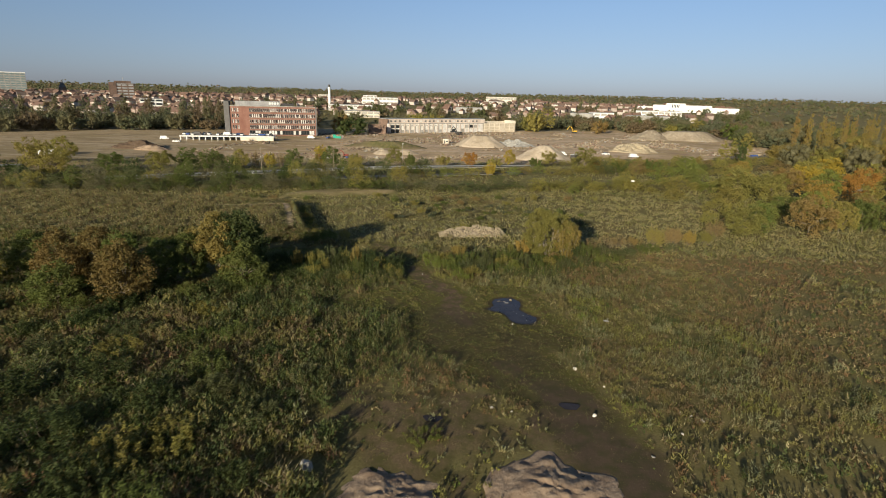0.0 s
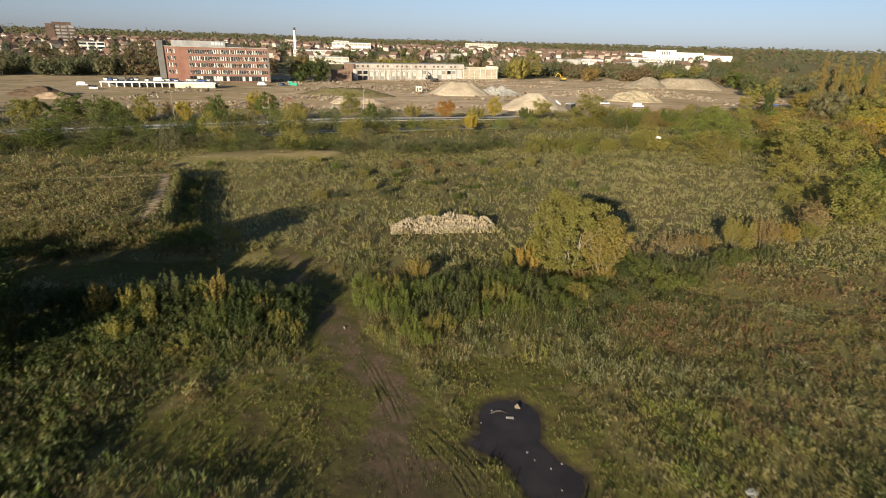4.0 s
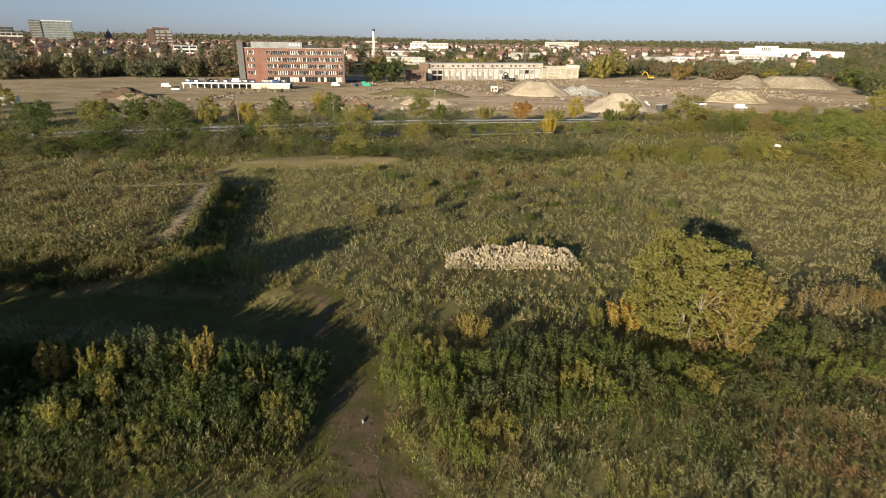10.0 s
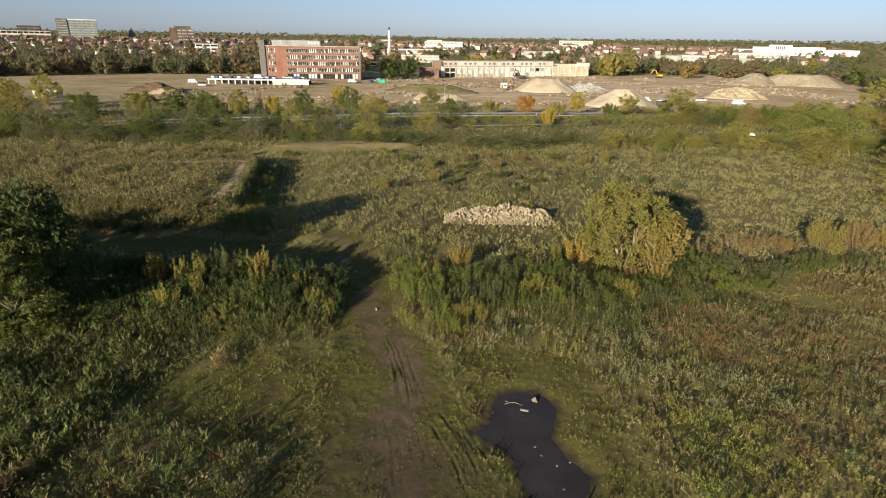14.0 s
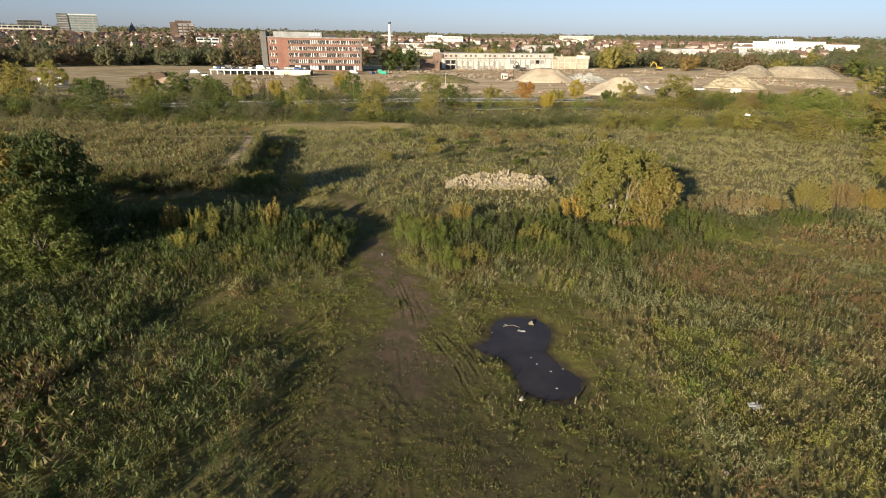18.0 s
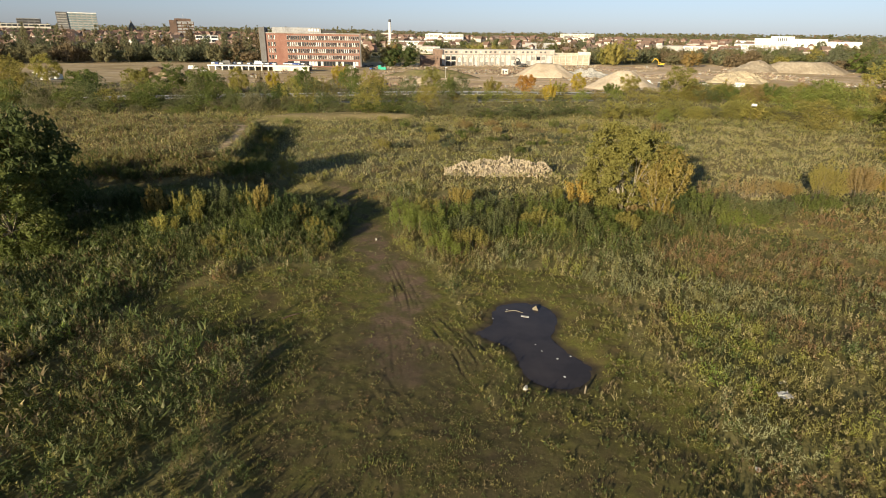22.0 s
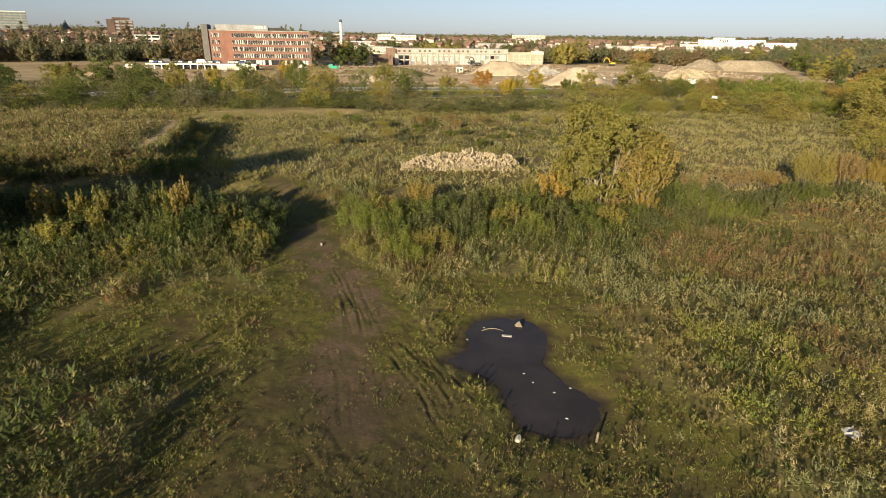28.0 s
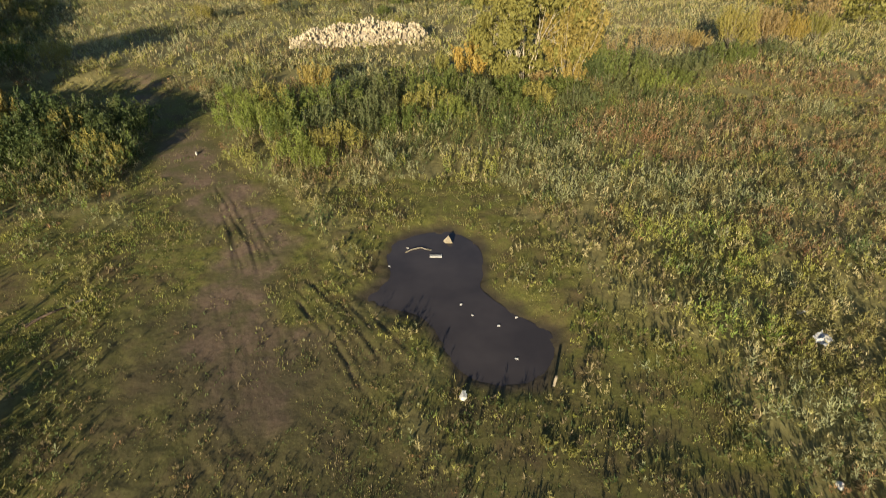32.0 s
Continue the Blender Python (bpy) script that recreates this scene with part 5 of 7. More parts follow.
for k in range(19):
    x = -43.5 + 1.5 * k + row.uniform(-0.3, 0.3)
    y = 21.2 + 0.19 * (x + 43.5) + row.uniform(-0.5, 0.5)
    plant("thicket", ("dark", "dark", "grey")[k % 3], x, y, row.uniform(2.9, 3.9) - (0.5 if x > -19 else 0), row.uniform(2.8, 3.4), "tall dark green scrub bush along the lane", "bush", "bush", "scrub by the lane")
# green scrub between the track and the big tree
SCRUB_E = ([(-10.2, 27.0, 1.6, 2.6, "fresh"), (-8.4, 25.4, 1.7, 2.8, "fresh"), (-6.5, 24, 1.8, 3, "green"), (-4.6, 25.5, 1.9, 3.2, "green"), (-4.0, 28.5, 2.2, 3.4, "green"), (-1.5, 27, 2.0, 3.2, "green"), (-8.6, 30, 1.8, 3.0, "olive"), (-11.2, 30.6, 1.5, 2.6, "fresh"), (0.2, 31, 2.3, 3.6, "green"), (1.6, 28, 1.9, 3.2, "olive"), (3.5, 31.5, 2.2, 3.6, "green"), (5.2, 29, 1.9, 3.2, "green"), (7.4, 31.4, 1.6, 3.2, "green"), (-2.8, 31.8, 2.0, 3.2, "green"), (10.5, 32, 1.3, 3.2, "green"), (15.2, 35, 2.1, 3.2, "dark"), (17, 35.2, 2.4, 3.6, "green"), (19.5, 37.5, 2.0, 3.2, "green")] + [(16.5, 38.6, 2.2, 3.0, "green"), (-5.6, 21.6, 1.5, 2.4, "fresh"), (-3.4, 22.6, 1.6, 2.6, "olive"), (12.2, 29.8, 1.4, 3.0, "green"), (21.5, 34.5, 1.4, 3.0, "green"), (25, 38.5, 1.5, 3.4, "green"), (29.5, 41.5, 1.5, 3.4, "green"), (34, 43, 1.4, 3.4, "green"), (-6.6, 26.6, 1.7, 2.8, "fresh"), (-2.2, 24.6, 1.5, 2.8, "green"), (0.6, 25.6, 1.5, 3.0, "green"), (3.4, 27.0, 1.6, 3.0, "fresh"), (7.6, 28.0, 1.5, 3.2, "green"), (9.6, 30.0, 1.6, 3.0, "olive"), (-7.0, 28.2, 1.8, 3.0, "green"), (-1.0, 29.4, 1.9, 3.2, "green"), (12.4, 33.0, 1.1, 2.8, "green"), (15.6, 31.4, 1.5, 3.4, "green")] + [(19.0, 33.2, 1.5, 3.2, "fresh"), (-9.6, 28.6, 1.5, 2.4, "fresh"), (-4.4, 20.6, 1.2, 2.2, "fresh"), (22.6, 37.0, 1.6, 3.4, "green"), (27.4, 40.4, 1.5, 3.4, "green")])
for k, (x, y, h, w, c) in enumerate(SCRUB_E):
    plant("thicket", "grey" if c == "green" and k % 2 else c, x, y, h * 1.2, w, "leafy green bush in rank growth beside the track", "bush", "bush", "scrub by the track")
# trees on the sunny side of the lane, which shade it
for x, y, h, w, c, lab in ((-41.2, 15.4, 9.8, 7.4, "amber", "broad tree turning yellow and orange"), (-38.2, 16.6, 10.2, 8.2, "dark", "dark green leafy tree beside a yellow one"), (-36.0, 12.6, 6.4, 6.0, "green", "low bushy green tree before a taller one"), (-44.6, 13.4, 7.6, 5.6, "green", "bushy green tree at the edge of scrub"),
                           (-48.3, 4.0, 8.4, 6.6, "russet", "olive-brown tree with thinning leaves"), (-51.5, 8.6, 8.5, 5.5, "green", "green tree between autumn trees"), (-59.5, 7.5, 8.3, 6.4, "russet", "brown autumn tree in rough scrub"), (-55.5, 1.5, 6.0, 6.0, "green", "bushy olive tree in scrub"), (-66, 10, 7.5, 6.5, "green", "green tree at the end of a scrub belt"), (-75, 8, 8, 7, "brown", "brown autumn tree in a scrub belt"), (-47.5, 10.5, 7.0, 6.0, "green", "dense green tree in a scrub belt"), (-55.5, 10.0, 9.0, 6.5, "russet", "olive tree in a scrub belt"), (-69, 3, 8.5, 7, "olive", "olive tree in a scrub belt")):
    plant("leafy", c, x, y, h, w, lab)
for x, y, h, w, c in ((-35.4, 38.2, 2.9, 4.2, "green"), (-32.6, 39.8, 3.0, 4.2, "green"), (-30.2, 41.4, 2.4, 3.4, "olive"), (-38.6, 47.0, 1.7, 3.0, "olive"), (-36.2, 44.4, 2.0, 3.2, "lime"), (-40.5, 51, 1.3, 2.6, "olive"), (-42.8, 57, 1.2, 2.4, "lime"), (-45.4, 63.4, 1.2, 2.4, "olive"), (-48.0, 72.5, 1.8, 2.8, "lime")):
    plant("thicket", c, x + 1.2, y, h * 0.9, w, "green bush on the side of a weedy bank", "bush", "bush", "bushes on the bank")
for k in range(14):
    f = k / 13
    plant("thicket", ("olive", "grey", "green")[k % 3], -37.6 - 11.0 * f + 1.9 + 0.5 * math.sin(5 * k), 43.6 + 25.9 * f + 0.7, 1.5 + 0.5 * math.sin(3 * k), 2.7, "bush on the flank of a raised field", "bush", "bush", "bushes on the bank")
# tussocky bushes in the meadow
rb = random.Random(5)
for k in range(46):
    x, y = rb.uniform(-22, 24), rb.uniform(64, 84)
    plant("shrub", rb.choice(["hazed_green", "hazed_olive", "green"]), x, y, rb.uniform(0.8, 1.3), rb.uniform(1.4, 2.4), "low dark green tussock in a rank meadow", "tussock", "tussock", "tussocks in the meadow")
for k in range(9):
    plant("thicket", ("dark", "green", "olive")[k % 3], -44.5 - 3.1 * k + rb.uniform(-0.6, 0.6), 35.2 - 0.45 * k + rb.uniform(-0.8, 0.8), rb.uniform(1.4, 2.1), rb.uniform(2.6, 3.4), "green bush at the foot of a bank beside a lane", "bush", "bush", "bushes at the foot of the bank")
for x, y in ((-15, 88), (-10, 92), (-4, 90), (2, 93), (8, 91), (12, 94), (4, 86), (-8, 84), (17, 76), (14, 71), (-20, 80), (-26, 84), (22, 96), (30, 99), (-32, 90), (-17, 70), (-24, 64), (-50, 84), (-58, 80), (-64, 82), (-70, 80), (-78, 78)):
    plant("thicket", rb.choice(["olive", "green", "olive", "dry"]), x, y, rb.uniform(1.5, 2.4), rb.uniform(2.4, 3.6), "grey-green bush in a rank meadow", "bush", "bush", "bushes in the meadow")
# hedge belt in front of the road
HEDGE = []
for k in range(80):
    x = -170 + k * 3.3 + rb.uniform(-1.2, 1.2)
    y = 104 + 0.15 * (x + 40) + rb.uniform(-5, 6) - (6 if x < -90 else 0) + (6 if x > 20 else 0)
    HEDGE.append((x, y, rb.uniform(1.8, 3.8), rb.uniform(6.0, 10.0), rb.choice(["hazed_olive", "grey", "grey", "green", "olive", "hazed_olive"] if x < 10 else ["olive", "hazed_olive", "fresh", "lime", "olive"])))
HEDGE += [(-45.6, 121.5, 7.0, 9.5, "olive"), (-57.8, 118, 5.8, 9.5, "olive"), (-84, 111, 6.2, 10, "green"), (-95, 104, 5.5, 9, "green"), (-110, 100, 6.0, 9.5, "dark"), (-30, 124, 4.2, 8, "olive"), (-66, 112, 4.6, 8, "dark")]
HEDGE += [(-26 + 5.0 * k, 134 + 1.9 * k + rb.uniform(-4, 4), rb.uniform(1.6, 3.0), rb.uniform(6, 9), rb.choice(["olive", "lime", "olive", "fresh", "amber"])) for k in range(26)]
HEDGE += [(x, 93 + 0.28 * (x + 84) + rb.uniform(-6, 8), rb.uniform(1.2, 2.4), rb.uniform(3.5, 5.5), rb.choice(["hazed_olive", "grey", "grey", "green"])) for x in np.linspace(-128, -34, 34).tolist()]
HEDGE += [(x, 108 + 0.3 * x + rb.uniform(-7, 9), rb.uniform(1.4, 2.8), rb.uniform(4, 6.5), rb.choice(["olive", "lime", "olive", "olive", "fresh"])) for x in np.linspace(14, 100, 24).tolist()]
HEDGE += [(x, 108 + 0.46 * (x + 78) + rb.uniform(-3.5, 1.5), rb.uniform(3.4, 6.0), rb.uniform(7, 10.5), rb.choice(["grey", "grey", "green", "hazed_olive", "olive"])) for x in np.linspace(-132, -24, 26).tolist()]
HEDGE += [(x, 152 + 0.42 * x + rb.uniform(-14, 20), rb.uniform(2.0, 4.6), rb.uniform(7, 11), rb.choice(["olive", "lime", "green", "olive", "fresh", "amber", "grey", "dry"])) for x in np.linspace(42, 190, 54).tolist()]
HEDGE += [(x, 190 + 0.43 * x + rb.uniform(-7, 4), rb.uniform(1.2, 3.0), rb.uniform(5, 8), rb.choice(["olive", "lime", "olive", "amber", "grey"])) for x in np.linspace(30, 170, 34).tolist()]
for x, y, h, w, c in HEDGE:
    plant("belt", c, x, y, h * 1.2, w * 0.72, "large olive-green shrub in a belt of scrub before a road", "shrub", "shrub", "scrub belt before the road")
# dark bushes in the low ground before the scrub belt
for x, y, h, w, c in ([(-24, -8, 2.0, 4, "dark"), (-29, -12, 2.4, 4.6, "dark"), (-34, -6, 2.2, 4.4, "dark"), (-38, -14, 2.8, 5, "dark"), (-31, -19, 2.6, 4.6, "dark"), (-26, -23, 2.2, 4.2, "dark"), (-36, -24, 3.0, 5.4, "dark"), (-44, -19, 3.0, 5.4, "dark"), (-42, -4, 2.4, 5, "dark"), (-48, -10, 2.6, 5, "dark"), (-54, -16, 3, 5.4, "dark"), (-21, -19, 1.8, 3.6, "olive"), (-30, -30, 3.2, 5.2, "dark"), (-24, -31, 2.6, 4.6, "dark"), (-40, -33, 3.4, 5.6, "dark"), (-50, -28, 3.4, 5.8, "dark"), (-27, 0, 1.8, 3.8, "dark"), (-20, -3, 1.5, 3.4, "olive")] + [(-36, 3, 2.2, 4.4, "dark"), (-18, -12, 1.5, 3.2, "olive"), (-33, -36, 3.4, 5, "dark"), (-22, -36, 2.8, 4.6, "dark"), (-44, -40, 3.6, 6, "dark"), (-56, -36, 3.6, 6, "dark"), (-60, -8, 3, 6, "dark"), (-58, -24, 3.2, 6, "dark"), (-64, -16, 3.4, 6, "dark"), (-34, -44, 4, 6, "dark"), (-26, -16, 2.2, 4, "dark"), (-40, -9, 2.4, 4.6, "dark"), (-46, -26, 3.0, 5, "dark"), (-29, -26, 2.6, 4.4, "dark"), (-19, -27, 2.2, 3.6, "dark")]):
    plant("thicket", c if x < -30 and y < -12 else ("dark", "green", "grey", "olive")[int(-x + y) % 4], x, y, h * (0.95 if y < -10 else 0.7), w * 1.15, "dense dark green bush in rank weeds", "bush", "bush", "bushes in the low ground")
rn = random.Random(8)
for k in range(30):
    x, y = rn.uniform(-64, -29), rn.uniform(-6, 13)
    plant("thicket", rn.choice(["dark", "dark", "green"]), x, y, rn.uniform(1.6, 2.8), rn.uniform(3.2, 5.0), "dense dark green bush between autumn trees", "bush", "bush", "bushes in the low ground")
# trees along the road
ROADSIDE = ([(0.2, 139.5, 6.2, 3.4, "yellow"), (-8.2, 172, 6.8, 6.6, "orange"), (38, 163, 9.8, 11, "lime"), (27.1, 190, 6.8, 7.5, "olive"), (8.8, 184, 7.0, 5.2, "yellow"), (66, 172, 6.4, 8, "green"), (81, 172, 7.0, 9, "fresh"), (121, 214, 12.5, 4.6, "dark"), (104, 178, 4.4, 9, "amber"), (-115, 122, 8.1, 9, "lime"), (-108, 128, 8.2, 9, "green"), (-100, 130, 7.8, 9, "green"), (-92, 135.5, 7.6, 6, "olive"), (-82, 138, 7.0, 4.5, "yellow"), (-74.4, 142, 7.6, 7, "green"), (-68.3, 156, 8.2, 5, "yellow"), (-62, 150, 8, 7, "green"), (-54, 156, 6, 6, "olive"), (-40, 168, 7.6, 7, "lime")] + [(-33, 166, 5.5, 5, "green"), (-20, 172, 5, 6, "olive"), (2, 176, 5, 6, "olive"), (20, 184, 5, 7, "green"), (46, 178, 5, 8, "gold"), (54, 176, 6, 8, "olive"), (-130, 118, 7.5, 9, "green"), (-142, 108, 9, 10, "olive"), (-155, 116, 11, 11, "olive"), (-163, 138, 9.7, 9, "olive"), (-178, 118, 10, 10, "brown"), (-190, 128, 9, 10, "olive"), (-172, 104, 6, 9, "gold"), (-148, 96, 6, 9, "dark"), (-165, 92, 7, 9, "green")])
for x, y, h, w, c in ROADSIDE:
    plant("tree" if h > 6.5 else "shrub", c, x, y, h, w, "roadside tree in autumn leaf", group="trees along the road")
for k in range(12):
    plant("dry", "dry", -106 + 2.6 * k + rb.uniform(-1, 1), 137 + 1.2 * k + rb.uniform(-2, 2), rb.uniform(4.5, 6.5), rb.uniform(3, 4.5), "bare grey-brown sapling in a roadside thicket", "sapling", "tree", "saplings by the road")
# the wood on the other side of the meadow
WOOD_TREES = ([(54, 58.5, 7.6, 8.2, "lime"), (70, 63.5, 8.7, 9.5, "brown"), (78, 66, 7.4, 7, "olive"), (85, 69, 8.3, 8, "green"), (93, 66, 7.5, 9, "olive"), (60, 66, 6.2, 7, "green"), (64, 72, 6, 7, "fresh"), (46.5, 56, 4.6, 5.5, "dry"), (49.5, 62, 4, 5, "dry"), (58.5, 74, 5, 6, "olive"), (101, 72, 8, 9, "fresh"), (111, 74, 9, 10, "brown"), (72.6, 106, 9.8, 11.5, "lime"), (79, 98, 8, 9, "olive"), (66, 96, 7, 9, "olive"), (86.4, 114, 8.6, 10, "lime"), (92, 100, 9, 10, "gold"), (84, 88, 7.5, 8.5, "fresh")] + [(75, 84, 6.5, 8, "green"), (95, 86, 8, 9, "brown"), (104, 96, 8.8, 9, "olive"), (112, 114, 10.4, 10, "orange"), (101, 112, 9.2, 9, "fresh"), (121, 106, 9.5, 10, "gold"), (130, 118, 10, 11, "fresh"), (106, 84, 8, 9, "gold"), (118, 88, 9, 10, "olive"), (96, 124, 9, 10, "brown"), (124, 130, 10, 11, "olive"), (82, 128, 8, 10, "olive"), (70, 132, 6.5, 10, "fresh"), (108, 136, 9, 10, "yellow"), (140, 104, 9, 11, "orange"), (135, 88, 9, 10, "fresh"), (58, 120, 4.8, 9, "olive"), (62, 140, 6, 10, "fresh")] + [(92, 148, 8, 10, "gold"), (116, 150, 9, 10, "olive"), (140, 140, 10, 11, "brown"), (150, 124, 10, 12, "fresh"), (54, 104, 4, 8, "olive"), (60, 88, 4.2, 7, "olive"), (48, 134, 4.5, 8, "olive"), (75, 152, 7, 9, "fresh"), (131, 162, 9, 11, "yellow"), (158, 150, 10, 12, "olive"), (52, 72, 3.4, 5, "olive"), (68, 79, 5, 7, "lime")])
for x, y, h, w, c in WOOD_TREES:
    plant("dry" if c == "dry" else "tree" if h > 8.2 or y < 75 and h > 7 else "belt", c, x, y, h * (1 if y < 75 or y > 104 else 0.85), w * 0.95, "autumn tree at the edge of a mixed wood", group="mixed autumn wood")
for k in range(20):
    x, y = 168 + 5.4 * k, 262 + 3.9 * k + rb.uniform(-5, 5)
    plant("poplar", "amber" if k % 3 else "brown", x, y, rb.uniform(22, 27), rb.uniform(2.8, 3.8), "tall golden-brown poplar in a long row", group="row of tall poplars", bark=BARK_PALE)
for x, y, h, w in ((116, 222, 12, 5), (129, 228, 17, 6), (125, 232, 13, 5)):
    plant("poplar", "olive", x, y, h, w, "olive-brown poplar standing above scrub")


# ---- roads ----
def ribbon(chain, half, lift, name, label, material, category="road"):
    pts = []
    for (ax, ay), (bx, by) in zip(chain, chain[1:]):
        n = max(2, int(math.hypot(bx - ax, by - ay) / 4))
        pts += [(ax + (bx - ax) * k / n, ay + (by - ay) * k / n) for k in range(n)]
    pts.append(chain[-1])
    verts, faces = [], []
    for k, (x, y) in enumerate(pts):
        ax, ay = pts[max(k - 1, 0)]
        bx, by = pts[min(k + 1, len(pts) - 1)]
        n = math.hypot(bx - ax, by - ay)
        nx_, ny_ = -(by - ay) / n, (bx - ax) / n
        z = gz(x, y) + lift
        for s in (-1, -0.98, 0.98, 1):
            verts.append((x + s * half * nx_, y + s * half * ny_, z - (0.6 if abs(s) == 1 else 0)))
    for k in range(len(pts) - 1):
        for j in range(3):
            a = k * 4 + j
            faces.append((a, a + 4, a + 5, a + 1))
    ob = new(name, mesh_of(name, verts, faces, [material]))
    tagged(ob, label, category, kind="structure")
    return pts


road_pts = ribbon(ROAD_FAR[1:4], 4.2, 0.3, "road", "pale grey asphalt road beyond the scrub", ASPHALT)
ribbon(ROAD_NEAR[1:4], 2.6, 0.25, "road", "narrow pale asphalt road behind bushes", ASPHALT)


def guard_rail(pts, side):
    rail = thing("guard_rail", "galvanised steel guard rail along a road", "guard rail")
    post_mesh = bpy.data.meshes.new("post")
    b = box(0.12, 0.12, 0.8, 0.02)
    b.to_mesh(post_mesh)
    b.free()
    post_mesh.materials.append(STEEL)
    line = []
    for k, (x, y) in enumerate(pts):
        if -140 < x < 130:
            ax, ay = pts[max(k - 1, 0)]
            bx, by = pts[min(k + 1, len(pts) - 1)]
            n = math.hypot(bx - ax, by - ay)
            px, py = x + side * (by - ay) / n, y - side * (bx - ax) / n
            z = gz(x, y) + 0.42
            line.append(((px, py, z + 0.62), 0.17))
            part("post", post_mesh, None, rail, "", Matrix.Translation((px, py, z)))
    v, f = tubes([line], 6)
    part("beam", mesh_of("beam", v, f, [STEEL]), None, rail)


guard_rail(road_pts, 4.6)


# ---- heaps ----
def heap(name, label, x, y, rx, ry, h, material, top=0.15, rough=0.08, seed=1, turn=0.0, category="heap", smooth=True, ragged=0.22):
    """A tipped heap with straight flanks, a ragged foot and a rounded top."""
    rings, seg = 18, 48
    verts = []
    for i in range(rings + 1):
        t = i / rings
        for j in range(seg):
            a = 2 * math.pi * j / seg
            wob = 1 + ragged * (vnoise(np.array([3 * math.cos(a) + seed * 7]), np.array([3 * math.sin(a)]), 1.1, seed)[0] - 0.5)
            px, py = t * rx * wob * math.cos(a), t * ry * wob * math.sin(a)
            lift = h * (1 - max(t - top, 0) / (1 - top)) if t > top else h * (1 + 0.05 * (top - t))
            nz = float(vnoise(np.array([px / max(rx, ry) * 9]), np.array([py / max(rx, ry) * 9]), 1.0, seed + 3)[0]) - 0.5
            fine = float(vnoise(np.array([px / max(rx, ry) * 26]), np.array([py / max(rx, ry) * 26]), 1.0, seed + 4)[0]) - 0.5
            verts.append((px, py, lift + h * rough * (nz * 2 + fine) * min(1, 3 * (1 - t)) - (0.5 if i == rings else 0)))
    faces = []
    for i in range(rings):
        for j in range(seg):
            a, b = i * seg + j, i * seg + (j + 1) % seg
            faces.append((a, a + seg, b + seg, b))
    ob = new(name, mesh_of(name, verts, faces, [material], smooth=smooth))
    ob.matrix_basis = pose(x, y, gz(x, y), 0, 0, turn)
    return tagged(ob, label, category)


heap("earth_mound", "heap of pale bare earth beside the track", -8.2, -27.2, 4.9, 3.4, 0.34, EARTH, 0.2, 0.4, 4, 15, ragged=0.9)
heap("earth_mound", "flat-topped heap of pale bare earth", 3.9, -25.2, 4.5, 4.0, 0.4, EARTH, 0.2, 0.3, 8, -20, ragged=0.8)
heap("sand_mound", "large pale sand heap on cleared ground", -5.0, 291, 17.5, 13, 6.6, SAND, 0.34, 0.05, 12)
heap("sand_mound", "pale sand heap with a long sloping top", 28.2, 223, 15.0, 12, 7.0, SAND, 0.2, 0.05, 15)
heap("concrete_mound", "broad heap of crushed pale concrete rubble", 88, 284, 15, 10, 4.6, STONE, 0.3, 0.2, 18, 0, "heap", False)
heap("spoil_mound", "long brown spoil heap with a flat top", 164, 412, 32, 15, 7.0, SPOIL, 0.5, 0.04, 21)
heap("spoil_mound", "brown spoil heap beside a longer one", 134, 408, 18, 13, 7.4, SPOIL, 0.15, 0.06, 23)
heap("rubble_mound", "low spread of broken concrete and brick", 16, 300, 15, 9, 3.6, CONCRETE, 0.2, 0.25, 26, 0, "heap", False)
heap("sand_mound", "small pale sand heap", -55.5, 224, 5.5, 4.5, 2.4, SAND, 0.2, 0.08, 28)
heap("sand_mound", "small pale sand heap", -43.5, 229, 6.5, 4.5, 2.0, SAND, 0.3, 0.08, 29)
heap("spoil_mound", "dark brown mound on bare ground", -183, 214, 15, 7, 3.6, DARK_SPOIL, 0.3, 0.16, 31)
heap("spoil_mound", "low pale pinkish spoil heap before a dark mound", -172, 207.5, 9, 4.5, 2.2, EARTH, 0.3, 0.15, 37)
heap("spoil_mound", "green-grown spoil bank on cleared ground", -62, 262, 26, 8, 3.4, surface("grassed_spoil", (0.08, 0.08, 0.03), (0.16, 0.14, 0.06), 0.6, (0.2, 0.15, 0.1), 0.1), 0.4, 0.12, 33)


# two small puddles in the track
for x, y, rx, ry in ((6.6, -13.9, 0.9, 0.7), (-5.8, -17.4, 0.8, 0.6)):
    ring = [(x + rx * math.cos(a) * (1 + 0.2 * math.sin(3 * a)), y + ry * math.sin(a) * (1 + 0.2 * math.cos(2 * a)), gz(x, y) + 0.06) for a in np.linspace(0, 2 * math.pi, 28, endpoint=False)]
    tagged(new("puddle", mesh_of("puddle", ring, [tuple(range(28))], [bpy.data.materials["still_dark_water"]])), "small dark puddle in a muddy track", "water", kind="structure")


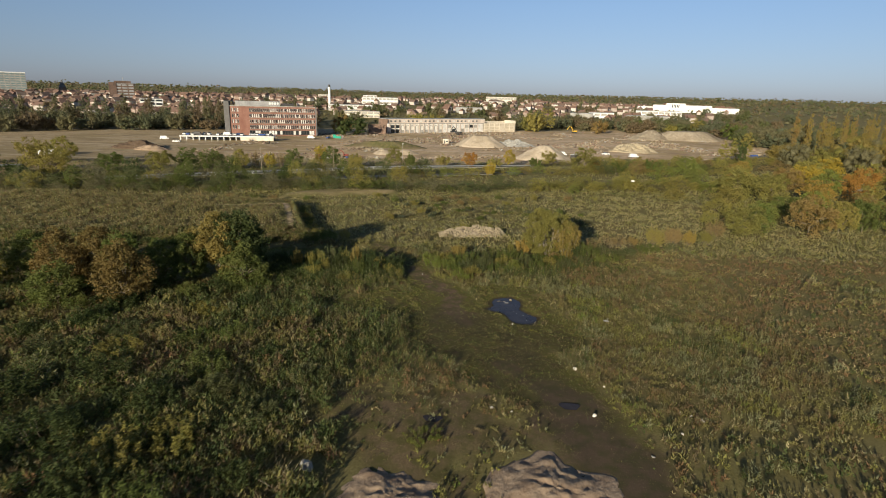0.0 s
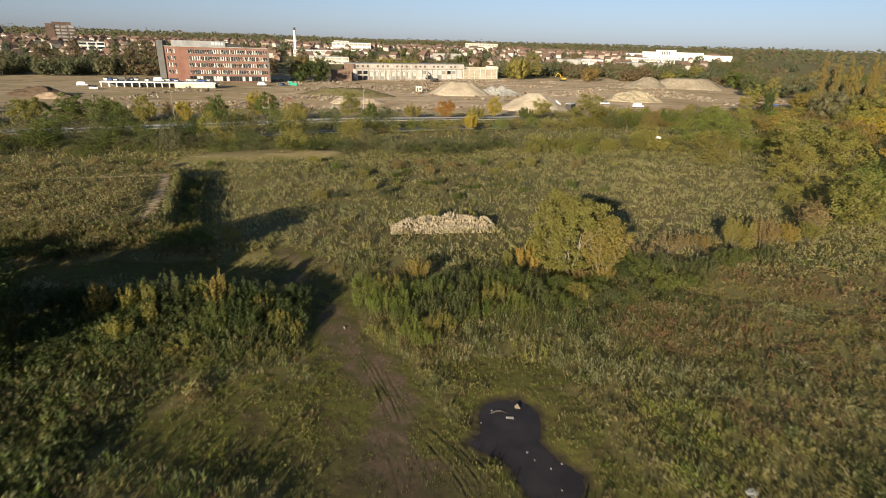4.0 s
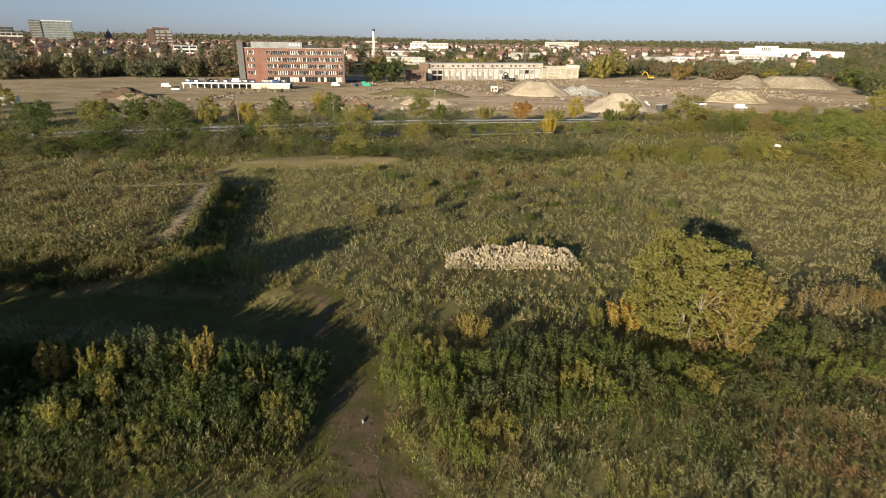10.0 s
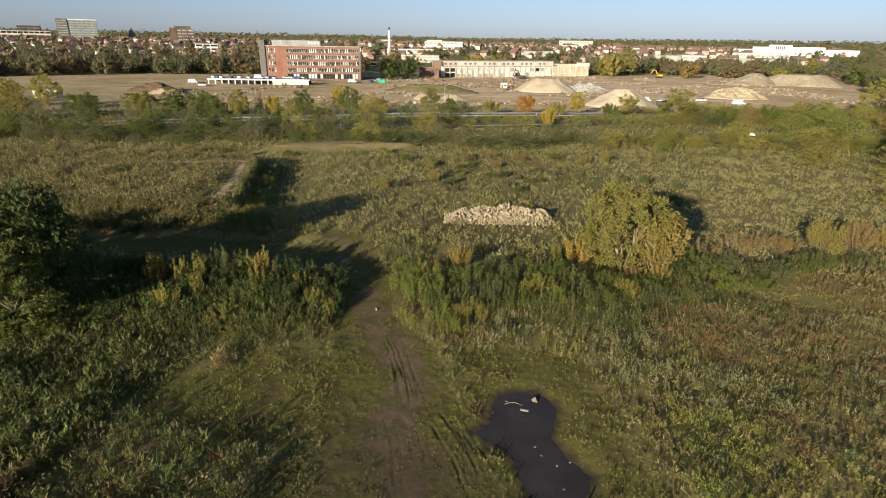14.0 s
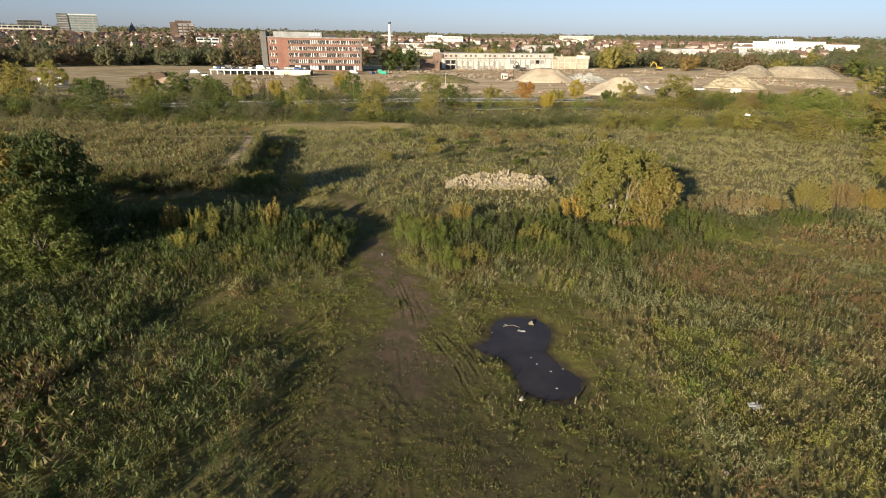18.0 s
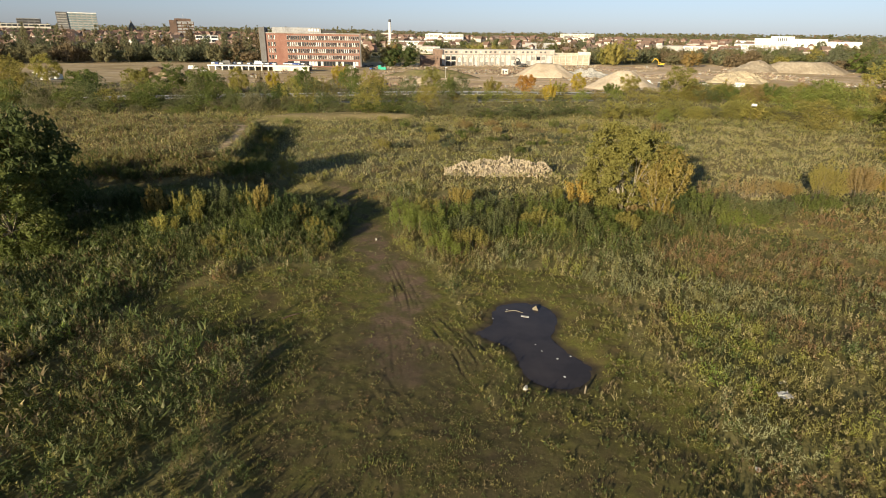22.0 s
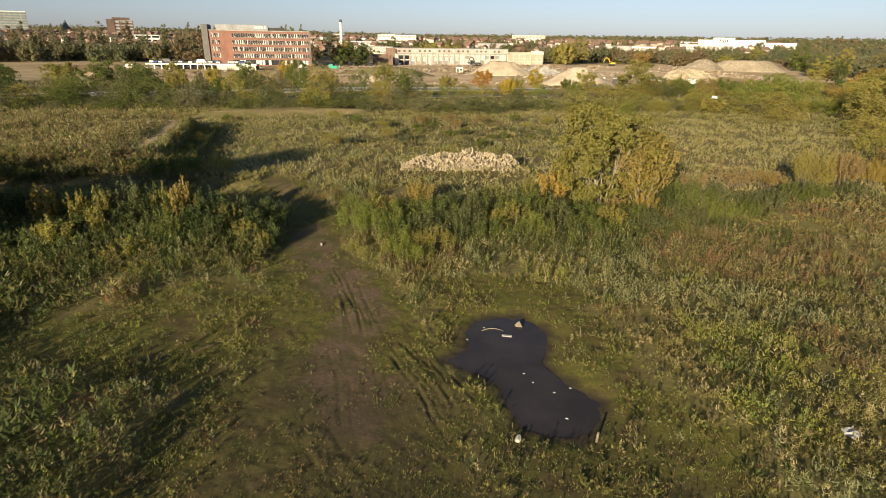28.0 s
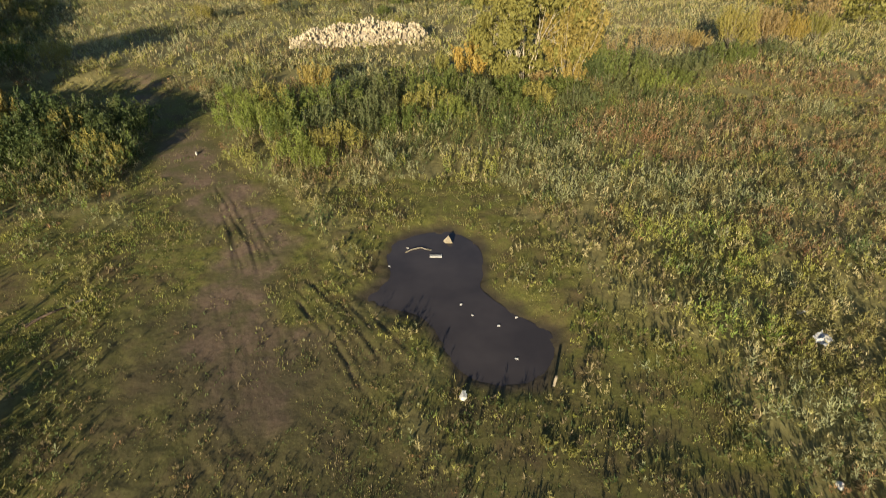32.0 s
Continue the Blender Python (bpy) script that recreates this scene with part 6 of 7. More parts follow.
# ---- rocks ----
def rock_mesh(seed, stretch=(1, 1, 1), name="stone"):
    """A broken stone: the hull of a few chance corners."""
    key = ("rock", seed, stretch)
    if key not in CACHE:
        rng = random.Random(seed)
        b = bmesh.new()
        for k in range(12):
            v = Vector((rng.uniform(-1, 1), rng.uniform(-1, 1), rng.uniform(-1, 1)))
            v = v / max(abs(v.x), abs(v.y), abs(v.z)) * rng.uniform(0.38, 0.52)
            b.verts.new((v.x * stretch[0], v.y * stretch[1], v.z * stretch[2]))
        bmesh.ops.convex_hull(b, input=b.verts)
        loose = [v for v in b.verts if not v.link_faces]
        bmesh.ops.delete(b, geom=loose, context="VERTS")
        me = bpy.data.meshes.new(name)
        b.to_mesh(me)
        b.free()
        CACHE[key] = me
    return CACHE[key]


def stone_pile():
    root = thing("stone_pile", "long heap of pale broken stone in a weedy field", "stone pile", Matrix.Translation((-4.2, 51.2, gz(-4.2, 51.2))) @ Matrix.Rotation(radians(11), 4, "Z"))
    rng = random.Random(9)

    def top(u, v):
        lump = 1.55 + 0.18 * math.sin(u * 0.9 + 1) + 0.15 * math.sin(u * 2.1)
        lump += 0.45 * max(0, (u - 3.5) / 3) + 0.5 * (float(vnoise(np.array([u]), np.array([v]), 0.9, 12)[0]) - 0.5)
        return lump * max(0.0, 1 - (abs(v) / 1.9) ** 1.5) * max(0.0, 1 - (abs(u) / 6.9) ** 6) * min(1.0, max(0.0, (u + 7.0) / 3.6)) ** 0.6

    core_v, core_f = [], []
    for i in range(29):
        for j in range(13):
            u, v = -7 + i * 0.5, -2.4 + j * 0.4
            core_v.append((u, v, top(u, v) - 0.38))
    for i in range(28):
        for j in range(12):
            a = i * 13 + j
            core_f.append((a, a + 13, a + 14, a + 1))
    part("core", mesh_of("core", core_v, core_f, [SPOIL], smooth=True), None, root, "earth between the stones")
    meshes = []
    for s in range(10):
        me = rock_mesh(100 + s, (rng.uniform(0.9, 1.6), rng.uniform(0.6, 1.0), rng.uniform(0.45, 0.85)))
        if not me.materials:
            me.materials.append(STONE)
        meshes.append(me)
    for k in range(300):
        u, v = rng.uniform(-6.8, 6.8), rng.uniform(-1.75, 1.1)
        if k > 270:
            u, v = rng.gauss(0, 5.0), rng.uniform(-3.2, -2.0)
        s = rng.choice([0.22, 0.28, 0.36, 0.46]) * rng.uniform(0.8, 1.2)
        m = Matrix.Translation((u, v, top(u, v) + rng.uniform(-0.08, 0.08))) @ Euler([rng.uniform(0, 6) for _ in range(3)]).to_matrix().to_4x4() @ Matrix.Diagonal((s, s, s, 1))
        part("stone", rng.choice(meshes), None, root, "", m)
    verts, faces = [], []
    for k in range(900):
        u, v = rng.uniform(-7.0, 7.0), rng.uniform(-2.7, 1.6)
        z = rng.uniform(0.13, 0.34)
        m = Matrix.Translation((u, v, top(u, v) + 0.1)) @ Euler([rng.uniform(0, 6) for _ in range(3)]).to_matrix().to_4x4() @ Matrix.Diagonal((z, z, z, 1))
        me, base = rng.choice(meshes), len(verts)
        verts += [m @ q.co for q in me.vertices]
        faces += [tuple(base + i for i in f.vertices) for f in me.polygons]
    tagged(part("rubble_fill", mesh_of("rubble_fill", verts, faces, [STONE]), None, root), kind="stuff")


stone_pile()
for x, y, h in ((-5.6, 52.6, 2.6), (-2.0, 53.2, 2.2), (-0.4, 53.6, 2.0)):
    plant("shrub", "lime", x, y, h, 1.5, "small green bush growing behind a stone heap", "bush", "bush")


# ---- litter by the pool and the track ----
def lone_stone(x, y, s, label, seed, material=None, z=None):
    me = rock_mesh(seed, (1.0, 0.8, 0.7), "stone").copy()
    me.materials.clear()
    me.materials.append(material or WHITE_STONE)
    ob = new("stone", me)
    ob.matrix_basis = Matrix.Translation((x, y, (gz(x, y) if z is None else z) + 0.2 * s)) @ Matrix.Rotation(seed, 4, "Z") @ Matrix.Diagonal((s, s, s, 1))
    return tagged(ob, label, "stone")


lone_stone(2.25, 13.1, 0.4, "pale block of stone in the edge of the pool", 46, STONE, z=-0.075)
lone_stone(2.2, 4.55, 0.36, "white stone on mud beside the pool", 42)
for k, (x, y, s) in enumerate(((8.2, -6.5, 0.45), (8.7, -15.2, 0.5), (18.1, -15, 0.45), (16.6, -13.9, 0.35), (17.4, -14.2, 0.3), (15.6, -17.2, 0.3), (12.2, -20.6, 0.4), (14.6, 7.8, 0.35), (11.5, 1.2, 0.25), (10.6, -9.8, 0.25), (-0.6, -15.0, 0.35), (1.2, -15.4, 0.3), (-11.3, 22.6, 0.25), (60.5, 41.0, 0.5), (66, 41.2, 0.6))):
    lone_stone(x, y, s, "pale stone lying on rough ground", 50 + k)
def crumpled(name, sx, sy, lift, seed, material):
    """A thin sheet lying in folds, with a turned-up thickness."""
    n, m = 12, 9
    u, v = np.meshgrid(np.linspace(-0.5, 0.5, n), np.linspace(-0.5, 0.5, m))
    w = vnoise(u * 10, v * 10, 2.2, seed) + 0.5 * vnoise(u * 10, v * 10, 1.0, seed + 1)
    x, y = sx * (u + 0.12 * (vnoise(u * 10, v * 10, 3.0, seed + 2) - 0.5)), sy * (v + 0.2 * (vnoise(u * 10, v * 10, 3.0, seed + 3) - 0.5))
    top = np.column_stack([x.ravel(), y.ravel(), (lift * w).ravel()])
    verts = np.concatenate([top, top - (0, 0, 0.012)])
    faces = []
    for j in range(m - 1):
        for i in range(n - 1):
            q = j * n + i
            faces += [(q, q + 1, q + n + 1, q + n), (q + n * m, q + n + n * m, q + n + 1 + n * m, q + 1 + n * m)]
    return new(name, mesh_of(name, verts, faces, [material]))


rag = crumpled("plastic_sheet", 0.75, 0.45, 0.13, 5, PLASTIC)
rag.matrix_basis = pose(14.0, 6.0, gz(14, 6) + 0.4, 6, 8, 30)
tagged(rag, "crumpled white plastic sheet caught on weeds", "litter")
bag = new("builders_bag", rock_mesh(72, (1.0, 1.0, 0.95), "builders_bag").copy())
bag.data.materials.append(PLASTIC)
bag.matrix_basis = pose(-14.6, -24.9, gz(-14.6, -24.9) + 0.4, 0, 0, 20)
tagged(bag, "full white rubble bag beside a heap of branches", "bag")
dot = new("plastic_sheet", rock_mesh(73, (1.2, 0.8, 0.8), "plastic_sheet").copy())
dot.data.materials.append(WHITE)
dot.matrix_basis = pose(45.1, 116.4, gz(45.1, 116.4) + 3.9)
tagged(dot, "white plastic sheet caught high in a bush", "litter")
plant("shrub", "olive", 45.1, 117.2, 4.6, 7, "olive bush with litter caught in it", "bush", "bush")


def stick(x, y, length, r, turn, z=None, name="branch", label="weathered branch lying on trodden ground", material=None, bend=0.1):
    rng = random.Random(int(x * 10) + 7)
    path = [((length * (t - 0.5), bend * math.sin(3 * t), rng.uniform(0, 0.04)), r * (1 - 0.5 * t)) for t in (0, 0.3, 0.6, 1)]
    v, f = tubes([path], 6)
    ob = new(name, mesh_of(name, v, f, [material or WOOD], smooth=True))
    ob.matrix_basis = pose(x, y, (gz(x, y) if z is None else z) + r * 0.8, 0, 0, turn)
    return tagged(ob, label, "branch")


stick(-11.9, 8.6, 1.3, 0.06, 50, material=DARK_SPOIL)
stick(-11.1, 9.4, 0.35, 0.05, 20, material=WOOD)
stick(1.0, 12.4, 1.1, 0.02, 5, -0.085, "reed_stem", "thin pale reed floating on the pool", BARK_PALE, 0.25)
board = new("board", bpy.data.meshes.new("board"))
b = box(0.5, 0.16, 0.05, 0.01)
b.to_mesh(board.data)
b.free()
board.data.materials.append(PLASTIC)
board.matrix_basis = pose(1.7, 12.05, -0.085, 0, 0, -4)
tagged(board, "small pale board floating on the pool", "board")
for k, (x, y) in enumerate(((2.5, 8.9), (2.85, 8.3), (4.4, 8.1), (4.05, 6.1), (-0.2, 11.4), (0.55, 12.7), (3.7, 7.7))):
    me = rock_mesh(80 + k, (1.2, 0.8, 0.5), "scrap").copy()
    me.materials.append(PLASTIC)
    ob = new("scrap", me)
    ob.matrix_basis = Matrix.Translation((x, y, -0.065)) @ Matrix.Diagonal((0.11, 0.09, 0.1, 1))
    tagged(ob, "scrap of white litter floating on the pool", "litter", "floating litter")


def post(x, y, h, r):
    ob = new("stump_post", bpy.data.meshes.new("stump_post"))
    b = cyl(r, h + 0.3, (0, 0, -0.3), r * 0.85, 10)
    bmesh.ops.bevel(b, geom=[e for e in b.edges if e.verts[0].co.z > 0 and e.verts[1].co.z > 0], offset=0.02, segments=2, affect="EDGES")
    b.to_mesh(ob.data)
    b.free()
    ob.data.materials.append(BARK)
    ob.matrix_basis = pose(x, y, gz(x, y), 4, 3, 0)
    tagged(ob, "short weathered wooden post at the pool's edge", "post")


post(5.0, 4.9, 0.45, 0.05)
brush = thing("brushwood", "tangle of cut bare branches beside a bag", "brushwood", Matrix.Translation((-15.6, -27, gz(-15.6, -27))))
rw = random.Random(3)
for k in range(22):
    a, e = rw.uniform(0, 6.28), rw.uniform(0.2, 1.1)
    ln = rw.uniform(0.8, 2.0)
    p0 = Vector((rw.uniform(-0.8, 0.8), rw.uniform(-0.8, 0.8), 0))
    v, f = tubes([[(p0, 0.03), (p0 + Vector((ln * 0.5 * math.cos(a) * math.cos(e), ln * 0.5 * math.sin(a) * math.cos(e), ln * 0.55 * math.sin(e))), 0.022), (p0 + Vector((ln * math.cos(a) * math.cos(e), ln * math.sin(a) * math.cos(e), ln * math.sin(e))), 0.008)]], 5)
    part("twig", mesh_of("twig", v, f, [BARK_PALE]), None, brush)


# ---- the red brick block ----
def mesh_box(sx, sy, sz, material, bevel=0.0):
    k = ("box", round(sx, 3), round(sy, 3), round(sz, 3), material.name, bevel)
    if k not in CACHE:
        me = bpy.data.meshes.new("box")
        b = box(sx, sy, sz, bevel)
        b.to_mesh(me)
        b.free()
        me.materials.append(material)
        CACHE[k] = me
    return CACHE[k]


def put(parent, name, me, x, y, z, label="", turn=0.0):
    return part(name, me, None, parent, label, pose(x, y, z, 0, 0, turn))


def red_block():
    """Five storeys, 66 m long, its front along local +x, facing -y."""
    root = thing("office_block", "five-storey red brick office block with rows of white-framed windows", "building", pose(-179.2, 312.5, gz(-184, 320), 0, 0, 21.5))
    L, D, H = 58.0, 15.0, 19.8
    put(root, "wall", mesh_box(L, D, H, BRICK), L / 2, D / 2, 0, "red brick walls")
    put(root, "stair_tower", mesh_box(3.4, D + 1.5, H + 3.4, DARK_CONCRETE, 0.05), -1.7, D / 2, 0, "windowless dark grey stair tower")
    put(root, "roof_plant_room", mesh_box(30, 9, 3.6, ROOF_GREY, 0.05), 19, D / 2 + 1, H, "pale grey roof plant room")
    put(root, "roof_plant_room", mesh_box(9, 7, 2.2, DARK_METAL, 0.05), 39, D / 2 + 1, H, "dark roof plant room")
    for x, w in ((27.0, 1.3), (28.8, 1.3), (30.6, 1.4), (32.4, 1.2)):
        put(root, "sign_bar", mesh_box(w, 0.12, 1.5, WHITE, 0.03), x, 3.92, H + 1.4, "pale plain sign bar on the roof")
    put(root, "parapet", mesh_box(L + 0.4, 0.5, 0.5, CONCRETE, 0.03), L / 2, -0.05, H, "pale concrete coping")
    put(root, "end_wall", mesh_box(0.9, D + 0.6, H, DARK_CONCRETE, 0.04), L + 0.4, D / 2, 0, "grey end wall")
    rng = random.Random(21)
    for s in range(4):
        z = 4.6 + s * 3.85
        put(root, "sill_band", mesh_box(L - 13.6, 0.16, 0.22, RUIN, 0.02), 12.6 + (L - 13.6) / 2, -0.09, z - 0.3, "dark brick sill band")
        xs = [12.9 + k * 1.32 for k in range(34)] + [1.4, 3.1, 4.8]
        for x in xs:
            win = put(root, "window", mesh_box(1.06, 0.14, 2.5, CONCRETE, 0.02), x + 0.6, -0.08, z, "white window frame")
            dark = rng.random() < 0.45
            put(win, "pane", mesh_box(0.44, 0.06, 1.4 if dark else 2.26, GLASS), -0.25, -0.06, 0.96 if dark else 0.12, "dark glass")
            put(win, "pane", mesh_box(0.44, 0.06, 2.26, BLIND if rng.random() < 0.42 else GLASS), 0.25, -0.06, 0.12, "pane, in places behind a pale blind")
    for k in range(24):
        win = put(root, "shop_window", mesh_box(1.9, 0.12, 3.0, DARK_METAL, 0.02), 13.4 + k * 1.85, -0.07, 0.5, "dark framed ground-floor window")
        put(win, "pane", mesh_box(1.5, 0.06, 2.6, BLIND if rng.random() < 0.45 else GLASS), 0, -0.05, 0.2)
    return root


red_block()


def canopy():
    """Low white flat-roofed range in front of the office block."""
    root = thing("low_annex", "long low white parking deck with dark open bays", "building", pose(-188.5, 262, gz(-170, 266), 0, 0, 14.5))
    L = 56.0
    put(root, "roof", mesh_box(L, 9, 0.7, WHITE, 0.05), L / 2, 6.5, 2.2, "white flat roof edge")
    put(root, "back_wall", mesh_box(L - 1, 0.4, 2.2, DARK_CONCRETE), L / 2, 10.5, 0, "dark rear wall")
    for k in range(10):
        put(root, "pier", mesh_box(0.5, 0.5, 2.2, WHITE, 0.03), 0.6 + k * 3.6, 2.4, 0, "white pier")
    put(root, "front_wall", mesh_box(20, 0.4, 2.2, CREAM), L - 10.5, 2.4, 0, "white blank wall")
    put(root, "window_strip", mesh_box(18, 0.3, 1.5, GLASS, 0.02), 16, 4.0, 0.8)


canopy()


def arch_mesh(w, h, band):
    """Half-round arched surround on two uprights."""
    key = ("arch", w, h)
    if key not in CACHE:
        out, r = [], w / 2
        for q in (r, r - band):
            out.append([(-q, 0.0)] + [(-q * math.cos(a), h - r + q * math.sin(a)) for a in np.linspace(0, math.pi, 11)] + [(q, 0.0)])
        n = len(out[0])
        verts = [(x, y, z) for y in (-0.12, 0.1) for ring in out for x, z in ring]
        faces = []
        for k in range(n - 1):
            a, b, c, d = k, n + k, 2 * n + k, 3 * n + k
            faces += [(a, a + 1, b + 1, b), (c, d, d + 1, c + 1), (a, c, c + 1, a + 1), (b, b + 1, d + 1, d)]
        CACHE[key] = mesh_of("arch", verts, faces, [CONCRETE])
    return CACHE[key]


def factory():
    """Long derelict front with tall bays, half pulled down."""
    a, b = Vector((-82, 386)), Vector((25.5, 462))
    d = b - a
    L = d.length
    root = thing("derelict_factory", "long derelict cream and pink factory front, open to the sky", "building", pose(a.x, a.y, gz(-30, 424) - 0.3, 0, 0, math.degrees(math.atan2(d.y, d.x))))
    D, H = 16.0, 11.6
    put(root, "wall", mesh_box(L * 0.72, 1.0, 8.0, WASHED), L * 0.36, 0.5, 0, "washed-out white rendered bays")
    put(root, "upper_wall", mesh_box(L * 0.74, 1.0, 3.5, PINK), L * 0.37, 2.4, 8.0, "faded pink upper storey set back")
    put(root, "roof", mesh_box(L * 0.74, D, 0.5, ROOF_GREY), L * 0.37, D / 2 + 2, H - 0.1, "grey flat roof")
    put(root, "ledge", mesh_box(L * 0.73, 2.2, 0.5, CONCRETE), L * 0.365, 1.0, 7.8, "projecting concrete ledge")
    put(root, "back_wall", mesh_box(L, 0.8, 9.4, OCHRE), L / 2, D + 1, 0, "ochre inner rear wall")
    put(root, "end_wall", mesh_box(1.0, D, 10.4, CREAM), L, D / 2 + 1, 0, "cream gable end, standing free")
    put(root, "side_wall", mesh_box(1.0, D, H, RUIN), 0.2, D / 2 + 0.6, 0, "dark brick end wall")
    put(root, "yellow_wall", mesh_box(L * 0.27, 0.8, 8.2, OCHRE), L * 0.86, 0.6, 0, "ochre wall of open bays")
    rng = random.Random(31)
    n = 20
    for k in range(n):
        x = 2.6 + k * (L * 0.72 - 4) / n
        put(root, "pier", mesh_box(0.6, 0.5, 7.8, PINK, 0.03), x - 0.6, -0.2, 0, "faded pink pier")
        if 2 <= k < 11:
            put(root, "arch", arch_mesh(3.3, 6.6, 0.35), x + 2.0, -0.1, 0.3, "grey arched surround")
            put(root, "window", mesh_box(2.6, 0.2, 2.4, CONCRETE if rng.random() < 0.5 else BLIND, 0.03), x + 2.0, -0.02, 0.6, "window opening, boarded or filled dark for shadow")
        else:
            for z, h in ((0.5, 3.1), (4.4, 2.6)):
                # first two bays get dark panes in place of the shadow lying there
                put(root, "window", mesh_box(3.3, 0.2, h, GLASS if k < 2 or rng.random() < 0.05 else CONCRETE if rng.random() < 0.3 else BLIND, 0.03), x + 2.0, -0.04, z, "window opening, boarded or filled dark for shadow")
    for k in range(22):
        put(root, "window", mesh_box(1.7, 0.2, 1.3, BLIND if k % 4 == 3 else DARK_CONCRETE, 0.02), 4 + k * (L * 0.72 - 6) / 22, 1.86, 9.3, "small upper window")
    for k in range(7):
        put(root, "pier", mesh_box(0.6, 0.5, 8.5, CREAM, 0.03), L * 0.73 + k * L * 0.043, 0.1, 0, "cream pier")
    for z in (2.5, 5.0, 7.6):
        put(root, "beam", mesh_box(L * 0.27, 0.5, 0.5, CREAM, 0.02), L * 0.86, 0.05, z, "cream cross beam")
    ruin = thing("brick_ruin", "roofless stub of a dark brick building", "ruin", pose(-94, 372, gz(-90, 380), 0, 0, 20))
    for x, y, sx, sy, h in ((0, 0, 1, 9, 6), (6, -4, 12, 1, 5.2), (12, 0, 1, 9, 6.6), (5, 4, 11, 1, 7.4), (8.5, -4.4, 0.8, 0.6, 7)):
        put(ruin, "wall", mesh_box(sx, sy, h, RUIN, 0.05), x, y, 0)


factory()


# ---- site things ----
def vehicle_wheel(parent, x, y, z, r, w):
    wheel = part("wheel", cyl(r, w, (0, 0, -w / 2), None, 16), RUBBER, parent, "", pose(x, y, z, 90, 0, 0))
    part("rim", cyl(r * 0.55, w * 1.04, (0, 0, -w * 0.52), None, 12), STEEL, wheel)


def car(x, y, turn, paint, label, van=False, z=None):
    root = thing("van" if van else "car", label, "van" if van else "car", pose(x, y, gz(x, y) if z is None else z, 0, 0, turn), "parked vehicles")
    ln, h = (5.2, 2.2) if van else (4.3, 1.45)
    body = box(ln, 1.8, 0.75, 0.12, (0, 0, 0.35))
    part("body", body, paint, root)
    cab = bmesh.new()
    box(ln * (0.8 if van else 0.55), 1.6, h - 1.05, 0.0, (-ln * (0.08 if van else 0.05), 0, 1.05), cab)
    for v in cab.verts:
        if v.co.z > 1.3:
            v.co.x *= 0.82
            v.co.y *= 0.86
    part("cabin", cab, paint if van else GLASS, root)
    part("windscreen", box(0.1, 1.3, 0.5, 0.02, (ln * (0.28 if van else 0.2), 0, 1.15)), GLASS, root)
    for sx in (-0.3, 0.3):
        for sy in (-0.8, 0.8):
            vehicle_wheel(root, sx * ln, sy, 0.33, 0.33, 0.22)


def excavator(x, y, turn, paint, label, s=1.0):
    root = thing("excavator", label, "excavator", pose(x, y, gz(x, y), 0, 0, turn) @ Matrix.Diagonal((s, s, s, 1)))
    for sy in (-1.1, 1.1):
        tr = box(4.2, 0.6, 0.9, 0.3, (0, sy, 0))
        part("crawler_track", tr, RUBBER, root)
    part("turntable", cyl(0.9, 0.35, (0, 0, 0.85)), DARK_METAL, root)
    part("engine_housing", box(3.0, 2.5, 1.1, 0.15, (-0.8, 0, 1.2)), paint, root)
    part("counterweight", box(0.7, 2.5, 0.9, 0.2, (-2.3, 0, 1.2)), DARK_METAL, root)
    cab = part("cab", box(1.4, 1.1, 1.7, 0.12, (1.1, 0.75, 1.2)), paint, root)
    part("cab_window", box(1.0, 1.14, 0.9, 0.05, (1.15, 0.75, 1.85)), GLASS, cab)
    v, f = tubes([[((0.9, -0.3, 1.8), 0.3), ((2.4, -0.3, 4.6), 0.34), ((4.2, -0.3, 5.4), 0.22)]], 6)
    part("boom", mesh_of("boom", v, f, [paint]), None, root)
    v, f = tubes([[((4.0, -0.3, 5.6), 0.25), ((5.6, -0.3, 3.2), 0.18), ((5.9, -0.3, 2.4), 0.14)]], 6)
    part("stick", mesh_of("stick", v, f, [paint]), None, root)
    bk = bmesh.new()
    box(1.0, 1.1, 0.9, 0.0, (5.7, -0.3, 1.5), bk)
    for q in bk.verts:
        if q.co.z < 1.6:
            q.co.x = 5.7 + (q.co.x - 5.7) * 0.5 - 0.3
    part("bucket", bk, DARK_METAL, root)


excavator(80, 462, 185, YELLOW_PAINT, "yellow tracked excavator with raised boom on rubble", 1.15)
excavator(-25, 392, 150, DARK_METAL, "dark excavator with raised boom before a derelict front", 1.2)
excavator(-81, 199, 20, RED_PAINT, "red tracked loader behind roadside trees", 0.6)
excavator(-70, 203, 200, RED_PAINT, "red crushing machine with a raised arm", 0.6)
for x, y, turn, paint, van, lab in ((-76, 190, 30, WHITE, False, "white car parked on a building site"), (-201, 268, 20, WHITE, True, "white van parked beside a low annex"), (-184, 252, 5, WHITE, False, "white car parked before an annex"), (-110, 312, 80, BLUE_PAINT, False, "dark blue car beside an office block"), (-120, 306, 10, WHITE, True, "white van before an office block"), (-66, 196, 60, BLUE_PAINT, False, "blue car parked on a building site"), (40, 244, 10, WHITE, True, "white van beside a sand heap"), (66, 256, 10, WHITE, False, "white car beside rubble"), (79, 246, 8, WHITE, True, "white van parked before a rubble heap"), (150, 262, 10, BLUE_PAINT, True, "dark blue van on bare ground")):
    car(x, y, turn, paint, lab, van)


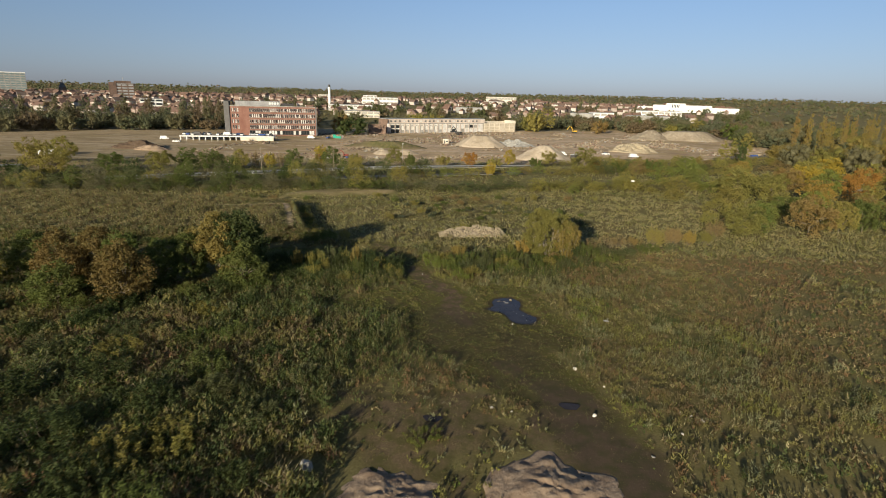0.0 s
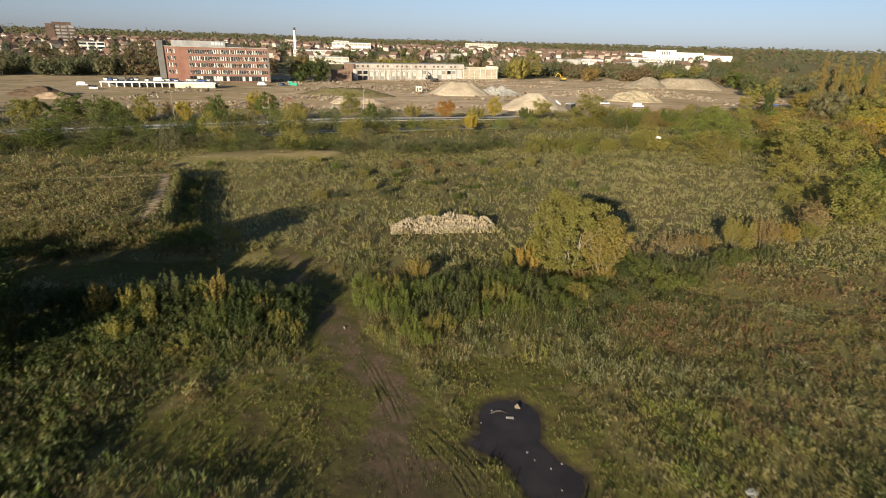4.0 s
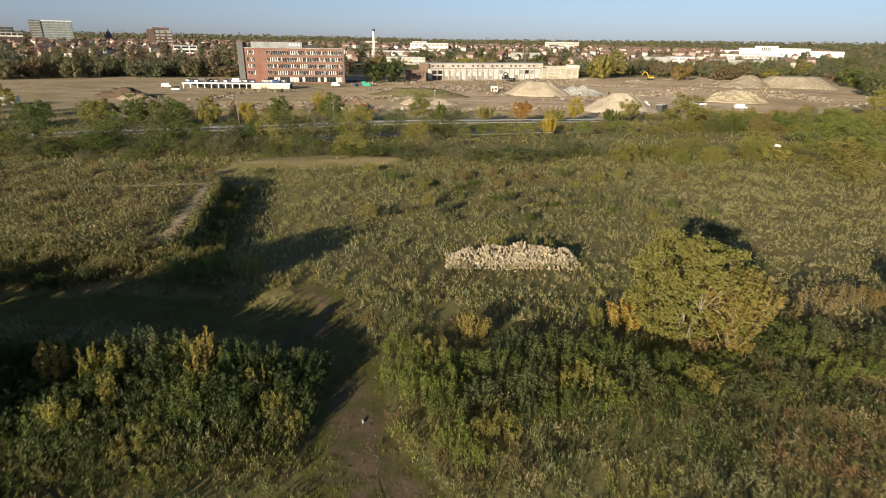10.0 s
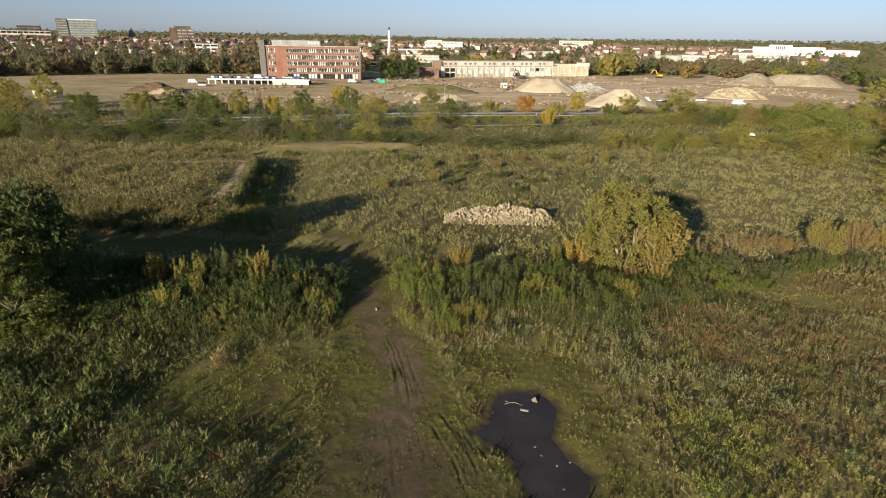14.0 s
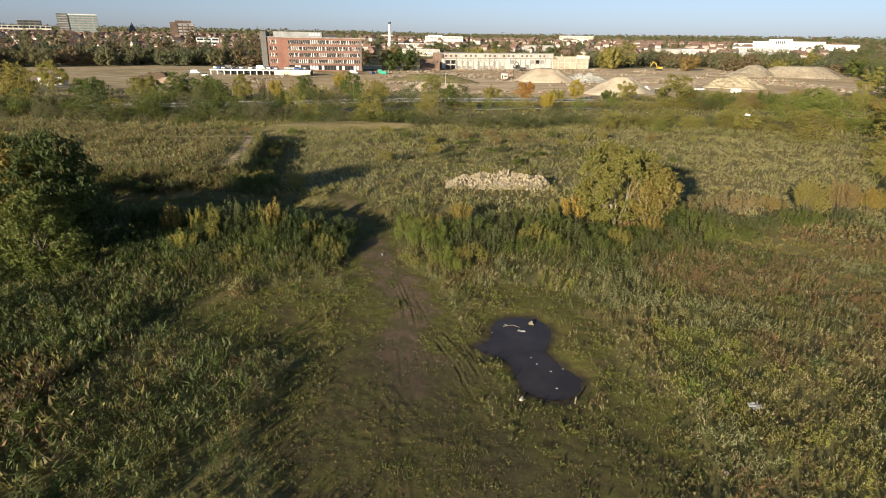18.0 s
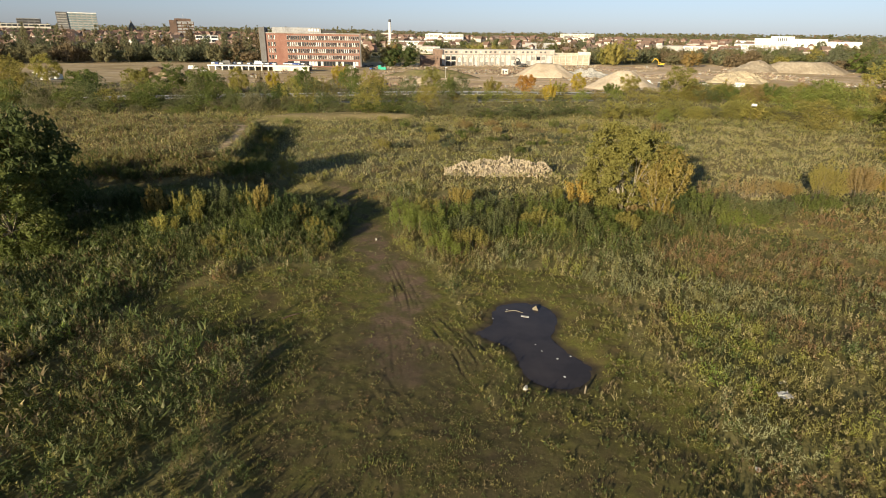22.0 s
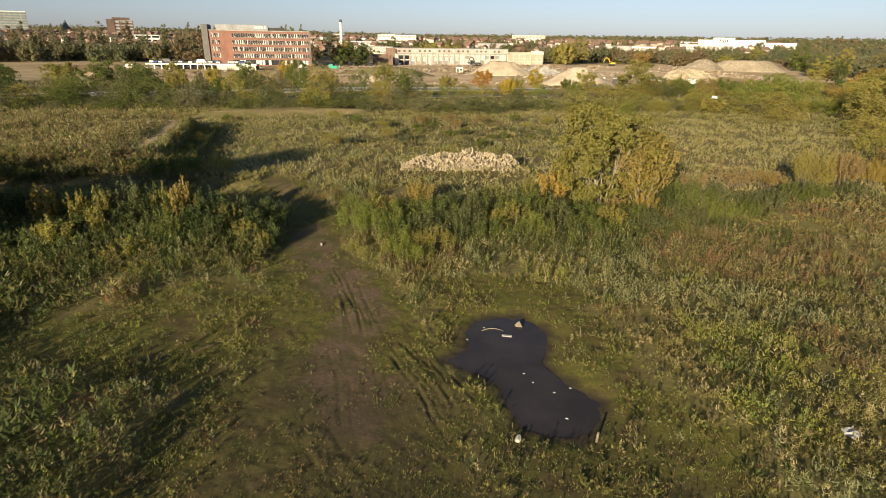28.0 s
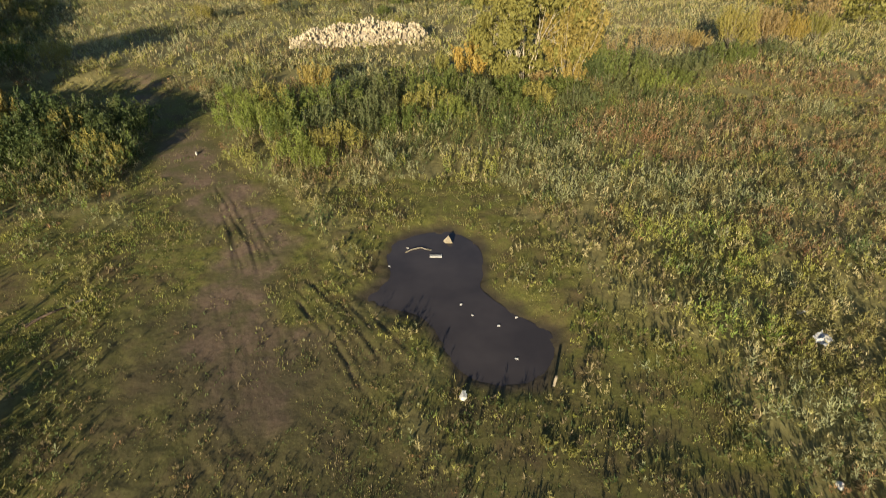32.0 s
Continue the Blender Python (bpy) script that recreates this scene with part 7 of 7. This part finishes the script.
deck = pose(-188.5, 262, gz(-170, 266) + 2.9, 0, 0, 14.5)
rc = random.Random(6)
for k in range(19):
    if k not in (6, 13):
        q = deck @ Vector((1.6 + 2.9 * k, rc.choice([4.5, 6.0, 8.5]), 0))
        paint, word = ((WHITE, "white"), (BLUE_PAINT, "dark blue"), (WHITE, "white"), (DARK_METAL, "dark grey"), (STEEL, "silver"))[k % 5]
        van = k in (3, 9)
        car(q.x, q.y, 14.5 + rc.choice([90, 90, 0]), paint, word + (" van" if van else " car") + " parked on a low deck", van, q.z)


def container(x, y, turn, paint, label, n=(6.0, 2.4, 2.6)):
    root = thing("site_cabin", label, "cabin", pose(x, y, gz(x, y), 0, 0, turn), "site cabins")
    put(root, "body", mesh_box(*n, paint, 0.05), 0, 0, 0.15)
    put(root, "roof_edge", mesh_box(n[0] + 0.1, n[1] + 0.1, 0.15, WHITE, 0.02), 0, 0, n[2] + 0.15)
    put(root, "door", mesh_box(0.9, 0.08, 2.0, DARK_METAL, 0.02), -n[0] / 4, -n[1] / 2 - 0.03, 0.2)
    put(root, "window", mesh_box(1.3, 0.08, 0.9, GLASS, 0.02), n[0] / 5, -n[1] / 2 - 0.03, 1.1)


container(-190, 162, 20, WHITE, "white site cabin among trees")
container(-193, 169, 20, WHITE, "white site cabin among trees")
container(-28, 300, 5, CREAM, "pale site cabin on cleared ground", (3.6, 2.5, 2.6))
container(44, 226, 60, DARK_METAL, "dark site cabin beside a sand heap")
net = thing("debris_chute", "bright green netted screen on a site", "screen", pose(-105, 318, gz(-105, 318), 0, 0, -20))
put(net, "panel", mesh_box(5, 0.3, 1.5, GREEN_NET, 0.05), 0, 0, 0)
put(net, "panel", mesh_box(2.5, 0.3, 2.4, GREEN_NET, 0.05), -3.5, 1.2, 0)
for k in range(4):
    put(net, "post", mesh_box(0.15, 0.15, 2.4, STEEL), -4 + k * 2.6, 0.25, 0)
pole = thing("lamp_post", "pale tapering lamp post on cleared ground", "lamp post", pose(-41.5, 199.5, gz(-41.5, 199.5)))
part("shaft", cyl(0.14, 7.6, (0, 0, 0), 0.08, 10), CONCRETE, pole)
part("lantern", box(0.7, 0.25, 0.18, 0.05, (0.3, 0, 7.55)), STEEL, pole)
for x, y in ((-101, 128), (-86, 140), (-60, 146)):
    tp = thing("telegraph_pole", "thin brown wooden pole by a road", "pole", pose(x, y, gz(x, y)))
    part("shaft", cyl(0.13, 8.5, (0, 0, 0), 0.09, 10), WOOD, tp)
    part("crossarm", box(1.2, 0.1, 0.1, 0.02, (0, 0, 7.9)), WOOD, tp)
hut = thing("brick_hut", "small brick hut with a flat roof beyond scrub", "hut", pose(-154.8, 103, gz(-154.8, 103), 0, 0, 30))
put(hut, "wall", mesh_box(7, 5, 3.2, RUIN, 0.03), 0, 0, 0)
put(hut, "roof", mesh_box(7.6, 5.6, 0.35, ROOF_GREY, 0.03), 0, 0, 3.2)
put(hut, "door", mesh_box(1.0, 0.1, 2.0, DARK_METAL, 0.02), -1.6, -2.53, 0)
shed = thing("brick_shed", "ruined pale shed with bare window openings", "shed", pose(206, 372, gz(206, 372), 0, 0, 15))
put(shed, "wall", mesh_box(26, 9, 4.4, PINK, 0.05), 0, 0, 0, "pale pinkish wall")
put(shed, "roof", mesh_box(18, 9.6, 0.6, TILE, 0.05), -4, 0, 4.4)
for k in range(7):
    put(shed, "window", mesh_box(1.6, 0.2, 2.2, GLASS), -10.5 + 3.5 * k, -4.52, 1.4)


# broken concrete and brick strewn over the site
def rubble_field():
    rng = np.random.default_rng(77)
    k = 30000
    x = rng.uniform(-150, 200, k)
    y = 215 + 0.42 * x + rng.uniform(0, 225, k)
    keep = (vnoise(x, y, 22, 15) + 0.3 * vnoise(x, y, 7, 16) > 0.7) & (rng.uniform(0, 1, k) < 0.8)
    x, y = x[keep], y[keep]
    c = np.column_stack([x, y, ground_z(x, y) + 0.1])
    s = rng.gamma(1.7, 0.22, len(x)) + 0.12
    tri = np.concatenate([leaves_at(c + rng.normal(0, 0.2, c.shape) * (1, 1, 0.4), s * 1.6, 0.4, rng, 0.9) for _ in range(3)])
    idx = np.tile(rng.choice(4, len(x), p=[0.45, 0.15, 0.28, 0.12]), 3)
    tagged(new("site_rubble", tri_mesh("site_rubble", tri, [SPOIL, STONE, RUIN, CONCRETE], idx)), "broken concrete and brick strewn over cleared ground", "rubble", kind="stuff")


rubble_field()


# ---- the town ----
def house_meshes():
    if "house" not in CACHE:
        walls = bpy.data.meshes.new("wall")
        b = box(9.5, 8.0, 5.6)
        b.to_mesh(walls)
        b.free()
        walls.materials.append(HOUSE_WALL)
        verts = [(-5.1, -4.5, 5.5), (5.1, -4.5, 5.5), (5.1, 4.5, 5.5), (-5.1, 4.5, 5.5), (-5.1, 0, 9.0), (5.1, 0, 9.0)]
        roof = mesh_of("roof", verts, [(0, 1, 5, 4), (2, 3, 4, 5), (0, 4, 3), (1, 2, 5), (0, 3, 2, 1)], [TILE])
        ch = mesh_box(0.9, 0.9, 2.0, RUIN)
        CACHE["house"] = (walls, roof, ch)
    return CACHE["house"]


def house(x, y, turn, s, label):
    walls, roof, ch = house_meshes()
    root = thing("house", label, "house", pose(x, y, gz(x, y) - 0.3, 0, 0, turn) @ Matrix.Diagonal((s, s, s, 1)), "houses of the town")
    part("wall", walls, None, root)
    r = part("roof", roof, None, root)
    part("chimney", ch, None, r, "", pose(3.2, 0.6, 8.0))


rt = random.Random(14)
HOUSES = []
for k in range(1040):
    az = radians(rt.uniform(-56, -24) if k < 560 else rt.uniform(-26, 24))
    r = 600 + 800 * rt.random() ** 0.8 if k < 560 else rt.uniform(640, 1500)
    x, y = r * math.sin(az), r * math.cos(az)
    HOUSES.append((r, x, y, rt.choice([-30, -20, 0, 60, 75]) + rt.uniform(-8, 8), rt.uniform(0.8, 1.15)))
HOUSES.sort()
for k, (_, x, y, turn, size) in enumerate(HOUSES[:290]):
    house(x, y, turn, size, ("red-roofed brick town house", "pale rendered town house with a red tiled roof")[k % 2])


def far_houses(rest):
    """The houses further off, walls and roofs in one mesh."""
    walls, roof = house_meshes()[:2]
    verts, faces, index = [], [], []
    for _, x, y, turn, size in rest:
        m = pose(x, y, gz(x, y) - 0.3, 0, 0, turn) @ Matrix.Diagonal((size, size, size, 1))
        for j, me in enumerate((walls, roof)):
            base = len(verts)
            verts += [m @ q.co for q in me.vertices]
            faces += [tuple(base + i for i in f.vertices) for f in me.polygons]
            index += [j] * len(me.polygons)
    tagged(new("far_houses", mesh_of("far_houses", verts, faces, [HOUSE_WALL, TILE], index)), "distant brick and rendered houses of the town", "houses", kind="stuff")


far_houses(HOUSES[290:])


def slab(name, label, x, y, turn, sx, sy, sz, wall, floors, roof_mat=None, bands=None, base=None):
    """A plain block with its storeys as window bands, broken up by piers."""
    z = gz(x, y) if base is None else base
    root = thing(name, label, "building", pose(x, y, z - 1, 0, 0, turn))
    put(root, "wall", mesh_box(sx, sy, sz, wall, 0.1), 0, 0, 0)
    put(root, "roof", mesh_box(sx + 0.6, sy + 0.6, 0.6, roof_mat or ROOF_GREY, 0.1), 0, 0, sz)
    if floors:
        fh = sz / floors
        cols = max(2, int(sx / 7))
        for f in range(floors):
            for c in range(cols):
                put(root, "window", mesh_box(sx / cols * 0.82, 0.3, fh * 0.5, bands or GLASS), -sx / 2 + (c + 0.5) * sx / cols, -sy / 2 - 0.1, f * fh + fh * 0.35)
    return root


h = slab("tower_block", "tall pale slab tower with blue-green glazed face", -875.5, 899.7, 42, 62, 18, 37, CONCRETE, 9, bands=TEAL)
put(h, "roof_plant_room", mesh_box(24, 10, 4, CONCRETE), -14, 0, 35)
# left third coloured dark grey to stand for the tower's shaded side
put(h, "stair_tower", mesh_box(17, 20, 39, DARK_CONCRETE), -23, 0, 0, "wing in darker grey for its shaded face, with pale bands")
for k in range(9):
    put(h, "band", mesh_box(15, 0.4, 1.3, CONCRETE), -23, -10.1, 2.4 + 4.1 * k)
put(h, "parapet", mesh_box(46, 19, 1.6, WHITE), 8.4, 0, 37.2, "white parapet")
slab("tower_block", "dark blue-grey block beside a taller pale tower", -930, 850, 42, 34, 18, 26, DARK_CONCRETE, 6, bands=DARK_METAL)
h = slab("tower_block", "dark brown brick tower with pale window bands", -557, 756, 36, 33, 18, 25, DARK_BRICK, 6, bands=ROOF_GREY)
put(h, "stair_tower", mesh_box(10, 19.4, 27, DARK_BRICK), -11.5, 0, 0, "dark brick wing, projecting")
put(h, "roof_plant_room", mesh_box(22, 10, 4.4, DARK_BRICK), 2, 0, 25)
put(h, "mast", mesh_box(0.5, 0.5, 6, STEEL), 3, 0, 29)
slab("office_building", "long low modern office with dark window bands", -900, 800, 45, 90, 25, 17, CREAM, 3)
slab("white_house", "white rendered terrace with a pale roof", -432, 628, 34, 26, 12, 13, WHITE, 3)
for x, y, turn, sx, sz, w, lab in ((-205, 760, 16, 64, 9, WHITE, "long low white industrial building"), (-262, 1172, 12, 30, 13, WHITE, "white industrial block with flat roof"), (-360, 1150, 14, 24, 12, CREAM, "cream industrial block with flat roof"), (-196, 950, 8, 64, 13, WHITE, "low white factory among trees"), (10, 1020, 0, 34, 9, CREAM, "low cream warehouse among trees"), (112, 620, -12, 26, 14, CONCRETE, "pale square office block"), (-30, 800, 4, 40, 8, ROOF_GREY, "long low grey-roofed works"), (150, 700, -10, 34, 11, WHITE, "small white works beside trees"), (200, 660, -15, 50, 10, CONCRETE, "low grey depot beside trees"), (238, 740, -18, 60, 12, WHITE, "low white depot beside trees"), (30, 1250, 0, 70, 16, CREAM, "pale building on a hilltop"), (-300, 680, 20, 50, 9, CREAM, "row of cream terraced fronts"), (-160, 640, 10, 44, 8, CREAM, "row of cream gabled fronts")):
    slab("works_building", lab, x, y, turn, sx, 22, sz, w, 2 if sz < 20 else 3, bands=CONCRETE)
big = thing("warehouse", "very long low white warehouse with a raised middle", "building", pose(344, 938, gz(344, 938), 0, 0, -19))
put(big, "wall", mesh_box(158, 50, 8.6, WHITE, 0.2), 0, 0, 0)
put(big, "middle_block", mesh_box(92, 52, 12, WHITE, 0.2), -8, -1, 0)
put(big, "raised_block", mesh_box(30, 54, 15, WHITE, 0.3), -18, -2, 0)
for k in range(5):
    put(big, "louvre", mesh_box(1.6, 0.4, 5, DARK_METAL), -23 + k * 2.5, -29.1, 8)
chim = thing("chimney_stack", "tall slim pale factory chimney with a dark top", "chimney", pose(-252, 815, gz(-252, 815)))
part("shaft", cyl(2.2, 31, (0, 0, 0), 1.7, 16), WHITE, chim)
part("cap", cyl(1.85, 3.6, (0, 0, 31), 1.75, 16), DARK_METAL, chim)
for x, y, hh in ((-838, 989, 21),):
    sp = thing("church_spire", "dark pointed church spire over roofs", "church", pose(x, y, gz(x, y)))
    part("tower", box(9, 9, hh * 0.6), RUIN, sp)
    part("spire", cyl(6.4, hh * 0.7, (0, 0, hh * 0.6), 0.2, 8), DARK_CONCRETE, sp)

# poplars and garden trees in front of the town, leaf colours mostly greyed for haze
for k in range(176):
    az = radians(-56 + k * 0.203 + rt.uniform(-0.3, 0.3))
    r = 445 + rt.uniform(-20, 60)
    x, y = r * math.sin(az), r * math.cos(az)
    tall = rt.random() < 0.55
    plant("poplar" if tall else "far", rt.choice(["hazed_olive", "hazed_brown", "hazed_olive", "hazed_green", "hazed_olive"]) if tall else rt.choice(["hazed_green", "hazed_olive", "hazed_green", "hazed_brown", "hazed_olive"]), x, y, rt.uniform(17, 27) if tall else rt.uniform(8, 13), rt.uniform(4.6, 7.0) if tall else rt.uniform(11, 15), "tall tree in a belt before the town", group="tree belt before the town")
for k in range(84):
    az = radians(3 + k * 0.38 + rt.uniform(-0.3, 0.3))
    r = rt.uniform(500, 620) - (120 if az > radians(27) else 0)
    x, y = r * math.sin(az), r * math.cos(az)
    plant("far", rt.choice(["hazed_green", "hazed_olive", "hazed_olive", "hazed_brown", "hazed_green", "grey"]), x, y, rt.uniform(8, 14), rt.uniform(12, 18), "broad tree beyond the cleared site", group="trees beyond the site")
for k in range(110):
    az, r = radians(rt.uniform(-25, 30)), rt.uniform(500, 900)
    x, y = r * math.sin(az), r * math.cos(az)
    plant("far", rt.choice(["hazed_green", "hazed_olive", "grey", "hazed_brown", "hazed_olive"]), x, y, rt.uniform(8, 14), rt.uniform(9, 16), "tree among works buildings", group="trees round the works")
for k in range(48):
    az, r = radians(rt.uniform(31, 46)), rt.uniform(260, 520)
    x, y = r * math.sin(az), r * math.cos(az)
    plant("far", rt.choice(["hazed_green", "olive", "hazed_olive", "lime", "amber"]), x, y, rt.uniform(8, 13), rt.uniform(11, 16), "broad tree in scrubby woodland", group="scrubby woodland")
for x, y, h, w, c in ((-103, 352, 13, 22, "dark"), (-116, 372, 14, 16, "brown"), (-64, 420, 16, 18, "olive"), (-48, 440, 14, 16, "olive"), (44, 470, 17, 15, "olive"), (52, 478, 22, 8, "olive"), (60, 480, 22, 7, "olive"), (38, 476, 14, 14, "lime"), (104, 470, 12, 15, "brown"), (150, 500, 12, 18, "green"), (176, 480, 10, 16, "olive"), (190, 470, 17, 9, "olive"), (196, 472, 15, 8, "olive"), (210, 430, 13, 20, "green"), (236, 420, 12, 18, "brown"), (250, 400, 14, 18, "amber"), (270, 400, 13, 20, "olive"), (225, 380, 10, 16, "green"), (295, 420, 14, 20, "green")):
    plant("poplar" if h > 1.6 * w else "far", c, x, y, h, w, "tree among works buildings", group="trees round the works")


def far_woods():
    """Roofs' gaps and the skyline are filled with distant trees, a few rough lumps and loose sprays each."""
    rng = np.random.default_rng(5)
    k = 5600
    az = rng.uniform(-0.98, 0.98, k)
    r = np.where(np.arange(k) < 1200, rng.uniform(560, 1300, k), 1250 + 1750 * rng.uniform(0, 1, k) ** 0.9)
    x, y = r * np.sin(az), r * np.cos(az)
    z = ground_z(x, y) - 0.5
    near = r < 1250
    h, w = np.where(near, rng.uniform(5, 9, k), rng.gamma(5, 1.5, k) + 3), np.where(near, rng.uniform(6, 11, k), rng.uniform(8, 17, k))
    own = np.repeat(np.arange(k), 2)
    c = np.column_stack([x[own] + rng.normal(0, 0.28, 2 * k) * w[own], y[own] + rng.normal(0, 0.24, 2 * k) * w[own], z[own] + h[own] * rng.uniform(0.3, 0.7, 2 * k)])
    body = lumps(c, 0.25 * w[own] * rng.uniform(0.6, 1.15, 2 * k), rng, 0.8)
    spray = np.repeat(np.arange(2 * k), 14)
    tip = c[spray] + unit(rng.normal(size=(len(spray), 3)) + (0, -0.3, 0.4)) * (0.34 * w[own][spray] * rng.uniform(0.5, 1.15, len(spray)))[:, None] * (1.1, 1, 0.85)
    loose = leaves_at(tip, 0.1 * w[own][spray] * rng.uniform(0.6, 1.4, len(spray)), 0.2, rng, 0.8)
    kind = rng.choice(4, k, p=[0.34, 0.34, 0.2, 0.12])
    idx = np.concatenate([np.repeat(kind[own], 20), kind[own][spray]])
    light = rng.uniform(0, 0.7, 2 * k)
    # these leaf colours carry the haze of distance, save the last
    me = tri_mesh("far_woods", np.concatenate([body, loose]), [LEAF["hazed_green"], LEAF["hazed_olive"], LEAF["hazed_brown"], LEAF["grey"]], idx, np.concatenate([np.repeat(light, 20), light[spray]]))
    tagged(new("far_woods", me), "distant autumn trees among houses and on the skyline", "woods", kind="stuff")


far_woods()
